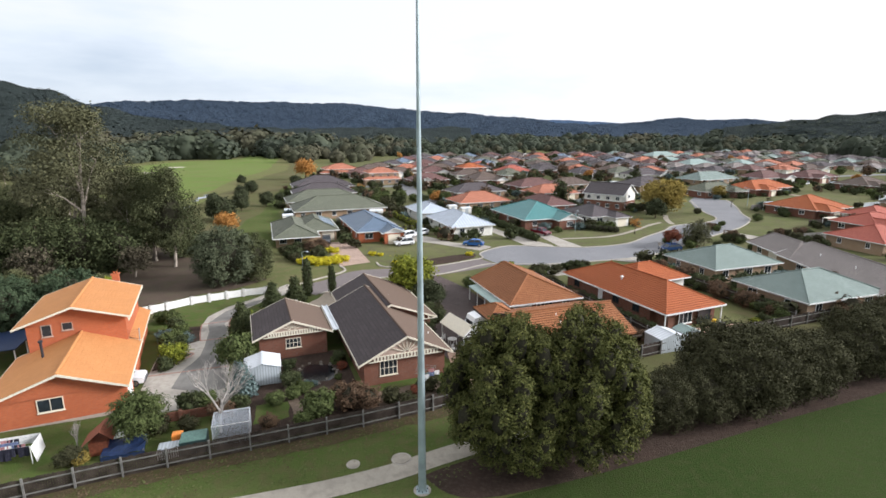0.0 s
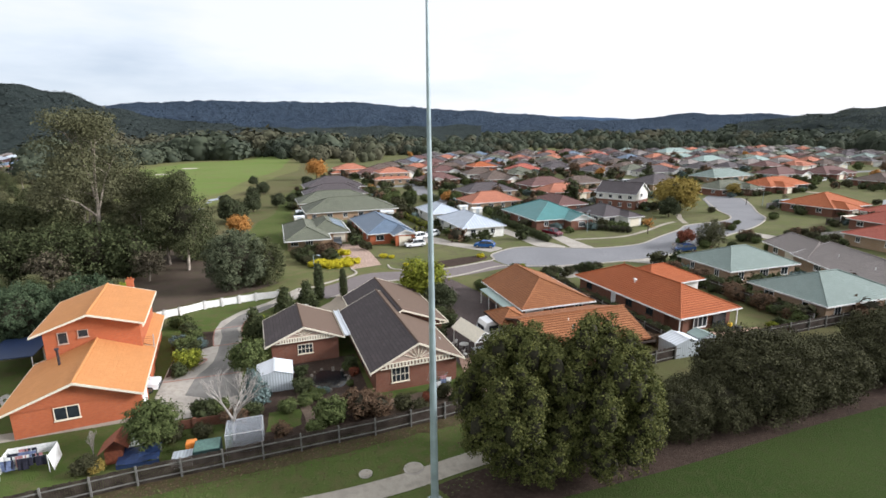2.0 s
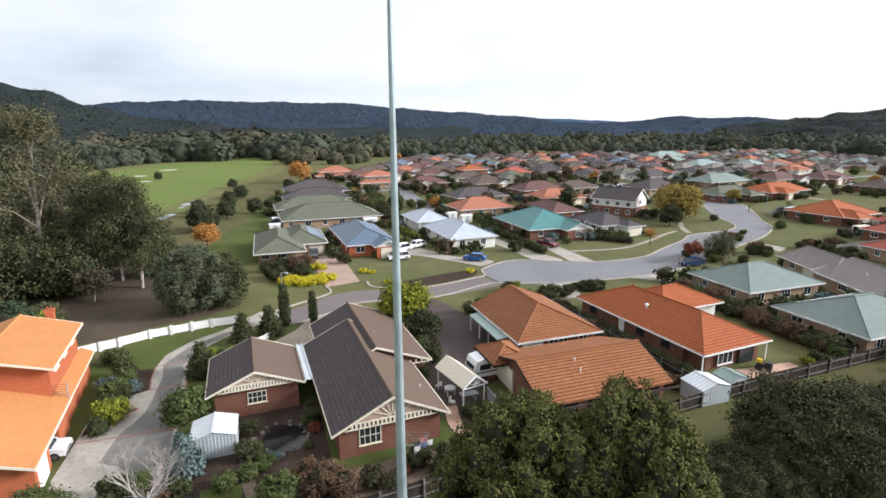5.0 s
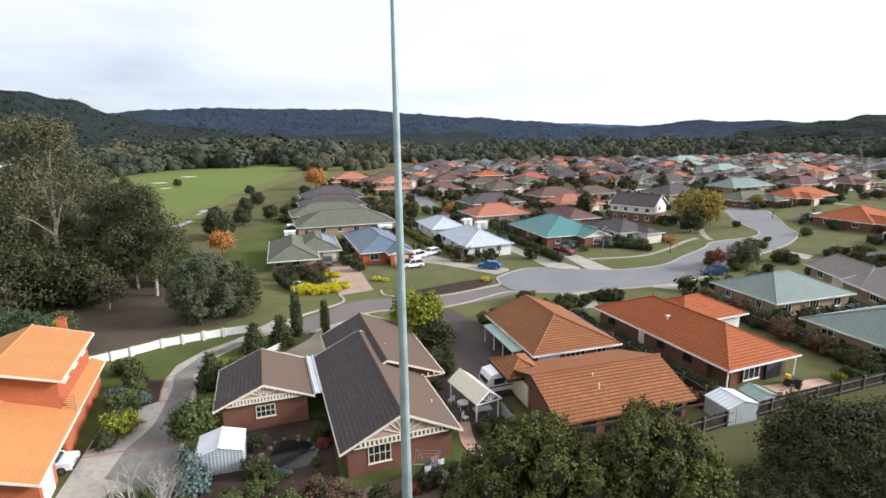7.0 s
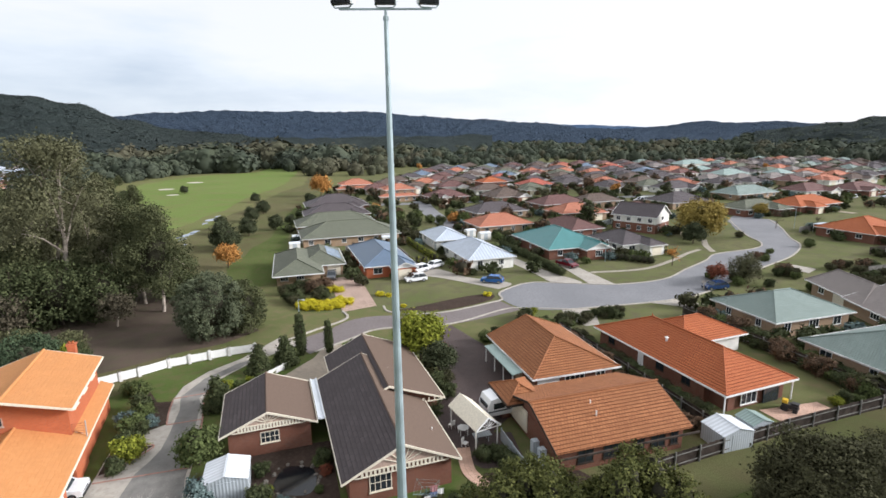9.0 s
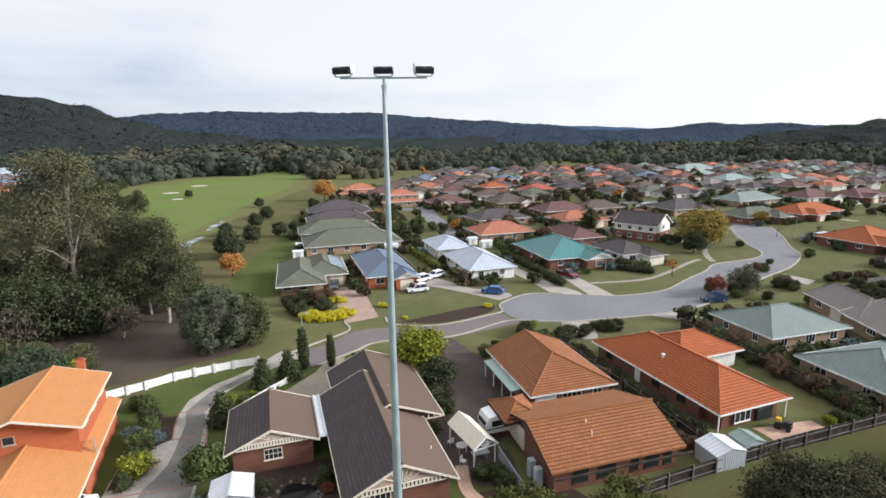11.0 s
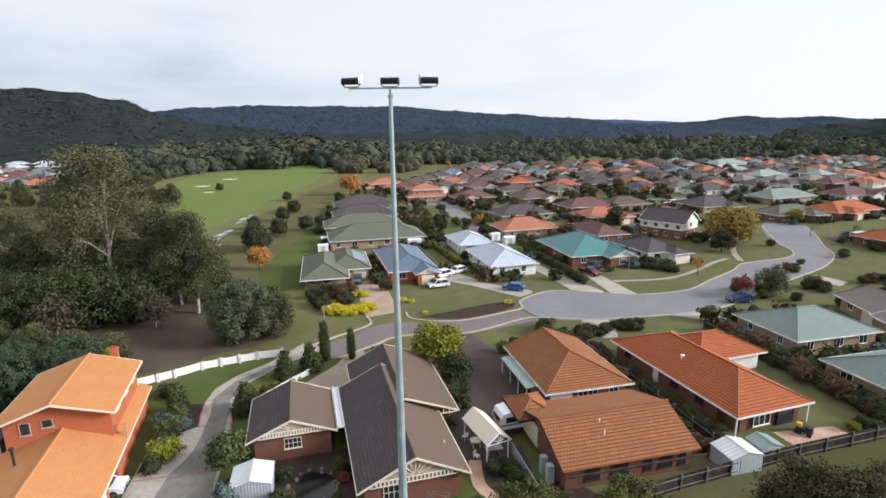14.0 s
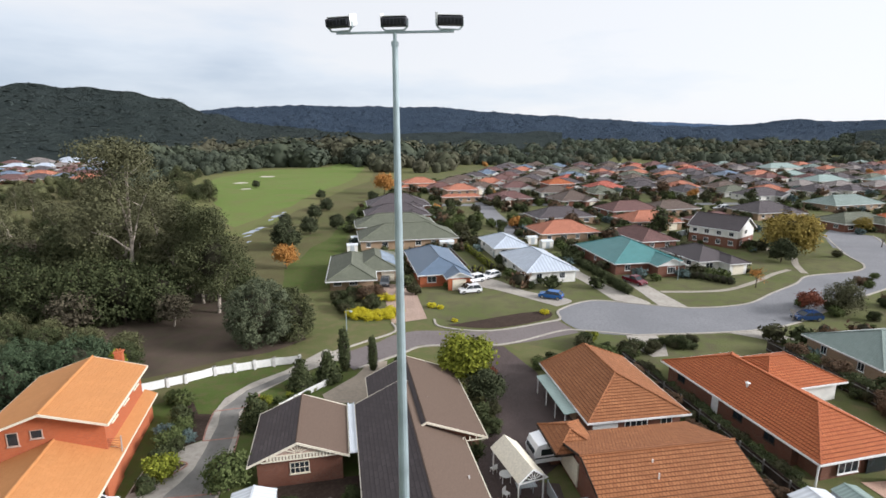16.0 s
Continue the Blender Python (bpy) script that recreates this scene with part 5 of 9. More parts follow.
def taupe_house():
    """A long house with a ridge that steps down the side street."""
    h = thing("house", pose(67.2, 86.5, 0, 0, 0, -5), "long tan brick house with a taupe grey gabled roof", "house", "houses of the suburb")
    walls(h, -3.6, 4.6, -23.0, 0.6, 2.5, BRICK_TAN)
    gable_roof(h, -4.6, 1.6, 7.4, -23.6, 1.0, 2.4, 4.6, 2.4, TILE_GREY, 0.6, trim=TRIM, wall=BRICK_TAN)
    walls(h, -3.4, 3.4, 0.6, 10.4, 2.46, BRICK_TAN)
    hip_roof(h, -4.2, 5.0, -3.0, 11.2, 2.44, 1.95, TILE_GREY, trim=TRIM, back=0.9)
    for y in (-20, -15.5, -10, -5):
        window_part(h, 1.8, 1.2, face_m("l", -3.6, 4.6, -23.0, 0.6, 0.6 - y, 0.9), 2)
    garage_door(h, 2.6, face_m("l", -3.4, 3.4, 0.6, 10.4, 7.0, 0), CREAM)
    window_part(h, 1.5, 1.2, face_m("l", -3.4, 3.4, 0.6, 10.4, 2.6, 0.9), 1)
    for y in (-14, -6):
        part("roof_vent", Geo().tube((-1.2, y, 3.5), (-1.2, y, 4.0), 0.07, 0.07, 8), WHITE, h, "white roof vent pipe")
    return h


taupe_house()
for row in (NEAR_ROW, MIDDLE_ROW, RIGHT_ROW):
    for x, y, w, d, turn, roof, wall, wing in row:
        bungalow(x, y, w, d, turn, roof, wall, wing)
# the rows behind, along the streets of the valley
rows_rnd = random.Random(5)
for k in range(190):
    lane, slot = divmod(k, 19)
    x = -40 + slot * 20.5 + rows_rnd.uniform(-2, 2) + lane * 4.5
    y = 250 + lane * 23 + (lane // 2) * 3 + slot * 3.6 + rows_rnd.uniform(-2, 2)
    if rows_rnd.random() < 0.05 or (x < 10 and y < 262) or math.hypot(x - 205, y - 448) < 27 or math.hypot(x - 175, y - 332) < 22:
        continue
    roof = rows_rnd.choice(("salmon", "brown", "dark", "maroon", "salmon", "dark", "maroon", "dark", "grey", "blue", "maroon", "brown", "greygreen", "dark", "scarlet", "brown"))
    if x > 150:
        roof = rows_rnd.choice(("sage", "dark", "dark", "mint", "brown", "greygreen", "salmon", "dark", "maroon", "grey", "brown"))
    bungalow(x, y, rows_rnd.uniform(14, 17.5), rows_rnd.uniform(11, 14), 20 + rows_rnd.uniform(-8, 8), roof, rows_rnd.choice(("tan", "white", "white", "red")), rows_rnd.choice(("rf", "lf", "rfg", "lfg", "")))
for x, y, w, d in ((205, 448, 30, 15), (175, 332, 22, 14)):
    bungalow(x, y, w, d, 20, "mint", "white", "", label="long low hall with a pale green metal roof", eave=3.2)
for k in range(80):
    lane, slot = divmod(k, 8)
    az, far = radians(38.4 + slot * 1.8 + lane * 0.1 + rows_rnd.uniform(-0.35, 0.35)), 395 + lane * 44 + lane * lane * 3 + slot * 5 + rows_rnd.uniform(-9, 9)
    bungalow(-math.sin(az) * far, math.cos(az) * far, rows_rnd.uniform(15, 20), 13, 10 + rows_rnd.uniform(-14, 14),
             rows_rnd.choice(("maroon", "maroon", "salmon", "dark", "maroon", "blue")) if lane < 3 else rows_rnd.choice(("grey", "silver", "blue", "maroon", "grey", "silver")), rows_rnd.choice(("white", "tan", "red")), "rf", group="houses across the golf course")
for az, far, roof in ((33.2, 560, "grey"), (34.5, 610, "silver"), (36, 560, "grey"), (37.2, 600, "dark"), (38.4, 540, "maroon"), (39.5, 580, "silver"), (24.6, 840, "grey"), (6, 700, "silver"), (-1, 640, "grey"), (-6, 760, "silver"), (-13, 700, "grey"), (-17, 820, "silver"), (-20, 640, "grey"), (-25, 700, "silver")):
    bungalow(-math.sin(radians(az)) * far, math.cos(radians(az)) * far, 18, 13, 10 + az, roof, "white", "rf", group="houses in the far woods")

# ---- floodlight mast ----
def floodlight_mast():
    mast = thing("floodlight_mast", pose(-0.33, 30.45, 0, 0, 0, 3), "tall tapered grey-green steel mast with three floodlights", "light mast")
    g = Geo()
    heights = (0.08, 9.5, 19.5, 28.5, 31.6)
    radii = (0.27, 0.22, 0.158, 0.098, 0.074)
    for a, b, ra, rb in zip(heights[:-1], heights[1:], radii[:-1], radii[1:]):
        g.tube((0, 0, a), (0, 0, b + 0.01), ra, rb + 0.004, 12)
    part("pole", g, GALV, mast)
    part("base_plate", Geo().box(-0.42, 0.42, -0.42, 0.42, 0.0, 0.09), GALV, mast)
    for k in range(8):
        a = k * math.tau / 8
        part("bolt", Geo().tube((0.35 * math.cos(a), 0.35 * math.sin(a), 0.09), (0.35 * math.cos(a), 0.35 * math.sin(a), 0.2), 0.03, 0.03, 6), DARK_METAL, mast)
    part("footing", Geo().tube((0, 0, -0.2), (0, 0, 0.05), 0.62, 0.6, 20), CONCRETE, mast, "round concrete footing")
    part("hatch", Geo().box(-0.09, 0.09, -0.285, -0.25, 0.7, 1.25), GALV, mast)
    part("collar", Geo().tube((0, 0, 31.5), (0, 0, 31.62), 0.1, 0.1, 12).tube((0, 0, 31.62), (0, 0, 31.84), 0.05, 0.05, 10), GALV, mast)
    part("cross_arm", Geo().bar((-1.62, 0, 31.86), (1.62, 0, 31.86), 0.06), GALV, mast)
    for x, turn, inner in ((-1.5, -12, 1), (0.0, 0, -1), (1.5, 12, -1)):
        body = Geo()
        # a wedge: a deep dark back, thinner towards the glass
        prof = [(-0.18, 0.13), (-0.2, 0.31), (-0.06, 0.36), (0.3, 0.33), (0.34, 0.2), (0.1, 0.11)]
        for sx, rev in ((-0.34, False), (0.34, True)):
            p = [(sx, y, z) for y, z in prof]
            body.face(p if rev else list(reversed(p)))
        for (y0, z0), (y1, z1) in zip(prof, prof[1:] + prof[:1]):
            body.face([(-0.34, y0, z0), (-0.34, y1, z1), (0.34, y1, z1), (0.34, y0, z0)])
        for k in range(7):
            body.box(-0.3 + k * 0.098, -0.28 + k * 0.098, -0.235, -0.17, 0.16, 0.29)
        lamp = part("floodlight", body, DARK_METAL, mast, "black finned floodlight housing", pose(x, 0, 31.89, 6, 0, turn))
        part("bracket", Geo().bar((-0.26, 0, 0.02), (0.26, 0, 0.02), 0.04).bar((-0.26, 0, 0.02), (-0.36, 0, 0.12), 0.04).bar((0.26, 0, 0.02), (0.36, 0, 0.12), 0.04).bar((-0.36, 0, 0.11), (-0.36, 0, 0.26), 0.03, 0.06).bar((0.36, 0, 0.11), (0.36, 0, 0.26), 0.03, 0.06), GALV, lamp)
        part("visor", Geo().bar((-0.33, 0.02, 0.375), (0.33, 0.02, 0.375), 0.3, 0.012).bar((inner * 0.352, -0.12, 0.28), (inner * 0.352, 0.32, 0.33), 0.014, 0.3), WHITE, lamp, "white top and side visor")
        part("lens", Geo().face([(-0.3, 0.325, 0.31), (0.3, 0.325, 0.31), (0.3, 0.352, 0.21), (-0.3, 0.352, 0.21)]).face([(-0.3, 0.32, 0.21), (0.3, 0.32, 0.21), (0.3, 0.3, 0.31), (-0.3, 0.3, 0.31)]), GLASS, lamp)
    return mast


floodlight_mast()

# ---- trees and shrubs ----
def crown_mesh(name, mat, lobes, clumps, per, size, seed, spread=0.45, core=0.72, flat=0.0, cores=1):
    """Foliage: clumps of small leaf faces over the lobes (centre and half-axes), round a rough inner mass coloured dark
    as shade.
    """
    rng = np.random.default_rng(seed)
    L = np.array(lobes, float)
    area = (L[:, 3] * L[:, 4] + L[:, 4] * L[:, 5] + L[:, 3] * L[:, 5])
    pick = rng.choice(len(L), clumps, p=area / area.sum())
    d = rng.normal(size=(clumps, 3))
    d[:, 2] += 0.25
    d /= np.linalg.norm(d, axis=1)[:, None]
    r = rng.uniform(0.78, 1.06, clumps)[:, None]
    centre = L[pick, :3] + d * L[pick, 3:] * r
    out = d / L[pick, 3:]
    out /= np.linalg.norm(out, axis=1)[:, None]
    n = clumps * per
    c = np.repeat(centre, per, 0) + rng.normal(size=(n, 3)) * spread * np.array([1, 1, 0.8])
    nrm = np.repeat(out, per, 0) + rng.normal(size=(n, 3)) * 0.55 + np.array([0, 0, 0.35 + flat])
    nrm /= np.linalg.norm(nrm, axis=1)[:, None]
    a = np.cross(nrm, rng.normal(size=(n, 3)))
    a /= np.linalg.norm(a, axis=1)[:, None]
    b = np.cross(nrm, a)
    s = size * rng.uniform(0.6, 1.3, n)[:, None]
    quad = np.stack([c + a * s, c + b * s * 0.6 + nrm * s * 0.15, c - a * s, c - b * s * 0.6 + nrm * s * 0.15], 1)
    verts = quad.reshape(-1, 3)
    faces = np.arange(4 * n).reshape(-1, 4)
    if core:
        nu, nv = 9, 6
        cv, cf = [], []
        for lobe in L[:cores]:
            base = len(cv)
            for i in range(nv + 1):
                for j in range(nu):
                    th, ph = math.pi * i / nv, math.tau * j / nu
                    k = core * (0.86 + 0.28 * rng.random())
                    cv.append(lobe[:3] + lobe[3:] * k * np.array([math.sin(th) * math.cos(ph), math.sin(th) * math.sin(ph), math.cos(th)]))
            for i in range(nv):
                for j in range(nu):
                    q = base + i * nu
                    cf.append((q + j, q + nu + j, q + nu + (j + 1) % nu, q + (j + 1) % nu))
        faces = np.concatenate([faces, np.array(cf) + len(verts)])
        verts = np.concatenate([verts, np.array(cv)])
    me = bpy.data.meshes.new(name)
    me.vertices.add(len(verts))
    me.vertices.foreach_set("co", verts.ravel())
    me.loops.add(faces.size)
    me.loops.foreach_set("vertex_index", faces.ravel().astype(np.int32))
    me.polygons.add(len(faces))
    me.polygons.foreach_set("loop_start", np.arange(0, faces.size, 4, dtype=np.int32))
    me.update(calc_edges=True)
    me.materials.append(mat)
    me.materials.append(INNER_SHADE)
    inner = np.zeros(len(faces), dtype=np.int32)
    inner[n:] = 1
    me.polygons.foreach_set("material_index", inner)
    return me


def limbs(name, mat, height, lean, ends, r0, seed, forks=2):
    """A tapered trunk that bends a little and forks into limbs reaching the given ends."""
    rnd = random.Random(seed)
    g = Geo()
    pts = [Vector((lean[0] * t + rnd.uniform(-0.1, 0.1) * height * 0.06, lean[1] * t, height * t)) for t in (0, 0.35, 0.7, 1.0)]
    pts[0] = Vector((0, 0, -0.1))
    for k in range(3):
        g.tube(pts[k], pts[k + 1], r0 * (1 - 0.22 * k), r0 * (0.78 - 0.22 * k), 7, False)
    for e in ends:
        start = pts[1].lerp(pts[3], rnd.uniform(0.2, 1.0))
        e = Vector(e)
        mid = start.lerp(e, 0.5) + Vector((0, 0, 0.12 * (e - start).length))
        g.tube(start, mid, r0 * 0.42, r0 * 0.26, 6, False)
        g.tube(mid, e, r0 * 0.26, r0 * 0.08, 5, False)
        for _ in range(forks):
            f = mid.lerp(e, rnd.uniform(0, 0.6))
            g.tube(f, f + Vector((rnd.uniform(-1, 1), rnd.uniform(-1, 1), rnd.uniform(0.2, 1))) * (e - start).length * 0.35, r0 * 0.15, r0 * 0.04, 4, False)
    return g.mesh(name, mat, True)


def tree(kind, label, category, trunk, crown, m, group=""):
    t = thing(kind, m, label, category, group)
    part("trunk", trunk, None, t)
    part("crown", crown, None, t)
    return t


def lobes_round(h, r, seed, n=9, low=0.25):
    """Lobes of a rounded, uneven crown from low*h to h."""
    rnd = random.Random(seed)
    mid, half = h * (1 + low) / 2, h * (1 - low) / 2
    out = [(0, 0, mid, r * 0.7, r * 0.7, half * 0.82)]
    for k in range(n):
        a = k * 2.4 + rnd.uniform(-0.3, 0.3)
        z = rnd.uniform(-0.75, 0.8)
        q = math.sqrt(max(0.05, 1 - z * z)) * 0.62
        s = r * rnd.uniform(0.32, 0.48)
        out.append((math.cos(a) * r * q, math.sin(a) * r * q, mid + z * half * 0.72, s, s, s * rnd.uniform(0.75, 1.0)))
    return out


def lobes_clumpy(h, r, seed, n=70, low=0.05, small=0.2):
    """Many small bulging clumps over a broad rounded crown."""
    rnd = random.Random(seed)
    mid, half = h * (1 + low) / 2, h * (1 - low) / 2
    out = [(0, 0, mid, r * 0.6, r * 0.6, half * 0.66)]
    for k in range(n):
        z = 1 - 1.9 * (k + 0.5) / n
        q = math.sqrt(1 - min(0.98, z * z)) * rnd.uniform(0.76, 0.92)
        a = k * 2.39996 + rnd.uniform(-0.25, 0.25)
        s = r * small * rnd.uniform(0.75, 1.25)
        out.append((math.cos(a) * r * q, math.sin(a) * r * q, mid + z * half * rnd.uniform(0.78, 0.92), s, s, s * rnd.uniform(0.9, 1.25)))
    return out


def lobes_gum(h, r, seed, n=11):
    """Separate foliage masses at the ends of limbs, with gaps between."""
    rnd = random.Random(seed)
    out = []
    for k in range(n):
        a = k * 2.4 + rnd.uniform(-0.4, 0.4)
        z = h * rnd.uniform(0.42, 0.95)
        q = r * rnd.uniform(0.25, 0.9) * (1.15 - 0.6 * z / h)
        s = r * rnd.uniform(0.24, 0.42)
        out.append((math.cos(a) * q, math.sin(a) * q, z, s, s, s * rnd.uniform(0.55, 0.85)))
    out.append((0, 0, h * 0.93, r * 0.3, r * 0.3, r * 0.28))
    return out


def lobes_column(h, r):
    return [(0, 0, h * 0.5, r, r, h * 0.48), (0, 0, h * 0.3, r * 1.08, r * 1.08, h * 0.27), (0, 0, h * 0.78, r * 0.6, r * 0.6, h * 0.22)]


def lobes_cone(h, r):
    return [(0, 0, h * (0.12 + 0.17 * k), r * (1 - 0.17 * k), r * (1 - 0.17 * k), h * 0.16) for k in range(5)] + [(0, 0, h * 0.92, r * 0.16, r * 0.16, h * 0.1)]


# the big dense tree by the mast
big_lobes = []
for x, y, h, r, seed in ((-2.4, 0.1, 10.6, 4.7, 3), (2.9, -0.1, 11.4, 4.4, 4)):
    dome = lobes_clumpy(h, r, seed, 84, 0.04, 0.2)
    big_lobes += [(dome[0][0] + x, dome[0][1] + y, *dome[0][2:])] + [(q[0] + x, q[1] * 1.08 + y, q[2], q[3] * 0.85, q[4] * 0.85, q[5] * 1.3) for q in dome[1:]]
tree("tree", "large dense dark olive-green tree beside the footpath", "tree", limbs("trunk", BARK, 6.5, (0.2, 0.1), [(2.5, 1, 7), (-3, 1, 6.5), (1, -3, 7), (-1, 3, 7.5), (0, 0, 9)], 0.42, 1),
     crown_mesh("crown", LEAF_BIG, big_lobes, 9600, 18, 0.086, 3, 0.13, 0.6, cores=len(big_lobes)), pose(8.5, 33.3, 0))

# a row of brownish screen trees along the mulch strip
screen = []
for k in range(4):
    h, r = (6.4, 5.6, 6.0, 5.0)[k], (3.5, 3.0, 3.3, 2.8)[k]
    screen.append((limbs("trunk", BARK, h * 0.6, (0.2, 0.1), [(1.2, 0.5, h * 0.75), (-1.3, 0.3, h * 0.7), (0.3, -1.2, h * 0.8)], 0.16, k),
                   crown_mesh("crown", LEAF_HEDGE, lobes_clumpy(h, r, 20 + k, 36, 0.0, 0.26), 1600, 13, 0.092, 30 + k, 0.2, 1.0)))
screen_rnd = random.Random(4)
SCREEN_ROW = ((25.0, 29.9, 0.72), (27.2, 31.0, 0.74), (29.6, 30.2, 0.78), (31.8, 31.4, 0.74), (33.6, 30.0, 0.82), (35.6, 31.6, 0.9), (37.6, 30.4, 1.2), (38.8, 32.6, 1.26), (40.8, 31.0, 1.2), (43.2, 30.6, 1.02), (44.6, 32.2, 1.06),
              (46.6, 30.8, 1.0), (48.6, 31.6, 0.92), (54.4, 31.6, 1.05), (56.4, 33.0, 1.15), (58.6, 31.8, 1.15), (61.2, 32.6, 1.2), (64.0, 32.4, 1.15), (67, 33.2, 1.2), (70, 33.4, 1.1))
for k, (u, v, s) in enumerate(SCREEN_ROW):
    t, c = screen[k % 4]
    s *= 5.4 / (6.4, 5.6, 6.0, 5.0)[k % 4]
    tree("screen_tree", "dark brownish-green screen tree in a mulched row", "tree", t, c, pose(*W(u, v), 0, 0, screen_rnd.uniform(0, 360)) @ Matrix.Diagonal((s * 1.02, s * 1.02, s, 1)), "screen trees along the grass")

# gum trees
def lobes_tall(h, r, seed, n=34, low=0.14):
    """A tall uneven crown, narrower at the top, of many hanging clumps."""
    rnd = random.Random(seed)
    out = [(0, 0, h * 0.5, r * 0.55, r * 0.55, h * 0.34)]
    for k in range(n):
        t = (k + 0.5) / n
        z = h * (low + (0.97 - low) * t)
        wide = r * (0.55 + 0.45 * math.sin(math.pi * min(1, t * 1.25))) * (1.0 if t < 0.55 else 1.0 - 1.55 * (t - 0.55))
        a = k * 2.39996 + rnd.uniform(-0.5, 0.5)
        q = wide * rnd.uniform(0.55, 0.95)
        s = r * rnd.uniform(0.2, 0.34)
        out.append((math.cos(a) * q, math.sin(a) * q, z, s, s, s * rnd.uniform(0.8, 1.3)))
    return out


gums = []
for k, (h, r, mat, bark, style) in enumerate(((24, 9.0, LEAF_GUM, BARK_PALE, "open"), (18.5, 5.4, LEAF_CREEK, BARK_PALE, "tall"), (15, 5.6, LEAF_GUM, BARK_PALE, "open"), (11.5, 4.8, LEAF_CREEK, BARK, "tall"),
                                              (7, 3.9, LEAF_SCRUB, BARK, "round"), (9, 4.6, LEAF_DARK, BARK, "round"), (6, 4.2, LEAF_HALF_BARE, BARK_PALE, "open"))):
    lob = {"open": lambda: lobes_gum(h, r, 40 + k, 30), "tall": lambda: lobes_tall(h, r, 40 + k, 34, 0.24 if k == 1 else 0.1), "round": lambda: lobes_clumpy(h, r, 40 + k, 40, -0.02, 0.24)}[style]()
    ends = [(q[0] * 0.9, q[1] * 0.9, q[2]) for q in lob[1:11]]
    if style == "open":
        lob = [(*q[:3], q[3] * 0.8, q[4] * 0.8, q[5] * 0.8) for q in lob]
    clumps = {"open": 950 if k else 1500, "tall": 1300, "round": 900}[style]
    gums.append((limbs("trunk", bark, h * 0.66, (0.8, 0.4), ends, 0.012 * h + 0.1, 50 + k),
                 crown_mesh("crown", mat, lob, clumps, (13, 15, 8, 8, 7, 7, 3)[k], (0.17, 0.165, 0.19, 0.19, 0.21, 0.21, 0.21)[k], 60 + k, 0.5 if k < 2 else 0.34, 0.0 if style == "open" else 0.8)))
GUM_WORDS = ("tall spreading gum tree with pale limbs", "tall green gum tree with pale forked trunks", "open-crowned grey-green gum tree", "dense green gum of the creek wood", "low olive bush tree of the creek wood", "broad dark green tree of the creek wood", "brownish half-bare tree of the creek wood")


def gum(k, x, y, scale=1.0, turn=0.0, group="trees of the creek wood"):
    tree("gum_tree" if k < 4 else "tree", GUM_WORDS[k], "tree", *gums[k], pose(x, y, 0, 0, 0, turn) @ Matrix.Scale(scale, 4), group)


for k, x, y, s, a in ((1, -45.0, 91.2, 0.93, 0), (1, -50.5, 95.5, 0.86, 130), (1, -56, 101, 0.9, 250), (0, -60.5, 91.5, 1.17, 20), (0, -84.7, 124, 0.66, 20), (0, -70, 112, 0.72, 200), (2, -104, 122, 0.9, 100), (2, -72, 97, 1.05, 220), (2, -53.5, 92.5, 0.85, 300), (2, -60, 104, 1.1, 70), (2, -63, 95, 0.95, 170),
                      (5, -52.5, 87.5, 1.0, 10), (5, -57.5, 85.5, 1.1, 90), (5, -62.5, 84, 1.1, 160), (3, -57, 92, 0.9, 160), (3, -66, 90, 1.0, 220), (5, -69, 83, 1.0, 20), (6, -48.5, 84.5, 0.8, 40), (6, -61, 79.5, 1.0, 70), (5, -47, 99, 0.9, 0), 
                      (3, -73, 92, 1.0, 0), (3, -80, 97, 0.95, 50), (5, -76, 85, 1.1, 50), (6, -70, 96, 1.3, 20), (6, -90, 100, 1.4, 20), (2, -78, 106, 1.0, 10), (3, -90, 108, 0.9, 100), (5, -84, 90, 1.2, 30), (3, -94, 92, 1.0, 80), (2, -98, 104, 1.0, 30), (4, -104, 96, 1.4, 30), (5, -110, 104, 1.2, 10), (3, -116, 112, 0.9, 20)):
    gum(k, x, y, s, a)
for n, (x, y) in enumerate(((-204, 338), (-197, 318), (-191, 304), (-186, 290), (-177, 279), (-170, 268), (-163, 256), (-156, 247), (-146, 238), (-136, 230), (-126, 222))):
    gum((3, 5, 4, 3, 5)[n % 5], x - 3, y + (n % 3) * 2, 0.55 + 0.13 * (n % 4), n * 77, "trees along the fairway edge")
wood_rnd = random.Random(9)
placed = 0
while placed < 78:
    x, y = -72 - wood_rnd.random() * 150, 122 + wood_rnd.random() * 150
    # leave the clearings and the golf course open
    if x > -92 - (y - 128) * 0.62 or (-112 < x < -80 and y < 134) or math.hypot(x + 172, y - 186) < 14 or math.hypot(x + 150, y - 205) < 10:
        continue
    gum(wood_rnd.choice((2, 3, 4, 4, 4, 5, 4, 5, 6)), x, y, wood_rnd.uniform(0.5, 0.85), wood_rnd.uniform(0, 360))
    placed += 1
# shrubs behind the orange house
for k in range(12):
    gum((4, 5, 4)[k % 3], -42 - k * 2.4, 66 + (k % 3) * 2.6 + k * 0.5, 0.36 + 0.09 * (k % 3), k * 50, "bushes behind the orange house")

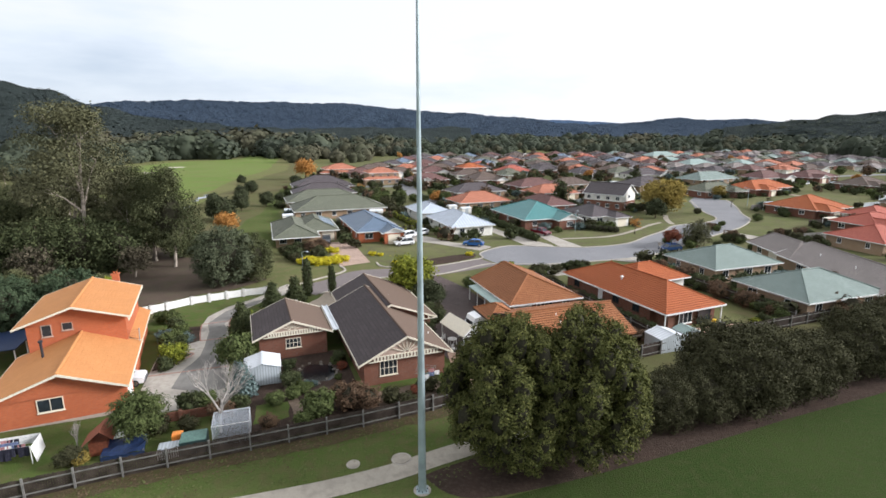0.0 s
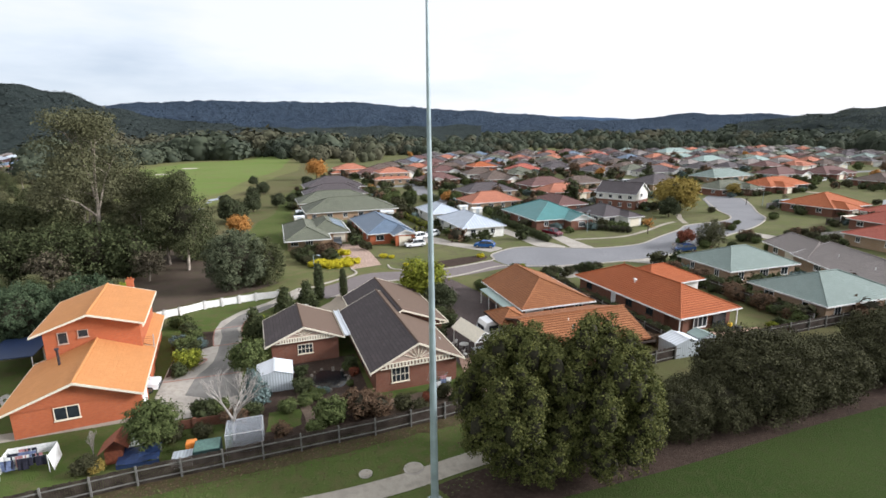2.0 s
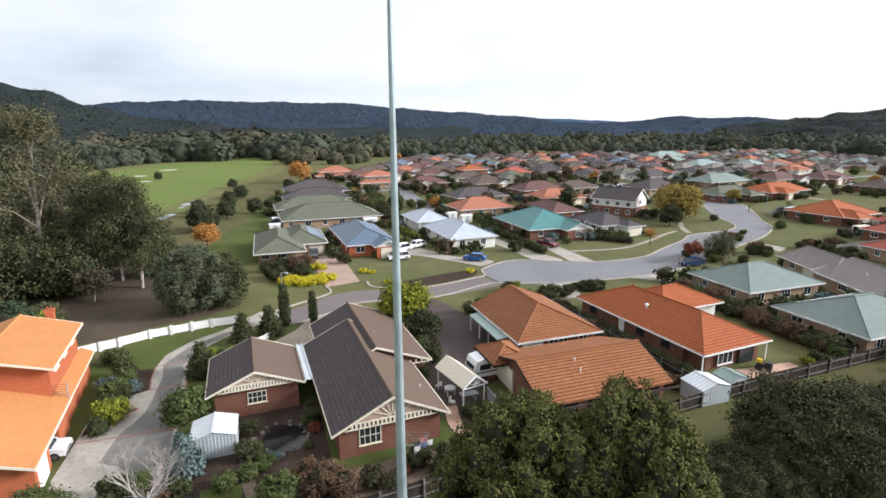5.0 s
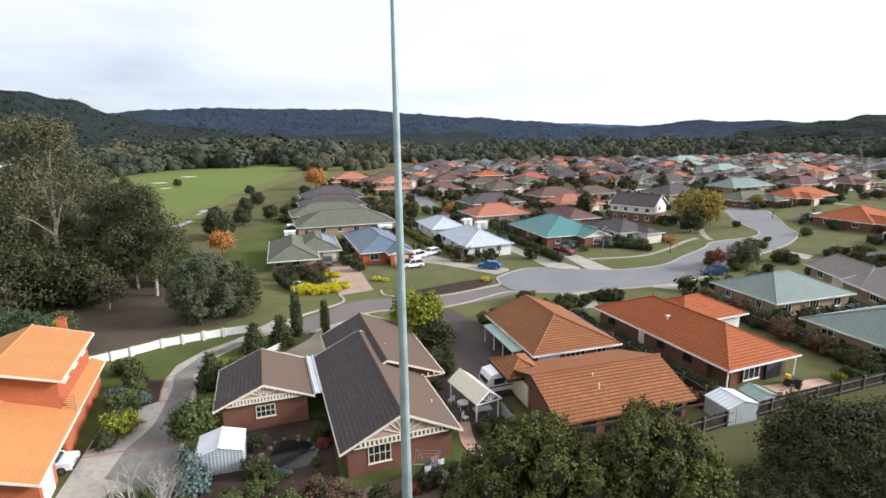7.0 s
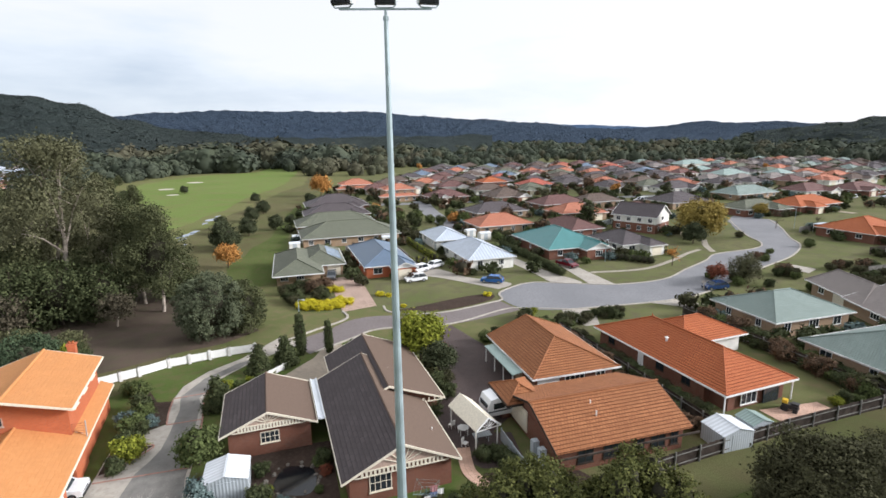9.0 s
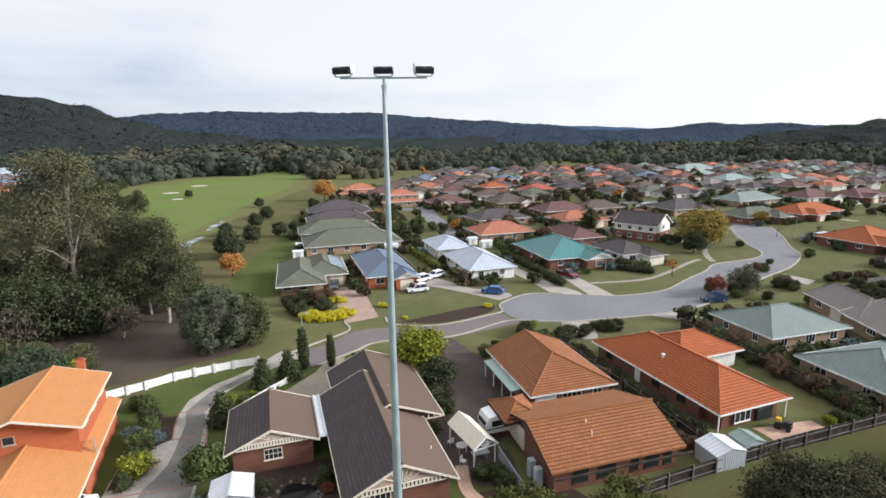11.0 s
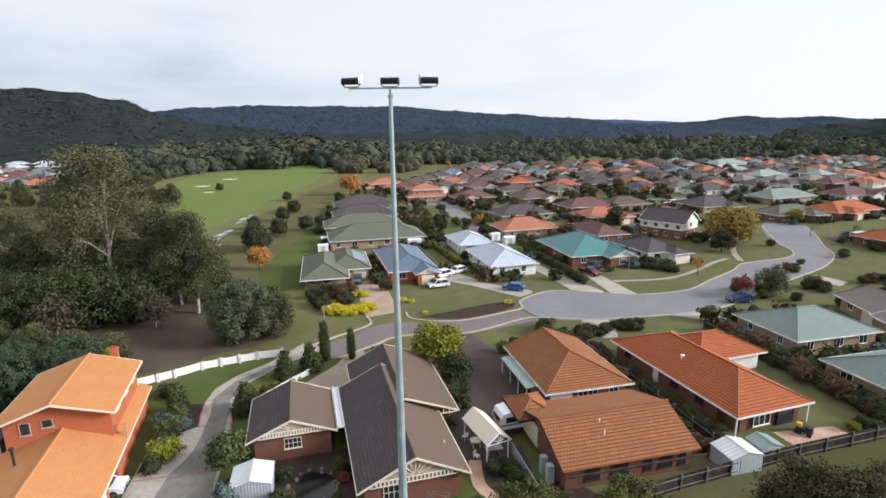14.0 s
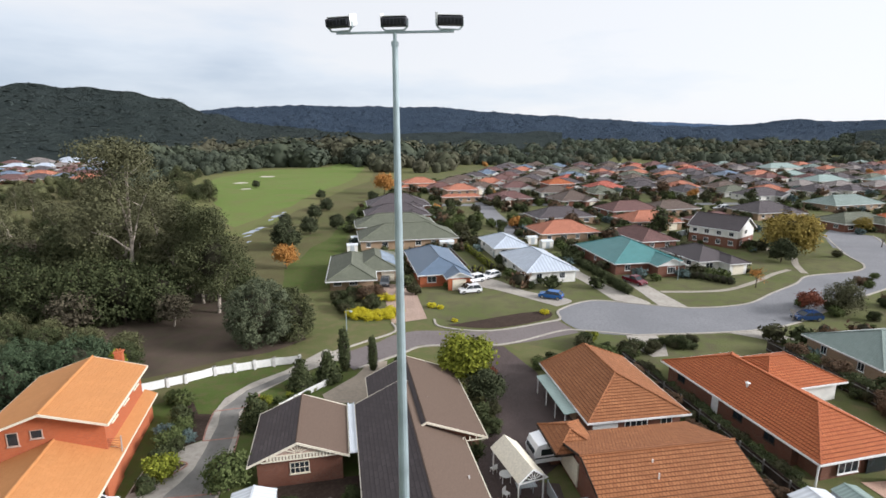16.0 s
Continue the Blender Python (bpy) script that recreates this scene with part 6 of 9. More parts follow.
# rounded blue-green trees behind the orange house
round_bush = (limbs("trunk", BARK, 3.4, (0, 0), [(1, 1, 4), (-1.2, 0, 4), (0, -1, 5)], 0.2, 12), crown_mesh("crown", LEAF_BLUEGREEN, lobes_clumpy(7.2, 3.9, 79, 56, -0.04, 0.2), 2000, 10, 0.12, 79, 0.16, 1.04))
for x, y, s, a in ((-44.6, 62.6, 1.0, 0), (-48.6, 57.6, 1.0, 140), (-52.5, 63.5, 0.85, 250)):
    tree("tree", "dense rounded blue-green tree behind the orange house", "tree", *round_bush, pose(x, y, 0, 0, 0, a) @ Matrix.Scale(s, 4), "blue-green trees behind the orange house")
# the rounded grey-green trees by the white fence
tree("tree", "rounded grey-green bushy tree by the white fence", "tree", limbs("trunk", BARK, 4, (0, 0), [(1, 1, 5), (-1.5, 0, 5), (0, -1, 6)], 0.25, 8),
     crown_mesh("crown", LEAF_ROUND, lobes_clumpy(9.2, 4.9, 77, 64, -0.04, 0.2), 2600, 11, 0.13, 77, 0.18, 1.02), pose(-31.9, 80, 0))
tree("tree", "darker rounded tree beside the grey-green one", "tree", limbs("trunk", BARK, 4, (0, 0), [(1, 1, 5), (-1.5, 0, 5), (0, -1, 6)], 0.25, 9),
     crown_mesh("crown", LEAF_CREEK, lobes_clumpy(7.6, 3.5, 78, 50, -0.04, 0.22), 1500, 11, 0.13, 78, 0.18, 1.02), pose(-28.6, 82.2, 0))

# golf course and street trees
ball = (limbs("trunk", BARK, 2.6, (0.1, 0), [(0.8, 0.3, 3.2), (-0.8, 0.2, 3.4), (0, -0.8, 3.6)], 0.16, 5), crown_mesh("crown", LEAF_GOLF, lobes_round(5.6, 2.9, 81, 14, 0.08), 560, 11, 0.2, 81, 0.28, 0.8))
orange = (limbs("trunk", BARK, 2.6, (0.1, 0), [(0.8, 0.3, 3.2), (-0.8, 0.2, 3.4), (0, -0.8, 3.6)], 0.14, 6), crown_mesh("crown", LEAF_ORANGE, lobes_round(5.4, 2.5, 82, 11, 0.2), 380, 9, 0.22, 82, 0.36, 0.6))
gold = (limbs("trunk", BARK, 3.6, (0.1, 0), [(1.8, 0.6, 5), (-1.8, 0.4, 5), (0, -2, 6)], 0.3, 7), crown_mesh("crown", LEAF_GOLD, lobes_round(9.6, 6.2, 83, 18, 0.12), 900, 11, 0.3, 83, 0.5, 0.8))
lime = (limbs("trunk", BARK, 2.6, (0, 0), [(0.8, 0.3, 3.2), (-0.8, 0.2, 3.4)], 0.14, 8), crown_mesh("crown", LEAF_LIME, lobes_round(5.8, 3.2, 84, 13, 0.12), 620, 12, 0.19, 84, 0.3))
olive = (limbs("trunk", BARK, 2.2, (0, 0), [(0.8, 0.3, 2.6), (-0.8, 0.2, 2.8)], 0.12, 9), crown_mesh("crown", LEAF_GREEN, lobes_round(4.2, 2.2, 85, 11, 0.06), 420, 11, 0.18, 85, 0.26))
for x, y, s in ((-54.5, 138.5, 1.25), (-58, 143, 0.8), (-69.5, 170, 0.75), (-66, 162, 0.7), (-56.3, 158.5, 0.95), (-65.3, 185.6, 0.9), (-70, 208.5, 0.8), (-68, 204, 0.85), (-51.6, 168, 0.85), (-84, 240, 0.75), (-57, 232, 0.8), (-62, 246, 0.6), (-137, 282, 0.75), (-150, 250, 0.9), (-160, 243, 1.0), (-142, 236, 0.8), (-47, 192, 0.7), (-50, 178, 0.6)):
    tree("tree", "small round dark tree on the golf course", "tree", *ball, pose(x, y, 0, 0, 0, x * 40) @ Matrix.Scale(s, 4), "round trees on the golf course")
tree("tree", "small orange autumn tree in the grass", "tree", *orange, pose(-46.5, 120.3, 0) @ Matrix.Scale(1.0, 4))
tree("tree", "bright orange autumn tree at the fairway end", "tree", *orange, pose(-60, 262, 0) @ Matrix.Scale(1.9, 4))
tree("tree", "broad golden autumn tree on the street corner", "tree", *gold, pose(70.0, 148.5, 0) @ Matrix.Scale(1.06, 4))
tree("tree", "dark green rounded tree below the golden tree", "tree", *ball, pose(64.5, 140.5, 0) @ Matrix.Scale(1.0, 4))
tree("tree", "yellow-green bushy tree beside the brick house", "tree", *lime, lot(19.2, 69.0) @ Matrix.Scale(1.1, 4))
tree("tree", "dark green shrub tree below the yellow-green tree", "tree", *ball, lot(20.4, 65.0) @ Matrix.Scale(0.72, 4))
tree("tree", "rounded green garden tree by the brick wing", "tree", *olive, lot(-4.3, 54.2) @ Matrix.Scale(0.85, 4))
willow = (olive[0], crown_mesh("crown", LEAF_GUM, lobes_clumpy(4.6, 2.4, 95, 26, 0.0, 0.26), 520, 12, 0.12, 95, 0.26))
tree("tree", "soft grey-green willow bush by the kerb", "tree", *willow, pose(57.6, 105.2, 0) @ Matrix.Scale(1.1, 4))
tree("tree", "thin orange-leaved sapling on the verge", "tree", *(olive[0], crown_mesh("crown", LEAF_ORANGE, lobes_gum(3.6, 1.7, 96, 9), 90, 5, 0.13, 96, 0.3, 0.0)), pose(49.7, 118.2, 0))
tree("tree", "golden autumn tree before a dark house", "tree", *(orange[0], crown_mesh("crown", LEAF_GOLD, lobes_round(5.0, 2.2, 97, 10, 0.15), 260, 9, 0.2, 97, 0.32, 0.6)), pose(106, 182, 0))
tree("tree", "small red-leaved street tree above a blue car", "tree", *(olive[0], crown_mesh("crown", LEAF_RED, lobes_round(3.6, 1.9, 86, 8, 0.45), 220, 10, 0.17, 86, 0.25)), pose(51.5, 103.5, 0))
cypress = (limbs("trunk", BARK, 2.0, (0, 0), [(0, 0, 3)], 0.1, 2), crown_mesh("crown", LEAF_DARK, lobes_column(5.8, 0.58), 360, 10, 0.14, 87, 0.13, 0.9))
gold_cypress = (cypress[0], crown_mesh("crown", LEAF_LIME, lobes_column(5.6, 0.8), 360, 10, 0.14, 88, 0.14, 0.9))
conifer = (limbs("trunk", BARK, 2.6, (0, 0), [(0, 0, 3)], 0.1, 2), crown_mesh("crown", LEAF_DARK, lobes_cone(3.8, 1.5), 420, 10, 0.15, 89, 0.17, 0.85))
spruce = (conifer[0], crown_mesh("crown", LEAF_BLUE, lobes_cone(3.4, 1.35), 420, 10, 0.14, 90, 0.18, 0.8))
tree("cypress", "slim dark green column cypress by the driveway", "cypress", *cypress, lot(4.8, 75.2), "column cypresses")
tree("cypress", "shorter slim dark cypress by the driveway", "cypress", *cypress, lot(8.3, 74.8) @ Matrix.Scale(0.8, 4), "column cypresses")
tree("cypress", "golden-green column cypress behind the orange house", "cypress", *gold_cypress, lot(-19.4, 71.5) @ Matrix.Scale(1.1, 4))
for u, v, s in ((2.9, 72.9, 1.0), (-0.2, 71.6, 0.95), (-4.0, 63.9, 0.95), (-3.2, 64.8, 0.6), (11.2, 74.0, 0.5)):
    tree("conifer", "small dark conifer in the front garden", "conifer", *conifer, lot(u, v, 0, u * 30) @ Matrix.Scale(s, 4), "dark conifers")
tree("conifer", "blue-grey spruce behind the garden shed", "conifer", *spruce, lot(-3.4, 47.2) @ Matrix.Scale(0.95, 4))
tree("conifer", "small dark conifer before the brick gable", "conifer", *conifer, lot(14.6, 41.0) @ Matrix.Scale(0.62, 4))

# ---- fences, sheds and garden things ----
def paling_fence(points, high, label, mat, post_mat, outside=-1, gap=3.0, name="timber_fence"):
    """Posts and rails on one side of close palings; points in the plan of the lots."""
    f = thing(name, pose(0, 0, 0), label, "fence")
    post = Geo().box(-0.06, 0.06, -0.06, 0.06, 0, high + 0.1).mesh("post", post_mat)
    rnd = random.Random(int(points[0][0]) + 100)
    for (u0, v0), (u1, v1) in zip(points[:-1], points[1:]):
        a, b = Vector(W(u0, v0)), Vector(W(u1, v1))
        n = max(1, round((b - a).length / gap))
        turn = math.degrees(math.atan2(b.y - a.y, b.x - a.x))
        side = Vector((-(b - a).y, (b - a).x, 0)).normalized() * outside
        for k in range(n):
            p, q = a.lerp(b, k / n), a.lerp(b, (k + 1) / n)
            part("post", post, None, f, "", pose(*(p + side * 0.09), 0, 0, turn))
            pal = Geo()
            m = max(2, round((q - p).length / 0.15))
            d = (q - p).normalized()
            for j in range(m):
                c = p.lerp(q, (j + 0.5) / m)
                h = high + rnd.uniform(-0.05, 0.04)
                pal_board(pal, c, d, h)
            tagged(part("paling_panel", pal, mat, f), kind="stuff")
            for z in (0.35, high - 0.3):
                part("rail", Geo().bar(p + side * 0.05 + Vector((0, 0, z)), q + side * 0.05 + Vector((0, 0, z)), 0.05, 0.09), post_mat, f)
    return f


def pal_board(g, c, d, h):
    n = Vector((-d.y, d.x, 0)) * 0.012
    e = d * 0.066
    g.face([c - e - n, c + e - n, c + e - n + Vector((0, 0, h)), c - e - n + Vector((0, 0, h))])
    g.face([c + e + n, c - e + n, c - e + n + Vector((0, 0, h)), c + e + n + Vector((0, 0, h))])
    g.face([c - e - n + Vector((0, 0, h)), c + e - n + Vector((0, 0, h)), c + e + n + Vector((0, 0, h)), c - e + n + Vector((0, 0, h))])


def panel_fence(points, high, label, mat, post_mat, gap, name="panel_fence", post_w=0.16, dip=0.0):
    """Panels between posts, each panel an object of its own."""
    f = thing(name, pose(0, 0, 0), label, "fence")
    for (u0, v0), (u1, v1) in zip(points[:-1], points[1:]):
        a, b = Vector(W(u0, v0)), Vector(W(u1, v1))
        n = max(1, round((b - a).length / gap))
        for k in range(n + 1):
            p = a.lerp(b, k / n)
            part("post", Geo().box(-post_w, post_w, -post_w, post_w, 0, high + 0.08), post_mat, f, "", pose(*p, 0, 0, math.degrees(math.atan2(b.y - a.y, b.x - a.x))))
            if k < n:
                q = a.lerp(b, (k + 1) / n)
                g = Geo()
                for j in range(8):
                    s, t = p.lerp(q, j / 8), p.lerp(q, (j + 1) / 8)
                    h0, h1 = (high - dip * math.sin(math.pi * x / 8) for x in (j, j + 1))
                    d = (q - p).normalized()
                    m = Vector((-d.y, d.x, 0)) * 0.03
                    g.face([s - m + Vector((0, 0, 0.1)), t - m + Vector((0, 0, 0.1)), t - m + Vector((0, 0, h1)), s - m + Vector((0, 0, h0))])
                    g.face([t + m + Vector((0, 0, 0.1)), s + m + Vector((0, 0, 0.1)), s + m + Vector((0, 0, h0)), t + m + Vector((0, 0, h1))])
                    g.face([s - m + Vector((0, 0, h0)), t - m + Vector((0, 0, h1)), t + m + Vector((0, 0, h1)), s + m + Vector((0, 0, h0))])
                part("panel", g, mat, f)
    return f


paling_fence([(-46, 34.6), (-24, 36.3), (-16.6, 37.0), (-11, 37.5), (0.3, 37.95), (6.2, 38.2), (12.4, 38.75), (24, 40.2), (34.1, 41.35), (47.7, 42.5), (60.6, 43.0), (84, 43.8)], 1.5, "long weathered grey-brown timber paling fence behind the gardens", TIMBER_OLD, TIMBER_POST)
paling_fence([(41.2, 43), (41.0, 57), (40.4, 72)], 1.6, "dark timber side fence between two orange-roofed houses", TIMBER_OLD, TIMBER_POST, 1)
paling_fence([(62.2, 43.6), (62, 58), (61.6, 72)], 1.7, "dark timber side fence beside the green-roofed houses", TIMBER_OLD, TIMBER_POST, 1)
panel_fence([(-18.4, 73.2), (-15.7, 74.3), (-13.9, 75.0), (-11.0, 76.55), (-4.2, 78.05), (-1.0, 78.3)], 1.15, "low white panel fence with pale posts", WHITE, TRIM, 2.6, "white_fence", 0.17, 0.06)
panel_fence([(-1.9, 66.7), (1.0, 69.9), (4.0, 72.8)], 0.8, "low white garden fence along the drive", WHITE, WHITE, 2.2, "white_fence", 0.06)
panel_fence([(21.9, 40.2), (21.9, 49.5)], 1.25, "pale grey side fence next to the boarded house", SHED_GREY, GALV, 2.4, "metal_fence", 0.05)
panel_fence([(-11.3, 44.1), (-5.0, 44.0)], 0.95, "low red brick garden wall below the apron", BRICK_RED, BRICK_RED, 3.1, "garden_wall", 0.12)


def shed(u0, u1, v0, v1, eave, top, along, label, roof=None):
    s = thing("garden_shed", lot((u0 + u1) / 2, (v0 + v1) / 2), label, "shed")
    a, b = (u1 - u0) / 2, (v1 - v0) / 2
    g = Geo().box(-a, a, -b, b, 0, eave)
    if along == "v":
        g.face([(-a, -b, eave), (a, -b, eave), (0, -b, top)]).face([(a, b, eave), (-a, b, eave), (0, b, top)])
    else:
        g.face([(a, -b, eave), (a, b, eave), (a, 0, top)]).face([(-a, b, eave), (-a, -b, eave), (-a, 0, top)])
    part("body", g, SHED_GREY, s)
    r, o = Geo(), 0.08
    if along == "v":
        r.slope((-a - o, b + o, eave - 0.03), (-a - o, -b - o, eave - 0.03), (0, b + o, top + 0.03), (0, -b - o, top + 0.03))
        r.slope((a + o, -b - o, eave - 0.03), (a + o, b + o, eave - 0.03), (0, -b - o, top + 0.03), (0, b + o, top + 0.03))
    else:
        r.slope((-a - o, -b - o, eave - 0.03), (a + o, -b - o, eave - 0.03), (-a - o, 0, top + 0.03), (a + o, 0, top + 0.03))
        r.slope((a + o, b + o, eave - 0.03), (-a - o, b + o, eave - 0.03), (a + o, 0, top + 0.03), (-a - o, 0, top + 0.03))
    part("roof", r, roof or METAL_WHITE, s)
    part("door", Geo().box(-0.7, 0.7, -b - 0.02, -b - 0.003, 0.03, eave - 0.08), SHED_GREY, s, "ribbed sliding shed door")
    part("ridge_cap", Geo().bar((0, -b - o, top + 0.05), (0, b + o, top + 0.05), 0.16, 0.03) if along == "v" else Geo().bar((-a - o, 0, top + 0.05), (a + o, 0, top + 0.05), 0.16, 0.03), roof or METAL_WHITE, s)
    return s


shed(-3.2, 0.1, 48.4, 51.4, 1.75, 2.2, "v", "pale grey metal garden shed with a white roof")
shed(39.6, 42.9, 41.8, 44.4, 1.65, 2.1, "v", "grey metal garden shed with a white roof by the fence")
shed(43.6, 45.9, 42.5, 44.5, 1.55, 1.9, "v", "smaller pale green-roofed metal shed by the fence", METAL_GREENISH)


def gazebo():
    z = thing("gazebo", lot(19.75, 51.05, 0, 11), "white-posted garden gazebo with a cream gabled roof", "gazebo")
    a, b = 1.3, 2.6
    r = Geo()
    r.slope((-a, b, 2.2), (-a, -b, 2.2), (0, b, 3.2), (0, -b, 3.2))
    r.slope((a, -b, 2.2), (a, b, 2.2), (0, -b, 3.2), (0, b, 3.2))
    r.face([(-a, -b, 2.14), (-a, b, 2.14), (0, b, 3.14), (0, -b, 3.14)]).face([(a, b, 2.14), (a, -b, 2.14), (0, -b, 3.14), (0, b, 3.14)])
    part("roof", r, CREAM, z, "plain cream sheet roof")
    for x in (-1.12, 1.12):
        for y in (-2.3, 2.3):
            part("post", Geo().box(-0.05, 0.05, -0.05, 0.05, 0, 2.3), WHITE, z, "", pose(x, y, 0))
    t = Geo()
    c = Vector((0, -b - 0.02, 2.25))
    for k in range(1, 7):
        an = math.pi * k / 7
        d = Vector((math.cos(an), 0, math.sin(an)))
        t.bar(c + d * 0.12, c + d * min(0.85 / max(d.z, 0.4), 0.85), 0.05, 0.04)
    t.bar((-a, -b - 0.02, 2.18), (a, -b - 0.02, 2.18), 0.05, 0.1).bar((-a, -b - 0.03, 2.2), (0, -b - 0.03, 3.2), 0.04, 0.14).bar((a, -b - 0.03, 2.2), (0, -b - 0.03, 3.2), 0.04, 0.14)
    part("gable_trim", t, WHITE, z, "white fan trim in the gable")
    return z


gazebo()


def garden_table(m, w, d, mat, round_top=False):
    t = thing("garden_table", m, "pale garden table on thin legs", "table")
    top = Geo().tube((0, 0, 0.7), (0, 0, 0.74), w / 2, w / 2, 20) if round_top else Geo().box(-w / 2, w / 2, -d / 2, d / 2, 0.7, 0.74)
    part("tabletop", top, mat, t)
    for x in (-1, 1):
        for y in (-1, 1):
            part("leg", Geo().box(-0.03, 0.03, -0.03, 0.03, 0, 0.7), mat, t, "", pose(x * w * 0.32, y * d * 0.32, 0))
    return t


def garden_chair(m):
    c = thing("garden_chair", m, "white moulded garden chair", "chair", "garden chairs")
    part("seat", Geo().box(-0.24, 0.24, -0.24, 0.24, 0.42, 0.46), WHITE, c)
    part("backrest", Geo().box(-0.24, 0.24, 0.21, 0.25, 0.46, 0.9), WHITE, c)
    for x in (-0.21, 0.21):
        for y in (-0.21, 0.21):
            part("leg", Geo().box(-0.02, 0.02, -0.02, 0.02, 0, 0.42), WHITE, c, "", pose(x, y, 0))


garden_table(lot(18.9, 51.6), 1.1, 1.1, WHITE, True)
garden_table(lot(20.2, 50.0), 1.7, 0.8, SHED_GREY)
garden_chair(lot(18.4, 49.6, 0, 40))
garden_chair(lot(18.2, 52.9, 0, 200))


def caravan():
    c = thing("caravan", lot(24.5, 53.7, 0, 4), "white caravan parked on the dark drive", "caravan")
    prof = [(-2.7, 0.75), (-2.85, 1.5), (-2.5, 2.45), (-1.5, 2.62), (2.2, 2.62), (2.65, 2.3), (2.75, 1.2), (2.5, 0.7)]
    g = Geo()
    for y, rev in ((-1.05, False), (1.05, True)):
        p = [(x, y, z) for x, z in prof]
        g.face(list(reversed(p)) if rev else p)
    for (x0, z0), (x1, z1) in zip(prof, prof[1:] + prof[:1]):
        g.face([(x0, -1.05, z0), (x0, 1.05, z0), (x1, 1.05, z1), (x1, -1.05, z1)])
    part("body", g, CAR_WHITE, c)
    for x, w in ((-1.6, 1.2), (0.4, 1.4)):
        part("window", Geo().box(x - w / 2, x + w / 2, -1.07, -1.04, 1.45, 2.05), GLASS, c)
    part("window", Geo().box(-2.84, -2.72, -0.8, 0.8, 1.45, 1.95), GLASS, c)
    part("stripe", Geo().box(-2.75, 2.7, -1.065, -1.045, 1.15, 1.28), CAR_GREY, c)
    part("roof_hatch", Geo().box(-0.5, 0.5, -0.4, 0.4, 2.62, 2.74), WHITE, c)
    for y in (-0.95, 0.95):
        wheel = part("wheel", Geo().tube((-0.1, -0.1, 0), (-0.1, 0.1, 0), 0.34, 0.34, 16), RUBBER, c, "", pose(0.2, y, 0.34))
        part("rim", Geo().tube((-0.1, -0.115, 0), (-0.1, 0.115, 0), 0.19, 0.19, 12), CHROME, wheel)
    part("drawbar", Geo().bar((-2.7, 0.5, 0.6), (-4.0, 0, 0.5), 0.08).bar((-2.7, -0.5, 0.6), (-4.0, 0, 0.5), 0.08), DARK_METAL, c)


caravan()


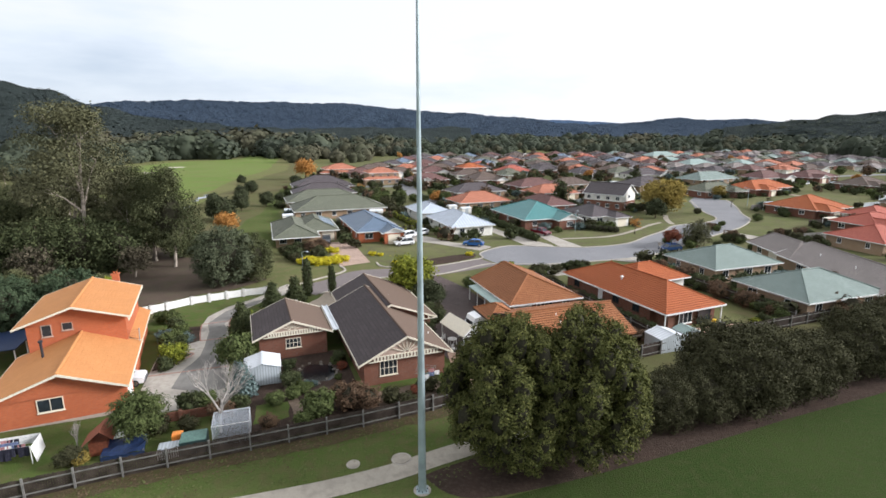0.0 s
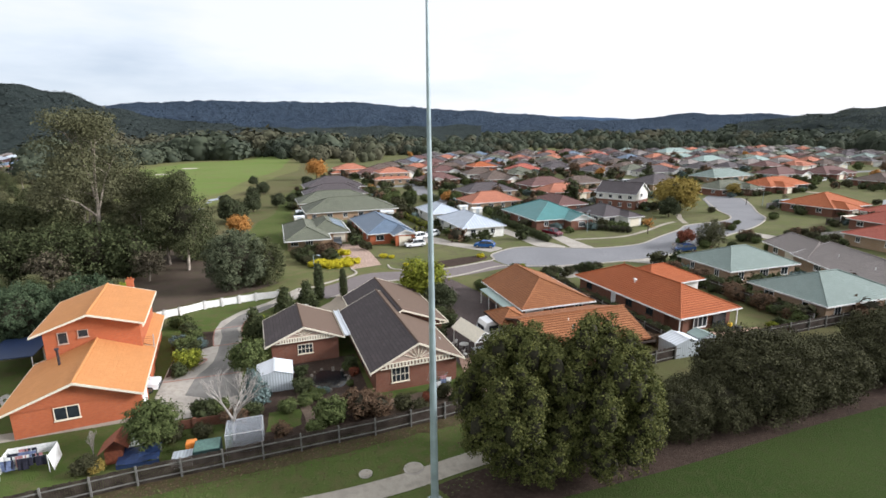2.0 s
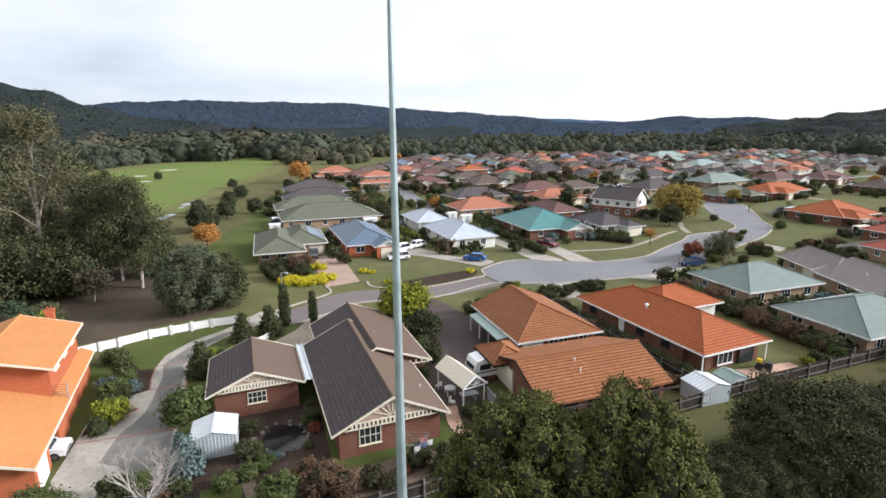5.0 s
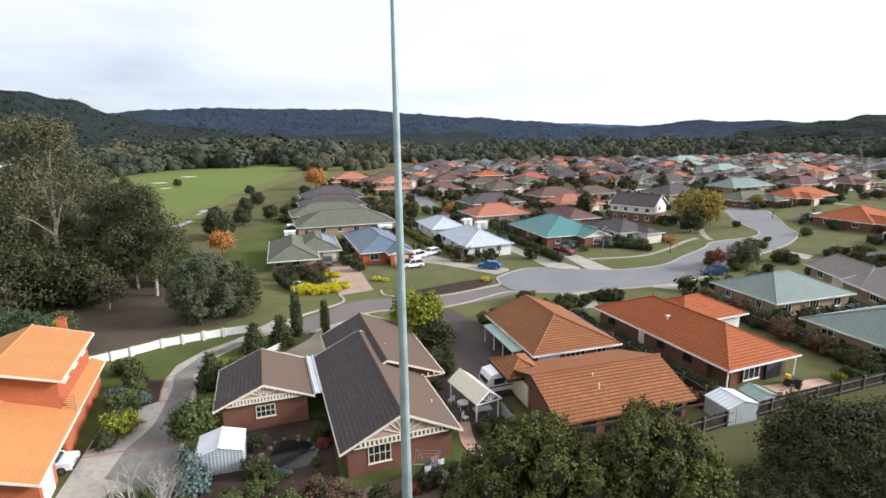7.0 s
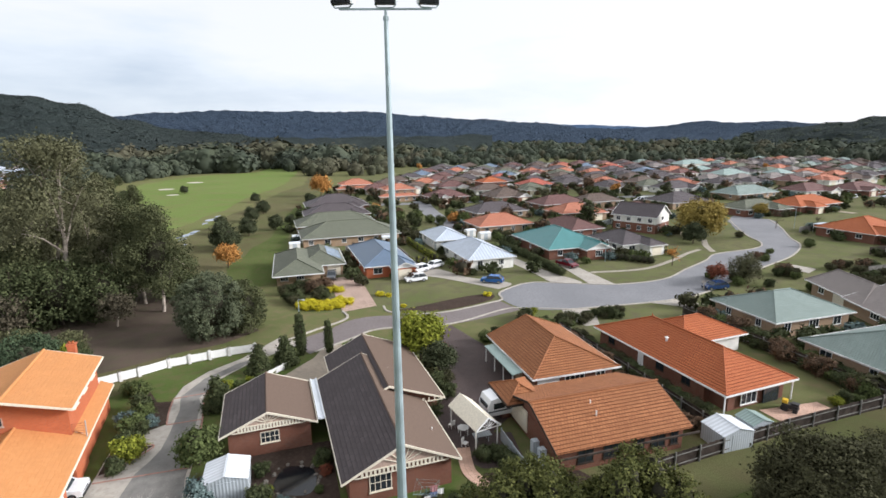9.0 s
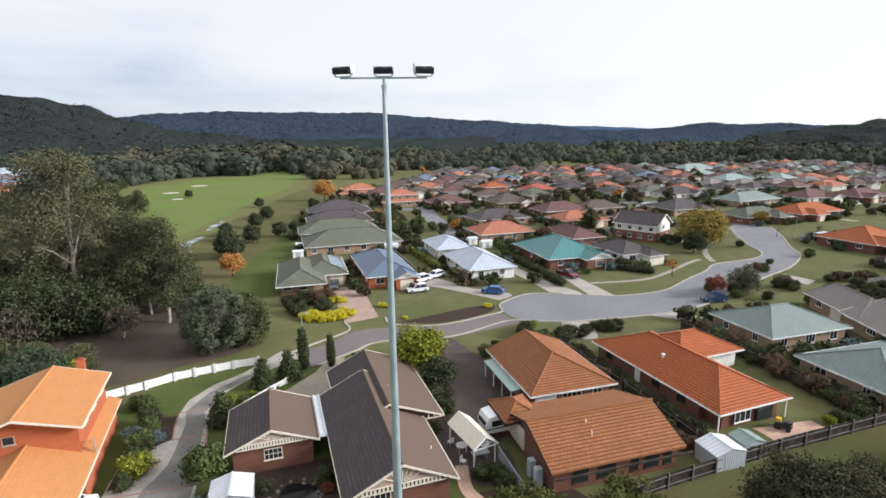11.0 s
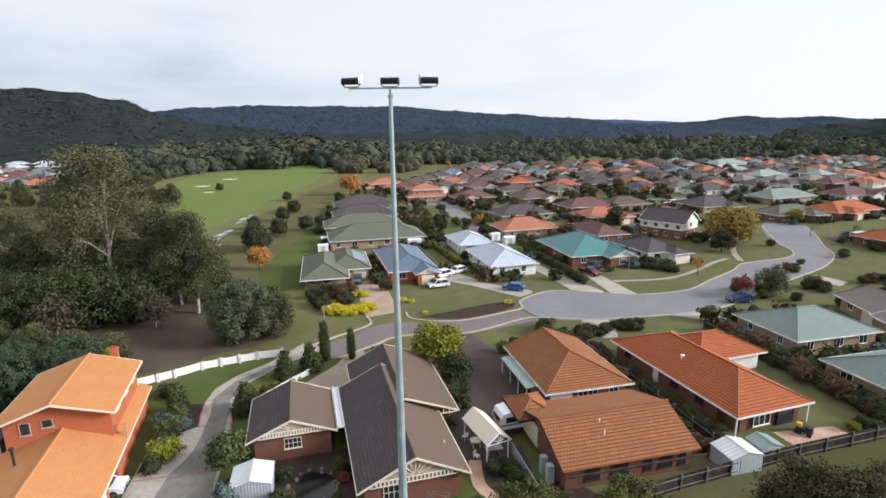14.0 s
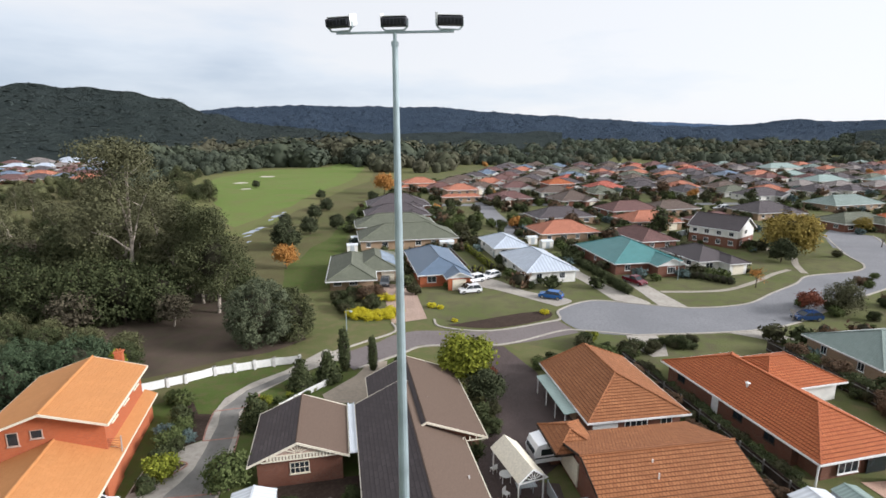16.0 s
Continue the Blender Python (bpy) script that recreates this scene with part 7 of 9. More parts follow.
# ---- cars ----
def car(m, paint, label, kind="hatch"):
    c = thing("car", m, label, "car")
    L, Wd = (2.15, 0.88) if kind != "ute" else (2.5, 0.92)
    low = [(-L, 0.32), (-L, 0.72), (-L + 0.12, 0.86), (-L + 0.95, 0.95), (L - 0.15, 0.98), (L, 0.85), (L, 0.35)]
    if kind == "ute":
        low = [(-L, 0.38), (-L, 0.82), (-L + 1.1, 1.02), (0.3, 1.05), (L, 1.05), (L, 0.45)]
    g = Geo()
    for y, rev in ((-Wd, False), (Wd, True)):
        p = [(x, y, z) for x, z in low]
        g.face(p if not rev else list(reversed(p)))
    for (x0, z0), (x1, z1) in zip(low, low[1:] + low[:1]):
        g.face([(x0, -Wd, z0), (x1, -Wd, z1), (x1, Wd, z1), (x0, Wd, z0)])
    part("body", g, paint, c)
    cab = [(-1.2, 0.93), (-0.45, 1.45), (1.35, 1.5), (2.0, 0.97)] if kind != "ute" else [(-1.3, 1.0), (-0.6, 1.62), (0.5, 1.62), (0.65, 1.03)]
    if kind == "suv":
        cab = [(-1.15, 0.93), (-0.4, 1.6), (1.55, 1.62), (2.05, 0.98)]
    t = 0.16
    gl = Geo()
    lo, hi = (cab[0], cab[3]), (cab[1], cab[2])
    A = [(lo[0][0], -Wd + 0.03, lo[0][1]), (lo[1][0], -Wd + 0.03, lo[1][1]), (lo[1][0], Wd - 0.03, lo[1][1]), (lo[0][0], Wd - 0.03, lo[0][1])]
    B = [(hi[0][0], -Wd + t, hi[0][1]), (hi[1][0], -Wd + t, hi[1][1]), (hi[1][0], Wd - t, hi[1][1]), (hi[0][0], Wd - t, hi[0][1])]
    for i in range(4):
        j = (i + 1) % 4
        gl.face([A[i], A[j], B[j], B[i]])
    part("cabin_glass", gl, GLASS, c)
    part("roof", Geo().box(hi[0][0] - 0.05, hi[1][0] + 0.05, -Wd + t - 0.02, Wd - t + 0.02, hi[0][1] - 0.01, hi[0][1] + 0.05), paint, c)
    for i in range(4):
        part("pillar", Geo().bar(A[i], B[i], 0.09), paint, c)
    for y in (-Wd + 0.06, Wd - 0.06):
        part("pillar", Geo().bar((0.35, y, 0.95), (0.4, y * 0.9, hi[0][1]), 0.09, 0.05), paint, c)
    if kind == "ute":
        part("tray", Geo().box(0.75, L - 0.05, -Wd + 0.06, Wd - 0.06, 1.03, 1.06), BLACK, c)
    for x in (-L + 0.75, L - 0.75):
        for y in (-Wd + 0.08, Wd - 0.08):
            w = part("wheel", Geo().tube((0, -0.11, 0), (0, 0.11, 0), 0.33, 0.33, 16), RUBBER, c, "", pose(x, y, 0.33))
            part("rim", Geo().tube((0, -0.12, 0), (0, 0.12, 0), 0.2, 0.2, 10), CHROME, w)
    for y in (-Wd + 0.22, Wd - 0.22):
        part("headlight", Geo().box(-L - 0.01, -L + 0.06, y - 0.17, y + 0.17, 0.62, 0.76), CHROME, c)
        part("tail_light", Geo().box(L - 0.04, L + 0.012, y - 0.12, y + 0.12, 0.7, 0.88), LAMP_RED, c)
    part("bumper", Geo().box(-L - 0.05, -L + 0.05, -Wd + 0.05, Wd - 0.05, 0.3, 0.5), BLACK, c)
    part("grille", Geo().box(-L - 0.012, -L + 0.02, -0.4, 0.4, 0.56, 0.72), BLACK, c)
    return c


car(pose(-4.6, 107.9, 0.02, 0, 0, 22), CAR_WHITE, "white sports utility car on the lawn edge", "suv")
car(pose(-4.4, 115.0, 0.02, 0, 0, 40), CAR_WHITE, "white hatchback before the blue-roofed house", "suv")
car(pose(-1.2, 118.4, 0.02, 0, 0, 45), CAR_WHITE, "second white hatchback before the blue-roofed house", "hatch")
car(pose(10.2, 106.4, 0.02, 0, 0, -18), CAR_BLUE, "bright blue small car on the lawn", "hatch")
car(pose(27.2, 118.0, 0.06, 0, 0, 125), CAR_RED, "dark red utility with a black tray", "ute")
car(pose(49.8, 100.4, 0.05, 0, 0, 10), CAR_NAVY, "navy blue car parked under a red-leaved tree", "hatch")
car(lot(-14.5, 52.8, 0.06, 180), CAR_WHITE, "white car nosing out of the open garage", "hatch")
car(pose(-21.6, 110.6, 0.06, 0, 0, 100), CAR_GREY, "dark grey car by a garage door", "hatch")
car(pose(82, 224, 0.05, 0, 0, 15) @ Matrix.Scale(1.35, 4), CAR_WHITE, "large white van in a far street", "suv")
car(pose(70, 236, 0.05, 0, 0, 100), CAR_WHITE, "white car in a far driveway", "hatch")
car(pose(172, 228, 0.05, 0, 0, 20), CAR_WHITE, "white car in a far street", "suv")
car(pose(150, 226, 0.05, 0, 0, 15), CAR_GREY, "grey car in a far driveway", "hatch")


# ---- back gardens ----
solo("pond", sheet([W(1.8, 49.2), W(2.4, 48.0), W(4.4, 47.3), W(5.2, 48.4), W(5.0, 50.6), W(2.8, 51.4)], 0.05), POND, "dark garden pond with a stone edge", "pond")
stone_rnd = random.Random(3)
for k in range(22):
    a = (k + stone_rnd.uniform(-0.6, 0.6)) / 22 * math.tau
    far_out = stone_rnd.uniform(0.9, 1.2)
    g = Geo().tube((0, 0, -0.05), (0, 0, 0.16), 0.26, 0.16, 6)
    solo("edge_stone", g, STONE, "rounded grey edge stone of the pond", "stone", "pond edge stones", m=pose(*W(3.5 + 1.95 * far_out * math.cos(a), 49.4 + 2.05 * far_out * math.sin(a)), 0, 0, k * 40) @ Matrix.Diagonal((stone_rnd.uniform(0.6, 1.2), stone_rnd.uniform(0.5, 0.9), stone_rnd.uniform(0.6, 1.3), 1)))
solo("ground_bed", sheet([W(-5.0, 38.6), W(12.5, 39.4), W(19, 41.2), W(18.5, 43.2), W(7, 43.6), W(6.8, 54.4), W(-1.6, 54.4), W(-4.4, 52), W(-5, 47)], 0.03, False), MULCH, "dark mulched garden beds", "garden bed", kind="structure")
solo("ground_back_lawn", sheet([W(-26, 39.4), W(-12, 39.0), W(-11.8, 45), W(-13, 47.2), W(-26, 47)], 0.03), GRASS, "small back lawn", "lawn", kind="structure")
solo("ground_yard", sheet(ragged([W(18.9, 46.0)[:2], W(22.4, 45.4)[:2], W(23.4, 50.4)[:2], W(21.0, 51.4)[:2], W(20.9, 59.5)[:2], W(18.6, 59.5)[:2], W(17.0, 54)[:2], W(17.2, 48)[:2]], 1.2, 0.15, 8), 0.04, False), DARK_PAVING, "dark paved yard under the gazebo", "paving", kind="structure")
solo("ground_side_bed", sheet(ragged([W(16.6, 40.8)[:2], W(27, 42)[:2], W(26, 45)[:2], W(17.8, 45.6)[:2]], 1.0, 0.2, 9), 0.034, False), MULCH, "dark planted bed beside the garden path", "garden bed", kind="structure")
solo("ground_garden_path", ribbon([W(17.6, 40.6), W(18.3, 43.6), W(17.6, 46.2), W(18.2, 49.5)], 1.2, 0.06), PATIO, "curved salmon paved garden path", "path", kind="structure")
solo("ground_dark_drive", sheet([W(21.0, 50.5), W(27.2, 55.2), W(28.6, 60), W(28.4, 71), W(26.5, 79.3), W(21.5, 80.2), W(20.5, 70), W(20.8, 60)], 0.05, False), DARK_PAVING, "dark plum block-paved drive between houses", "driveway", kind="structure")
solo("ground_o_bed", sheet([W(-12.3, 61.4), W(-10.7, 60.9), W(-8.55, 62.2), W(-8.95, 67.0), W(-10.4, 67.3), W(-11.8, 70.4), W(-12.3, 67)], 0.066, False), MULCH, "brown mulched bed along the drive", "garden bed", kind="structure")
solo("ground_garden_lawn", sheet(ragged([W(-2.4, 41.4)[:2], W(0.6, 41.6)[:2], W(0.4, 44.5)[:2], W(-2.2, 44.5)[:2]], 0.8, 0.15, 3), 0.05, False), GRASS, "small green lawn patch edged with stone", "lawn", kind="structure")
solo("ground_gravel_path", ribbon([W(1.2, 39.8), W(1.3, 42.5), W(0.8, 45.5), W(0.7, 48.6)], 0.9, 0.055), GRAVEL, "brown gravel garden path", "path", kind="structure")
solo("ground_gravel_yard", sheet(ragged([W(7.5, 39.6)[:2], W(16, 41)[:2], W(15.5, 43.6)[:2], W(7.6, 43.6)[:2]], 1.2, 0.3, 6), 0.045, False), GRAVEL, "brown gravel below the brick gable", "gravel", kind="structure")
solo("ground_patio", sheet([W(48.8, 46.5), W(55.8, 45.9), W(56.0, 43.6), W(49, 43.2)], 0.05, False), PATIO, "salmon paved patio behind the red-roofed house", "patio", kind="structure")
solo("ground_island_bed", sheet([W(20.0, 88.6), W(27, 86.2), W(36.2, 88.6), W(38, 92.0), W(33, 92.0), W(25, 89.8)], 0.05), MULCH, "brown mulched strip along the kerb", "garden bed", kind="structure")
solo("driveway_shared", sheet([W(40.3, 94.2), W(44.0, 97.2), W(37.5, 104), W(33.5, 112.5), W(28.0, 110.0), W(33, 104.5)], 0.06), CONCRETE, "worn concrete drive to the white house", "driveway", kind="structure")
solo("driveway_long", sheet([W(51.5, 95.6), W(57.0, 93.0), W(54.6, 104), W(52.6, 122), W(49.6, 122), W(51.2, 106)], 0.06), CONCRETE, "long concrete drive between hedges", "driveway", kind="structure")
solo("verge_path", ribbon([W(62.6, 99.0), W(74, 97.8), W(84, 101.5), W(93, 106.5), W(99, 109)], 1.1, 0.06), PATH_CONCRETE, "narrow concrete verge path", "path", kind="structure")
solo("verge_island_path", ribbon([W(100, 106), W(104, 112.5), W(109, 118.5)], 1.4, 0.06), PATH_CONCRETE, "concrete path across the grass verge", "path", kind="structure")
for (x, y), r in (((-1.9, 33.9), 0.75), ((-5.4, 33.4), 0.5)):
    lid = thing("manhole", pose(x, y, 0), "round concrete manhole cover in the grass", "manhole cover", "manhole covers")
    part("ring", Geo().tube((0, 0, 0), (0, 0, 0.07), r, r, 24), CONCRETE, lid)
    part("lid", Geo().tube((0, 0, 0.07), (0, 0, 0.1), r * 0.8, r * 0.8, 24), PATH_CONCRETE, lid)


def net_cage():
    n = thing("netted_frame", lot(-3.9, 40.2), "grey netted garden frame by the fence", "garden frame")
    for x in (-1.35, 1.35):
        for y in (-1.1, 1.1):
            part("post", Geo().tube((x, y, 0), (x, y, 1.75), 0.03, 0.03, 6), WHITE, n)
    part("top_rail", Geo().bar((-1.35, -1.1, 1.75), (1.35, -1.1, 1.75), 0.04).bar((-1.35, 1.1, 1.75), (1.35, 1.1, 1.75), 0.04).bar((-1.35, -1.1, 1.75), (-1.35, 1.1, 1.75), 0.04).bar((1.35, -1.1, 1.75), (1.35, 1.1, 1.75), 0.04), WHITE, n)
    g = Geo()
    for i in range(6):
        for j in range(5):
            p = [(-1.37 + (i + a) * 2.74 / 6, -1.12 + (j + b) * 2.24 / 5) for a, b in ((0, 0), (1, 0), (1, 1), (0, 1))]
            g.face([(x, y, 1.8 - 0.16 * math.sin((x + 1.37) * 1.15) * math.sin((y + 1.12) * 1.4)) for x, y in p])
    g.face([(-1.38, -1.14, 0.1), (1.38, -1.14, 0.1), (1.38, -1.14, 1.78), (-1.38, -1.14, 1.78)]).face([(-1.38, 1.14, 0.1), (-1.38, -1.14, 0.1), (-1.38, -1.14, 1.78), (-1.38, 1.14, 1.78)])
    g.face([(1.38, -1.14, 0.1), (1.38, 1.14, 0.1), (1.38, 1.14, 1.78), (1.38, -1.14, 1.78)])
    part("net", g, NET, n, "sagging white net")


net_cage()


def garden_box(u, v, w, d, h, side, top, label):
    b = thing("planter_box", lot(u, v), label, "planter", "boxes by the fence")
    part("box", Geo().box(-w / 2, w / 2, -d / 2, d / 2, 0, h), side, b)
    part("cover", Geo().box(-w / 2 + 0.05, w / 2 - 0.05, -d / 2 + 0.05, d / 2 - 0.05, h + 0.003, h + 0.05), top, b)


garden_box(-6.6, 39.5, 1.9, 1.6, 1.05, DARK_GREEN, GREEN_PAINT, "dull green garden box by the fence")
garden_box(-8.3, 39.3, 1.5, 1.2, 0.7, WHITE, SHED_GREY, "pale garden box by the fence")
garden_box(-7.9, 40.6, 0.75, 0.7, 0.9, BRIGHT_ORANGE, BRIGHT_ORANGE, "bright orange box by the fence")


def cubby():
    c = thing("play_house", lot(-13.3, 41.6), "small orange-roofed play house with a blue tarpaulin", "play house")
    part("body", Geo().box(-0.6, 0.6, -0.8, 0.8, 0, 1.1), RUSTY, c)
    r = Geo()
    r.slope((-1.1, 1.1, 0.95), (-1.1, -1.1, 0.95), (0.3, 1.1, 2.1), (0.3, -1.1, 2.1))
    r.slope((1.1, -1.1, 1.3), (1.1, 1.1, 1.3), (0.3, -1.1, 2.1), (0.3, 1.1, 2.1))
    part("roof", r, RUSTY, c, "rusty red board roof")
    tarp = Geo()
    for i in range(6):
        for j in range(4):
            quad = [(0.3 + (i + a) * 0.48, -1.7 + (j + b) * 0.4) for a, b in ((0, 0), (1, 0), (1, 1), (0, 1))]
            tarp.face([(x, y, 0.35 + 0.45 * (y + 1.7) / 1.6 + 0.1 * math.sin(x * 3.1) * math.cos(y * 4)) for x, y in quad])
    tarp.face([(0.3, -1.72, 0.0), (3.2, -1.72, 0.0), (3.2, -1.7, 0.32), (0.3, -1.7, 0.36)])
    part("tarpaulin", tarp, BLUE_TARP, c, "sagging navy tarpaulin")
    part("side_panel", Geo().slope((0.9, -0.3, 0.9), (2.3, -0.1, 0.95), (1.0, 0.7, 1.75), (2.2, 0.8, 1.6)), WHITE, c, "white sheet leaning on the side")
    part("porthole", Geo().tube((1.62, 0.2, 1.31), (1.6, 0.14, 1.4), 0.2, 0.2, 12), BLACK, c, "dark round hole in the white sheet")
    for x, y in ((0.35, -1.6), (3.1, -1.6), (3.1, -0.2)):
        part("post", Geo().box(x - 0.03, x + 0.03, y - 0.03, y + 0.03, 0, 0.45), TIMBER_POST, c)


cubby()


def cloth(x, y, top, w, h, k):
    g = Geo()
    for i in range(4):
        x0, x1 = x + w * i / 4, x + w * (i + 1) / 4
        o0, o1 = (0.05 * math.sin(i * 2.2 + k), 0.05 * math.sin((i + 1) * 2.2 + k))
        g.face([(x0, y + o0, top - h), (x1, y + o1, top - h), (x1, y, top), (x0, y, top)])
    return g


def clothes_line():
    """Washing on lines inside a frame with white cloth sides."""
    c = thing("clothes_airer", lot(-19.2, 42.2), "white cloth-sided frame hung with dark washing", "clothes line")
    for x in (-1.55, 1.55):
        for y in (-0.9, 0.9):
            part("post", Geo().tube((x, y, 0), (x, y, 1.45), 0.03, 0.03, 8), WHITE, c)
    part("side_cloth", Geo().face([(-1.75, -0.95, 0.1), (-1.6, -0.95, 1.4), (-1.6, 0.95, 1.4), (-1.7, 0.95, 0.2)]), WHITE, c, "white side cloth")
    part("side_cloth", Geo().face([(1.75, 0.95, 0.2), (1.6, 0.95, 1.4), (1.6, -0.95, 1.4), (1.85, -0.95, 0.1)]), WHITE, c, "white side cloth")
    part("back_cloth", cloth(-1.6, 0.95, 1.42, 3.2, 0.75, 1), WHITE, c, "white back cloth")
    for k in range(4):
        part("line", Geo().bar((-1.6, -0.75 + k * 0.45, 1.4), (1.6, -0.75 + k * 0.45, 1.4), 0.012), GALV, c)
    rnd = random.Random(12)
    for k in range(22):
        part("washing", cloth(rnd.uniform(-1.5, 0.8), -0.75 + (k % 4) * 0.45, 1.4, rnd.uniform(0.45, 0.8), rnd.uniform(0.6, 1.1), k), (CLOTH_DARK, CLOTH_DARK, CLOTH_BLUE, WHITE, CLOTH_DARK, CLOTH_ROSE)[k % 6], c)


clothes_line()


def rotary_line():
    c = thing("rotary_clothes_line", lot(13.1, 43.0), "rotary clothes line with a little washing", "clothes line")
    part("pole", Geo().tube((0, 0, 0), (0, 0, 1.9), 0.035, 0.03, 8), GREEN_PAINT, c)
    for k in range(4):
        a = k * math.pi / 2 + 0.4
        part("arm", Geo().tube((0, 0, 1.35), (1.3 * math.cos(a), 1.3 * math.sin(a), 1.85), 0.02, 0.02, 6), GREEN_PAINT, c)
        for j in (0.6, 0.95, 1.25):
            b = a + math.pi / 2
            z = 1.35 + 0.5 * j / 1.3
            part("line", Geo().bar((j * math.cos(a), j * math.sin(a), z), (j * math.cos(b), j * math.sin(b), z), 0.012), GALV, c)
    for k, (x, y, w, h) in enumerate(((0.1, -0.5, 0.6, 0.7), (0.75, -0.3, 0.5, 0.5), (-0.4, -0.8, 0.5, 0.9), (0.3, 0.2, 0.6, 0.6))):
        part("washing", cloth(x, y, 1.72, w, h, k), (CLOTH_BLUE, WHITE, WHITE, CLOTH_ROSE)[k], c)


rotary_line()
carport = thing("carport", lot(-27.6, 63.0), "blue-roofed carport beside the orange house", "carport")
part("roof", Geo().box(-2.4, 2.4, -3, 3, 2.2, 2.3), BLUE_TARP, carport)
for x in (-2.2, 2.2):
    for y in (-2.8, 0, 2.8):
        part("post", Geo().box(x - 0.05, x + 0.05, y - 0.05, y + 0.05, 0, 2.2), WHITE, carport)
dish = thing("satellite_dish", lot(-24.6, 52.2), "pale satellite dish on a short mast", "satellite dish")
part("mast", Geo().tube((0, 0, 0), (0, 0, 1.3), 0.04, 0.04, 8), GALV, dish)
part("dish", Geo().tube((0, 0, 1.3), (0.15, -0.15, 1.38), 0.15, 0.5, 18, False), WHITE, dish)


def bare_tree(m, seed, h, label, mat):
    """A leafless tree of forking twigs."""
    t = thing("bare_tree", m, label, "tree")
    rnd = random.Random(seed)
    g = Geo()

    def grow(p, d, length, r, depth):
        q = p + d * length
        g.tube(p, q, r, r * 0.7, 5 if depth > 2 else 3, False)
        if depth:
            for _ in range(3 if depth > 2 else 2):
                e = (d + Vector((rnd.uniform(-1, 1), rnd.uniform(-1, 1), rnd.uniform(-0.2, 0.7))) * 0.62).normalized()
                grow(q - d * length * rnd.uniform(0, 0.4), e, length * rnd.uniform(0.62, 0.85), r * 0.6, depth - 1)

    grow(Vector((0, 0, -0.1)), Vector((0.05, 0, 1)).normalized(), h * 0.24, 0.09, 6)
    part("branchwork", g, mat, t)


bare_tree(lot(-4.9, 41.2) @ Matrix.Scale(1.75, 4), 5, 5.2, "leafless pale grey garden tree", TWIG_PALE)
bare_tree(lot(-14.9, 41.7) @ Matrix.Diagonal((0.55, 0.55, 1.15, 1)), 8, 3.4, "thin leafless sapling on the back lawn", TWIG_PALE)
bare_tree(pose(47.2, 99.5, 0), 9, 3.6, "small leafless street tree by the navy car", TWIG_PALE)
bare_tree(pose(108, 158, 0), 11, 6.0, "leafless brown street tree", BARK)

mower = thing("ride_on_mower", lot(51.6, 45.6, 0, 30), "black and yellow ride-on mower on the patio", "mower")
part("body", Geo().box(-0.4, 0.4, -0.8, 0.5, 0.35, 0.75), BLACK, mower)
part("bonnet", Geo().box(-0.3, 0.3, -0.85, -0.2, 0.752, 0.95), BLACK, mower)
part("seat", Geo().box(-0.25, 0.25, 0.15, 0.6, 0.752, 1.1), YELLOW_PAINT, mower)
for x in (-0.42, 0.42):
    for y, r in ((-0.6, 0.24), (0.35, 0.34)):
        part("wheel", Geo().tube((x - 0.09, y, r), (x + 0.09, y, r), r, r, 12), RUBBER, mower)


def street_lamp(x, y, turn, h=6.0):
    s = thing("street_lamp", pose(x, y, 0, 0, 0, turn), "thin grey street lamp with a short arm", "street lamp", "street lamps")
    part("post", Geo().tube((0, 0, 0), (0, 0, h), 0.08, 0.05, 8), GALV, s)
    part("arm", Geo().bar((0, 0, h), (1.2, 0, h + 0.2), 0.06), GALV, s)
    part("lantern", Geo().box(1.0, 1.6, -0.12, 0.12, h + 0.14, h + 0.26), SHED_GREY, s)


street_lamp(-20.3, 83.0, -40, 4.5)
street_lamp(36.5, 122, -90, 5)
street_lamp(103, 160, 120)
for u, v in ((23.2, 76.2), (24.0, 76.6)):
    b = thing("wheelie_bin", lot(u, v), "dark wheelie bin on the front lawn", "bin", "wheelie bins")
    part("body", Geo().box(-0.28, 0.28, -0.3, 0.3, 0.06, 0.95), BLACK, b)
    part("lid", Geo().box(-0.3, 0.3, -0.33, 0.33, 0.953, 1.02), GREEN_PAINT, b)
    part("axle", Geo().tube((-0.28, 0.26, 0.1), (0.28, 0.26, 0.1), 0.1, 0.1, 10), RUBBER, b)

# ---- garden shrubs and hedges ----
SHRUBS, FAR_SHRUBS = {}, {}
for key, mat, h, r, leaf in (("dark", LEAF_DARK, 1.7, 1.15, 0.15), ("green", LEAF_GREEN, 1.6, 1.1, 0.15), ("brown", LEAF_HEDGE, 1.7, 1.2, 0.15), ("lime", LEAF_LIME, 1.4, 1.1, 0.14),
                             ("yellow", LEAF_YELLOW, 1.0, 1.2, 0.13), ("red", LEAF_RED, 1.5, 1.1, 0.14), ("russet", LEAF_RUSSET, 2.4, 1.5, 0.15), ("blue", LEAF_BLUE, 1.5, 1.2, 0.14)):
    SHRUBS[key] = crown_mesh("shrub", mat, lobes_round(h, r, len(key) + 7, 9, -0.05), 300, 9, leaf * 0.66, len(key) + 17, 0.12, 0.8)
    FAR_SHRUBS[key] = (crown_mesh("shrub", mat, lobes_round(h, r, len(key) + 7, 4, -0.05), 46, 6, leaf * 1.8, len(key) + 17, 0.2, 0.8), [])
SHRUB_WORDS = {"dark": "dark green rounded garden shrub", "green": "mid-green leafy garden shrub", "brown": "brownish-green shrub in a garden bed", "lime": "yellow-green leafy garden shrub in a bed",
               "yellow": "bright yellow low garden shrub", "red": "dark red leafy garden shrub", "russet": "russet half-bare garden shrub", "blue": "blue-grey shrub in a garden bed"}


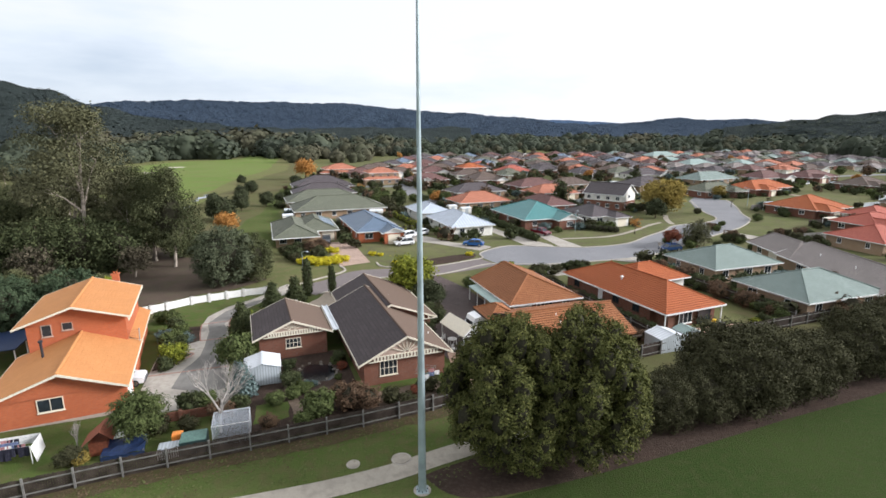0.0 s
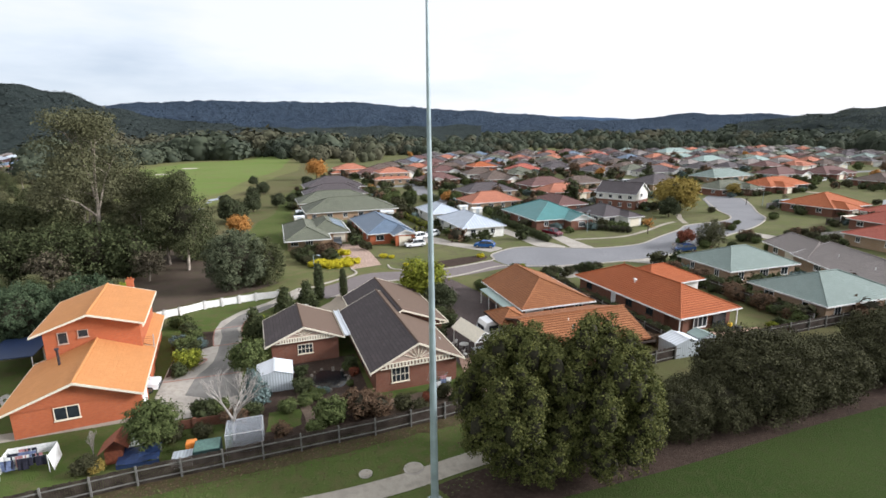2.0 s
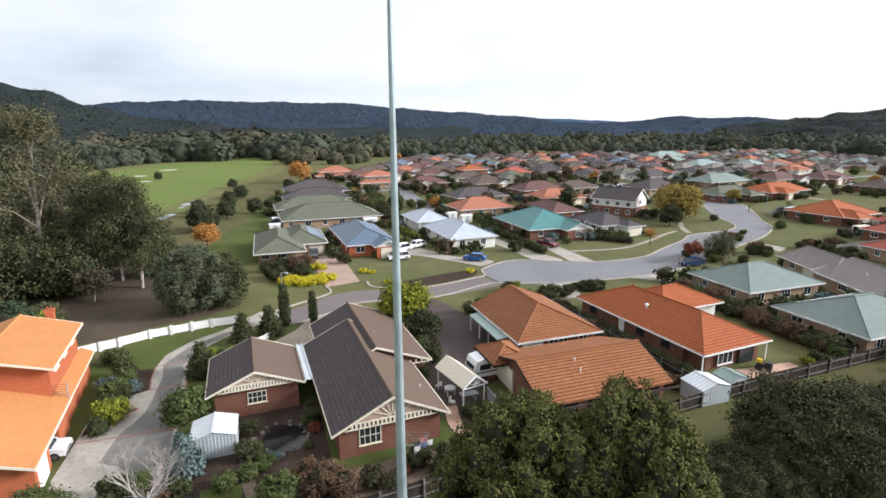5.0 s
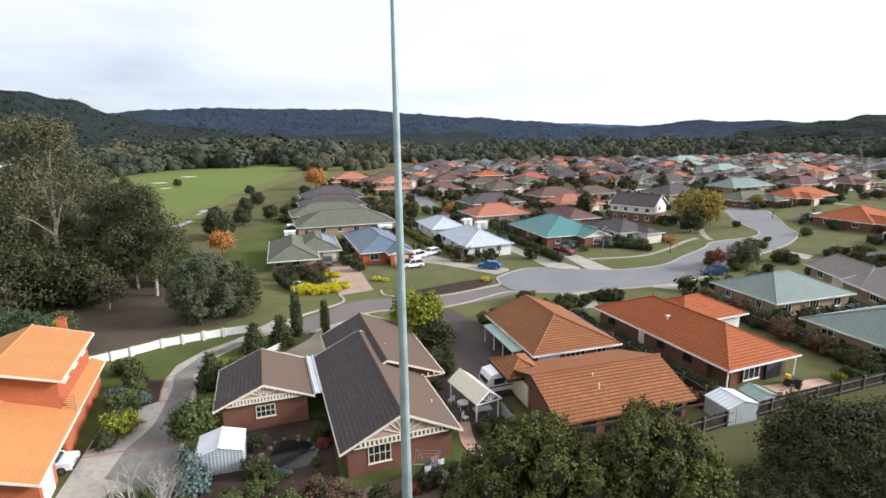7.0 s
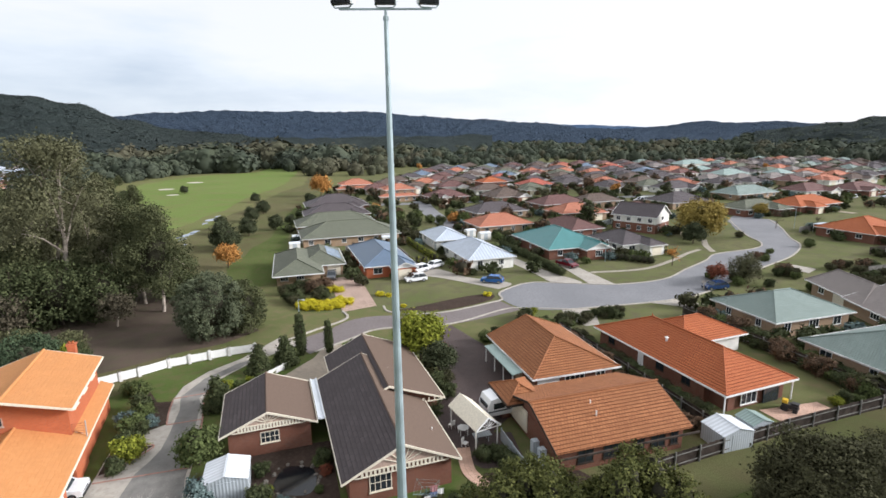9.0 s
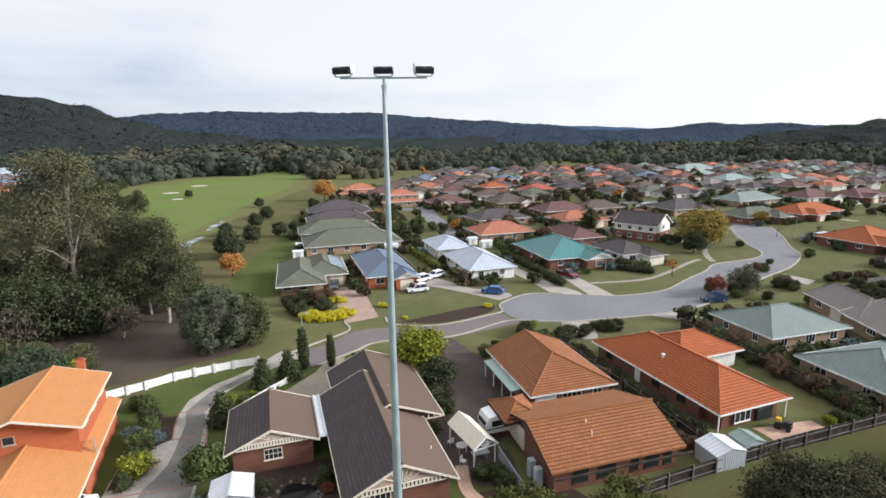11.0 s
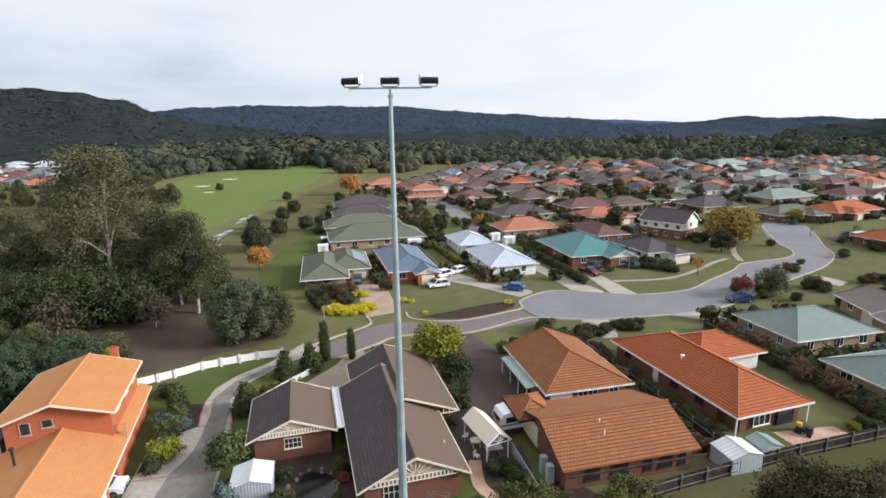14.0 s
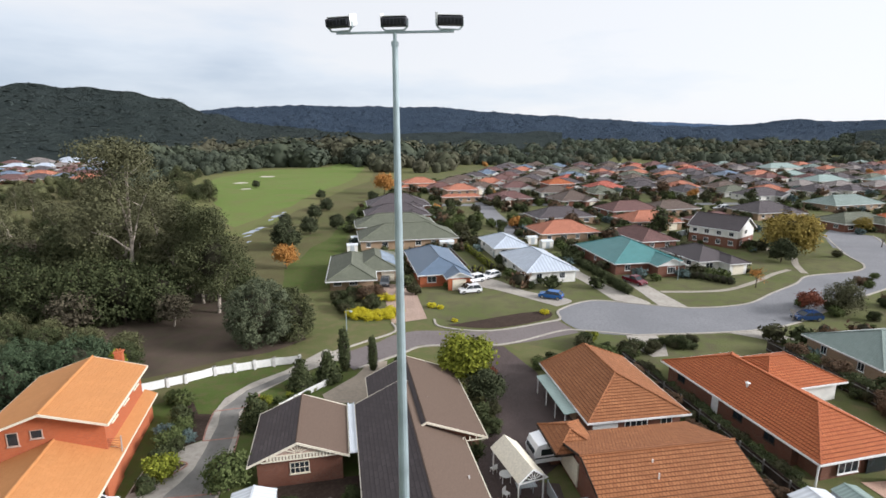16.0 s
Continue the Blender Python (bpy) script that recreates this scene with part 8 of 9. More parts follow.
def shrub(key, x, y, scale=1.0, turn=0.0, tall=1.0, group="garden shrubs", far=False):
    m = pose(x, y, 0, 0, 0, turn) @ Matrix.Diagonal((scale, scale, scale * tall, 1))
    if far:
        FAR_SHRUBS[key][1].append(m)
        return None
    ob = new("shrub", SHRUBS[key])
    ob.matrix_world = m
    return tagged(ob, SHRUB_WORDS[key], "shrub", group)


def shrubs(key, spots):
    for u, v, s in spots:
        shrub(key, *W(u, v)[:2], s, u * 61 + v * 37)


# by the orange house and the drive
shrubs("lime", [(-10.6, 57.0, 1.35), (-3.6, 68.0, 0.8)])
shrubs("green", [(-11.2, 61.0, 1.2), (-10.8, 63.5, 1.1), (-12.5, 69.5, 1.0), (-13.8, 70.4, 0.9), (3.0, 41.3, 1.35), (1.6, 39.9, 0.8), (1.0, 45.0, 0.7), (-0.5, 44.2, 0.8), (16.6, 43.2, 0.7), (-6.2, 46.2, 0.8)])
shrubs("dark", [(-11.4, 65.5, 1.1), (-10.4, 60.2, 1.0), (-11.0, 55.0, 0.8), (-11.3, 59, 0.9), (0.8, 47.4, 0.9), (6.0, 51.0, 0.8), (1.0, 50.9, 0.7), (16.8, 55.5, 1.2), (19.4, 58.5, 1.1), (18.8, 61.2, 1.1), (19.2, 47.2, 0.8), (20.6, 47.0, 0.8), (20.9, 45.5, 0.9), (-7.5, 45.3, 1.1), (-3.6, 44.5, 0.8)])
shrubs("blue", [(-10.2, 58.8, 0.6), (-9.9, 62.2, 0.7), (-12.2, 63.2, 0.9)])
shrubs("russet", [(5.7, 41.4, 1.0), (7.2, 40.9, 0.9), (4.9, 43.3, 0.7), (-4.8, 43.2, 0.8), (-1.2, 40.4, 0.6)])
shrubs("red", [(11.8, 42.0, 0.6), (6.1, 49.6, 0.5), (22.4, 70.8, 0.8)])
shrubs("brown", [(9.3, 41.4, 0.8), (10.6, 40.4, 0.7), (13.2, 42.4, 0.9), (-9.6, 42.8, 0.8), (-7.4, 42.4, 0.7), (-15.0, 40.3, 0.8), (20.5, 62.4, 0.8)])
for k in range(13):
    a = math.pi + 0.2 + k * 0.21
    shrub("yellow", *W(9.3 + (4.3 if k % 2 else 2.7) * math.cos(a), 96.6 + (3.6 if k % 2 else 2.2) * math.sin(a))[:2], 0.95, k * 70)
for k in range(5):
    shrub("yellow", *W(8.2 + k * 1.0, 102.4 + (k % 2) * 1.1)[:2], 0.9, k * 70)
for u, v, s in ((21.5, 90.0, 0.45), (36.8, 91.2, 0.65), (18.8, 97.5, 0.7), (20.2, 96.5, 0.55)):
    shrub("yellow", *W(u, v)[:2], s)
shrubs("green", [(-1.6, 67.5, 0.5), (-0.6, 68.4, 0.55), (0.6, 69.4, 0.5), (-2.4, 68.6, 0.45), (-0.2, 70.2, 0.4)])
shrubs("lime", [(-1.2, 69.4, 0.45), (1.4, 70.6, 0.4), (1.6, 48.6, 0.35), (1.4, 47.4, 0.4)])
shrubs("green", [(1.9, 46.6, 0.45), (5.6, 50.8, 0.55), (5.4, 47.4, 0.35), (2.0, 45.6, 0.5), (2.6, 46.4, 0.4)])
shrubs("blue", [(3.0, 46.6, 0.4), (2.4, 47.2, 0.3)])
# feathery plant by the fence
def fronds(seed, heads):
    """Heads of long arching leaves, each with narrow leaflets down both sides."""
    rnd = random.Random(seed)
    g = Geo()
    for hx, hy, hz in heads:
        for k in range(30):
            a, lift, long = rnd.uniform(0, math.tau), rnd.uniform(0.1, 1.25), rnd.uniform(1.1, 1.7)
            out = Vector((math.cos(a), math.sin(a), 0))
            side = Vector((-out.y, out.x, 0))
            last = Vector((hx, hy, hz))
            for i in range(6):
                up = lift - i * 0.33
                p = last + (out * math.cos(up) + Vector((0, 0, math.sin(up)))) * long / 6
                g.face([last - side * 0.03, p - side * 0.025, p + side * 0.025, last + side * 0.03])
                for s in (-1, 1):
                    tip = p + side * s * 0.3 * (1 - i / 8) + out * 0.16 - Vector((0, 0, 0.12))
                    g.face([last, last.lerp(p, 0.55), tip])
                last = p
    return g


feather = thing("shrub", lot(-10.6, 41.6), "tall rounded green shrub with feathery leaves", "shrub")
part("stem", limbs("stem", BARK, 2.6, (0, 0), [(0.9, 0, 3.2), (-0.9, 0.3, 2.9), (0.1, -0.9, 2.8), (0.2, 0.8, 3.4)], 0.13, 3), None, feather)
part("fronds", fronds(91, ((0, 0, 3.4), (1.0, 0.1, 3.2), (-0.9, 0.3, 3.1), (0.1, -0.9, 2.7), (0.3, 0.8, 3.0), (-0.6, -0.5, 2.4))), LEAF_GREEN, feather)
part("crown", crown_mesh("crown", LEAF_GREEN, lobes_clumpy(4.1, 1.8, 92, 34, 0.22, 0.26), 620, 9, 0.1, 92, 0.16, 0.9), None, feather)
tree("shrub", "low yellow-brown shrub inside the fence", "shrub", limbs("trunk", BARK, 0.6, (0, 0), [(0.3, 0, 0.8), (-0.3, 0.1, 0.7)], 0.05, 4),
     crown_mesh("crown", LEAF_GOLD, lobes_round(1.4, 1.1, 93, 9, 0.0), 150, 8, 0.1, 93, 0.16), lot(-14.4, 40.2) @ Matrix.Scale(0.62, 4))
for kind, u, v, k in (("brown", 42.1, 73.5, 1.25), ("lime", 39.4, 79.0, 1.0), ("dark", 38.0, 78.0, 1.1), ("dark", 49.6, 75.6, 0.9), ("dark", 51.0, 75.0, 0.9), ("brown", 37.0, 76.4, 1.1)):
    shrub(kind, *W(u, v)[:2], k, u * 40)
# shrubs on the far verge of the street
for n, (kind, x, y, k) in enumerate((("russet", 67.7, 109.8, 1.1), ("brown", 68.6, 108.0, 1.2), ("dark", 66.4, 108.8, 1.0), ("green", 70.9, 120.7, 1.0), ("russet", 70.0, 121.8, 0.9), ("green", 89.9, 134.7, 1.2), ("brown", 79.3, 112.8, 0.9), ("russet", 81.4, 113.6, 0.9),
                                    ("brown", 83.9, 114.4, 1.0), ("dark", 87.0, 112.5, 1.2), ("green", 88.6, 113.4, 1.0), ("brown", 80.0, 147.3, 1.0), ("dark", 92.0, 137.4, 0.9), ("russet", 85.6, 112.6, 1.1), ("dark", 72.5, 123.5, 0.8), ("green", 76.5, 128.0, 0.8))):
    shrub(kind, x, y, k, n * 57)
solo("driveway_pad", sheet([(70.8, 115.6), (73.6, 110.6), (77.2, 113.6), (74.2, 118.8)], 0.055, False), CONCRETE, "pale concrete drive across the verge", "driveway", kind="structure")
tree("tree", "bare mauve-grey street tree on the far verge", "tree", *(olive[0], crown_mesh("crown", LEAF_HALF_BARE, lobes_gum(5.4, 3.0, 98, 14), 150, 5, 0.11, 98, 0.3, 0.0)), pose(98.2, 160.7, 0))
# hedge and scrub between the orange-roofed houses, and beside the green-roofed ones
hedge_rnd = random.Random(21)
for k in range(26):
    shrub(hedge_rnd.choice(("dark", "green", "brown", "dark", "brown")), *W(42.4 + hedge_rnd.uniform(-0.6, 0.7) - 0.03 * k, 45.5 + k * 0.95)[:2], hedge_rnd.uniform(0.6, 1.0), k * 47)
for k in range(26):
    shrub(hedge_rnd.choice(("dark", "brown", "russet", "green")), *W(39.4 + hedge_rnd.uniform(-0.4, 0.6), 45.5 + k * 1.0)[:2], hedge_rnd.uniform(0.55, 0.9), k * 47)
for k in range(30):
    shrub(hedge_rnd.choice(("dark", "brown", "green", "dark", "russet")), *W(62.8 + hedge_rnd.uniform(-1.6, 1.2), 44.8 + k * 0.82)[:2], hedge_rnd.uniform(0.7, 1.25), k * 47)
for k in range(16):
    shrub(hedge_rnd.choice(("green", "lime", "dark", "dark")), *W(57.0 + k * 1.3, 44.6 + hedge_rnd.uniform(-0.3, 0.8))[:2], hedge_rnd.uniform(0.5, 0.85), k * 31)
for k in range(22):
    shrub(hedge_rnd.choice(("dark", "green", "brown", "dark")), *W(29 + k * 1.15, 73.0 + hedge_rnd.uniform(-1.5, 3.0) + 0.1 * k)[:2], hedge_rnd.uniform(0.5, 1.15), k * 53)
for k in range(14):
    shrub(hedge_rnd.choice(("dark", "brown", "russet", "dark")), *W(2.5 + k * 0.55, 100 + hedge_rnd.uniform(-3, 6))[:2], hedge_rnd.uniform(0.8, 1.3), k * 53)
for k in range(24):
    shrub("dark", *W(55.6 + 0.08 * k - 0.004 * k * k, 99 + k * 1.25)[:2], 0.95, k * 90)
for k in range(18):
    shrub("dark", *W(42.0 - 0.1 * k, 108 + k * 1.3)[:2], 0.75, k * 90)
for k in range(24):
    shrub(hedge_rnd.choice(("dark", "brown", "green", "dark")), 56 + hedge_rnd.uniform(-4, 26), 96 + hedge_rnd.uniform(-5, 14), hedge_rnd.uniform(0.7, 1.3), k * 53)
# the gardens of the other houses
for n, (x, y, w, d, turn) in enumerate(HOUSES):
    near = y < 260 and -60 < x < 170
    c, s = math.cos(radians(turn)), math.sin(radians(turn))
    for k in range(17 if near else 6):
        side = hedge_rnd.choice((-1, 1))
        if k % 3:
            a, b = hedge_rnd.uniform(-w / 2 - 2, w / 2 + 2), side * (d / 2 + hedge_rnd.uniform(1.2, 5.0))
        else:
            a, b = side * (w / 2 + hedge_rnd.uniform(0.9, 2.4)), hedge_rnd.uniform(-d / 2, d / 2)
        px, py = x + a * c - b * s, y + a * s + b * c
        q, r = px * CU + py * SU, -px * SU + py * CU
        if 36 < q < 130 and 78 < r < 92 + max(0, q - 70) * 0.45:
            continue
        shrub(hedge_rnd.choice(("dark", "dark", "green", "brown", "russet", "brown", "blue", "brown", "dark")), px, py, hedge_rnd.uniform(0.7, 1.5) * (1 if near else 1.5), k * 77, far=True)
# clipped hedges
def clipped_hedge(a, b, wide, high, label, mat=None):
    """A trimmed hedge from a to b: a leafy box with an uneven top."""
    a, b = Vector((*a, 0)), Vector((*b, 0))
    n = max(2, int((b - a).length / (wide * 0.8)))
    line = [a.lerp(b, k / n) for k in range(n + 1)]
    mid = a.lerp(b, 0.5)
    lob = [(p.x - mid.x, p.y - mid.y, high * 0.5, wide * 0.6, wide * 0.6, high * 0.52) for p in line]
    solo("hedge", crown_mesh("hedge", mat or LEAF_GREEN, lob, 26 * len(lob), 9, 0.11, n, 0.14, 0.9, cores=len(lob)), None, label, "hedge", "clipped hedges", m=pose(*mid))


clipped_hedge((-8.6, 144), (-1.2, 124.5), 1.1, 1.7, "long clipped light green hedge beside the drive", LEAF_LIME)
clipped_hedge((-6.2, 119.6), (-3.4, 120.4), 1.4, 2.2, "square clipped yellow-green hedge before the blue-roofed house", LEAF_LIME)
clipped_hedge((36.4, 126.4), (45.8, 120.0), 1.5, 1.5, "long dark clipped hedge across a front lawn", LEAF_DARK)
clipped_hedge((21.6, 150), (30.6, 153), 1.3, 1.6, "dark clipped hedge before the salmon-roofed house", LEAF_DARK)
for x, y, k in ((-19.2, 182, 1), (-14.5, 181, 2), (-10.4, 182.5, 0), (-13, 166, 1), (-16, 172, 2), (-7.6, 169.5, 0), (2.8, 184.3, 2), (-0.6, 173.5, 0), (4.5, 179, 1), (-20, 190, 0), (7, 176.5, 2)):
    shrub(("dark", "brown", "green")[k], x, y, 1.5 + 0.2 * (k % 3), x * 30, tall=1.2)
for x, y, turn, w in ((-38.8, 147.7, 19, 3.0), (-36.9, 137.9, 19, 2.6), (8.0, 153.7, 20, 2.6), (11.7, 149.1, 20, 3.0), (-49, 205.7, 19, 5.0), (-14, 145.4, 19, 3.6)):
    q = thing("garden_shed", pose(x, y, 0, 0, 0, turn), "small white metal shed behind a bungalow", "shed", "white sheds behind bungalows")
    part("body", Geo().box(-w / 2, w / 2, -1.2, 1.2, 0, 1.9), RENDER_WHITE, q)
    part("roof", Geo().slope((-w / 2 - 0.1, -1.3, 1.9), (w / 2 + 0.1, -1.3, 1.9), (-w / 2 - 0.1, 0, 2.25), (w / 2 + 0.1, 0, 2.25)).slope((w / 2 + 0.1, 1.3, 1.9), (-w / 2 - 0.1, 1.3, 1.9), (w / 2 + 0.1, 0, 2.25), (-w / 2 - 0.1, 0, 2.25)), METAL_WHITE, q)
    part("door", Geo().box(-0.5, 0.5, -1.225, -1.203, 0.03, 1.8), SHED_GREY, q)
scrub_rnd = random.Random(58)
for k in range(900):
    x, y = scrub_rnd.uniform(-58, 190), scrub_rnd.uniform(146, 330)
    u, v = x * CU + y * SU, -x * SU + y * CU
    if x < -40 - (y - 150) * 0.16 or (90 < u < 205 and 88 < v < 165) or abs(x - np.interp(y, (162, 190, 222, 262, 330), (6, -2, -8, -12, -4))) < 4.5:
        continue
    if any(abs((x - hx) * math.cos(radians(ht)) + (y - hy) * math.sin(radians(ht))) < hw / 2 + 0.8 and abs((y - hy) * math.cos(radians(ht)) - (x - hx) * math.sin(radians(ht))) < hd / 2 + 3.6 for hx, hy, hw, hd, ht in HOUSES):
        continue
    shrub(scrub_rnd.choice(("dark", "green", "brown", "dark", "russet")), x, y, scrub_rnd.uniform(0.8, 1.7), k * 37, tall=1.15, far=True)
for key, (me, poses) in FAR_SHRUBS.items():
    if not poses:
        continue
    co = np.empty(len(me.vertices) * 3)
    me.vertices.foreach_get("co", co)
    co = co.reshape(-1, 3)
    vi = np.empty(len(me.loops), dtype=np.int32)
    me.loops.foreach_get("vertex_index", vi)
    mi = np.empty(len(me.polygons), dtype=np.int32)
    me.polygons.foreach_get("material_index", mi)
    all_co = np.concatenate([co @ np.array(m.to_3x3()).T + np.array(m.translation) for m in poses])
    all_vi = np.concatenate([vi + k * len(co) for k in range(len(poses))]).astype(np.int32)
    mass = bpy.data.meshes.new("shrub_mass")
    mass.vertices.add(len(all_co))
    mass.vertices.foreach_set("co", all_co.ravel())
    mass.loops.add(len(all_vi))
    mass.loops.foreach_set("vertex_index", all_vi)
    mass.polygons.add(len(all_vi) // 4)
    mass.polygons.foreach_set("loop_start", np.arange(0, len(all_vi), 4, dtype=np.int32))
    for mat in me.materials:
        mass.materials.append(mat)
    mass.polygons.foreach_set("material_index", np.tile(mi, len(poses)))
    mass.update(calc_edges=True)
    tagged(new("shrub_mass", mass), SHRUB_WORDS[key] + " round far houses", "shrubs", kind="stuff")
# trees between the houses
far_trees = []
for src, mat, h, r, low in ((ball, LEAF_DARK, 5.6, 2.7, 0.2), (olive, LEAF_GREEN, 4.2, 2.2, 0.06), (ball, LEAF_HEDGE, 5.2, 2.6, 0.1), (orange, LEAF_ORANGE, 4.6, 2.2, 0.2), (olive, LEAF_GUM, 5.2, 2.6, 0.1), (gums[4], LEAF_DARK, 8, 3.6, 0.1), (gums[3], LEAF_RUSSET, 6, 2.6, 0.2)):
    far_trees.append((src[0], crown_mesh("crown", mat, lobes_round(h, r, int(h * 10), 8, low), 110, 7, 0.42, int(h * 9), 0.4, 0.76)))
town_rnd = random.Random(31)
town = far_trees
for k in range(150):
    x, y = town_rnd.uniform(-30, 330), town_rnd.uniform(170, 500)
    if any(abs(x - hx) < hw / 2 + 1.5 and abs(y - hy) < hd / 2 + 3 for hx, hy, hw, hd, _ in HOUSES):
        continue
    pick = town_rnd.randrange(7)
    word = ("dark round tree between houses", "green garden tree between houses", "brownish round tree between houses", "orange autumn tree between houses", "grey-green garden tree between houses", "tall dark tree between houses", "russet half-bare tree between houses")[pick]
    tree("tree", word, "tree", *town[pick], pose(x, y, 0, 0, 0, k * 33) @ Matrix.Scale(town_rnd.uniform(0.6, 1.1), 4), "trees between the houses")


# ---- woods of the valley: one far mass of crowns ----
def far_wood(name, label, spots, seed, mat=None, per=64):
    rng = np.random.default_rng(seed)
    P = np.array([(*q, 0.0)[:5] for q in spots], float)
    n = len(P)
    d = rng.normal(size=(n, per, 3))
    d[..., 2] = np.abs(d[..., 2]) * 0.9 - 0.15 if per < 20 else d[..., 2] * 0.85 + 0.12
    d /= np.linalg.norm(d, axis=2)[..., None]
    size = np.stack([P[:, 3], P[:, 3], P[:, 2] * 0.5], 1)[:, None]
    mid = np.stack([P[:, 0], P[:, 1], P[:, 4] + P[:, 2] * 0.48], 1)[:, None]
    c = (mid + d * size * rng.uniform(0.75, 1.12, (n, per, 1))).reshape(-1, 3)
    nrm = d.reshape(-1, 3) * (0.5 if per < 20 else 1) + rng.normal(size=(n * per, 3)) * (0.12 if per < 20 else 0.35) + np.array([0, 0, 1.2 if per < 20 else 0.4])
    nrm /= np.linalg.norm(nrm, axis=1)[:, None]
    a = np.cross(nrm, rng.normal(size=nrm.shape))
    a /= np.linalg.norm(a, axis=1)[:, None]
    b = np.cross(nrm, a)
    s = np.repeat(P[:, 3], per)[:, None] * rng.uniform(*((0.22, 0.42) if per < 20 else (0.10, 0.21)), (n * per, 1))
    quads = np.stack([c + a * s, c + b * s * 0.8, c - a * s, c - b * s * 0.8], 1).reshape(-1, 3)
    faces = np.arange(len(quads)).reshape(-1, 4)
    ring = np.array([[math.cos(k * math.tau / 6), math.sin(k * math.tau / 6)] for k in range(6)])
    core_v, core_f = [], []
    for x, y, h, r, z0 in P:
        base = len(core_v) + len(quads)
        for z, k in ((0.0, 0.55), (0.3, 0.8), (0.66, 0.62), (0.88, 0.15)):
            core_v += [(x + p * r * k, y + q * r * k, z0 + z * h) for p, q in ring]
        for i in range(3):
            core_f += [(base + i * 6 + j, base + i * 6 + (j + 1) % 6, base + i * 6 + 6 + (j + 1) % 6, base + i * 6 + 6 + j) for j in range(6)]
    verts = np.concatenate([quads, np.array(core_v)])
    faces = np.concatenate([faces, np.array(core_f)])
    me = bpy.data.meshes.new(name)
    me.vertices.add(len(verts))
    me.vertices.foreach_set("co", verts.ravel())
    me.loops.add(faces.size)
    me.loops.foreach_set("vertex_index", faces.ravel().astype(np.int32))
    me.polygons.add(len(faces))
    me.polygons.foreach_set("loop_start", np.arange(0, faces.size, 4, dtype=np.int32))
    me.update(calc_edges=True)
    me.materials.append(mat or LEAF_FAR)
    return tagged(new(name, me), label, "woods", kind="stuff")


def scatter(n, x0, x1, y0, y1, tall, seed, keep=None, gaps=-0.12):
    """Places for crowns, in drifts: higher in the middle of a drift, with open ground between."""
    rnd = random.Random(seed)
    out = []
    while len(out) < n:
        x, y = rnd.uniform(x0, x1), rnd.uniform(y0, y1)
        drift = noise.noise((x * 0.013, y * 0.013, seed)) + 0.6 * noise.noise((x * 0.05, y * 0.05, seed + 3.0))
        if drift < gaps or (keep is not None and not keep(x, y)):
            continue
        h = rnd.uniform(*tall) * min(1.35, 0.62 + 0.75 * max(0.0, drift - gaps))
        out.append((x, y, h, h * rnd.uniform(0.46, 0.8)))
    return out


def on_hill(name, n, a0, a1, t0, tall, wide, seed):
    rnd = random.Random(seed)
    out = []
    for _ in range(n):
        a, t = rnd.uniform(a0, a1), 1 - (1 - t0) * rnd.random() ** 1.3
        x, y, z = hill_point(*HILLS[name], a, t)
        h = rnd.uniform(*tall)
        out.append((x, y, h, h * rnd.uniform(*wide), z - h * 0.88))
    return out


wood = scatter(1500, -460, 700, 540, 920, (7, 17), 1, lambda x, y: -x < y * 0.76) + scatter(420, -230, 430, 500, 580, (5, 14), 2, None, 0.05) + scatter(1300, -900, 1200, 880, 1500, (9, 19), 3)
far_wood("valley_wood", "dark mixed woods across the valley floor", wood[::2] + wood[1::4], 1)
far_wood("valley_wood", "olive and russet trees among the valley woods", wood[3::4], 5, LEAF_FAR_OLIVE)
far_wood("fairway_wood", "tall gum woods behind the golf fairway", scatter(300, -330, -100, 425, 520, (9, 19), 4, lambda x, y: (y > 452 or x < -215) and -x < y * 0.78 and not (-195 < x < -130 and y < 560 and abs(x + 165 + (y - 500) * 0.3) < 16), -0.35) + scatter(90, -330, -170, 250, 430, (8, 14), 5, lambda x, y: x < -196 - (y - 250) * 0.14 and -x < y * 0.78), 2)
far_wood("fairway_wood", "tall mixed trees closing the far end of the fairway", scatter(150, -330, -110, 500, 640, (15, 25), 15, lambda x, y: -x < y * 0.7, -0.4) + scatter(46, -122, -48, 400, 500, (7, 13), 16, lambda x, y: x > -108 - (y - 400) * 0.26, -0.5), 12, LEAF_FAR_OLIVE)
far_wood("right_wood", "dark woods at the valley side", scatter(560, 340, 760, 360, 620, (10, 19), 6, lambda x, y: x > 350 + (y - 330) * 0.1, -0.3) + scatter(300, 420, 800, 560, 900, (10, 18), 7), 3)
scrub = scatter(420, -340, -105, 120, 330, (2.5, 6), 8, lambda x, y: x < -98 - (y - 128) * 0.6 and math.hypot(x + 172, y - 186) > 12, -0.2)
far_wood("creek_wood", "olive scrub beyond the gum trees", scrub, 4, LEAF_SCRUB)
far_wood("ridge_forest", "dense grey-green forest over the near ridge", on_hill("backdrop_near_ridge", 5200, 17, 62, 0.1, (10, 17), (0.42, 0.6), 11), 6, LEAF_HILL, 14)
far_wood("range_forest", "haze-tinted blue-green forest over the long ridge", on_hill("backdrop_ridge", 5200, -20, 38, 0.15, (17, 27), (0.5, 0.8), 12), 7, LEAF_RANGE, 10)
far_wood("low_hill_forest", "haze-tinted blue-green forest over the low hills", on_hill("backdrop_low_hills", 1500, -42, -14, 0.2, (16, 25), (0.5, 0.8), 13), 8, LEAF_RANGE, 10)
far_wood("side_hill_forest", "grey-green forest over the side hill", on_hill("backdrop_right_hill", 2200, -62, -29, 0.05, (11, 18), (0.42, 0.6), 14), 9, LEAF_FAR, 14)
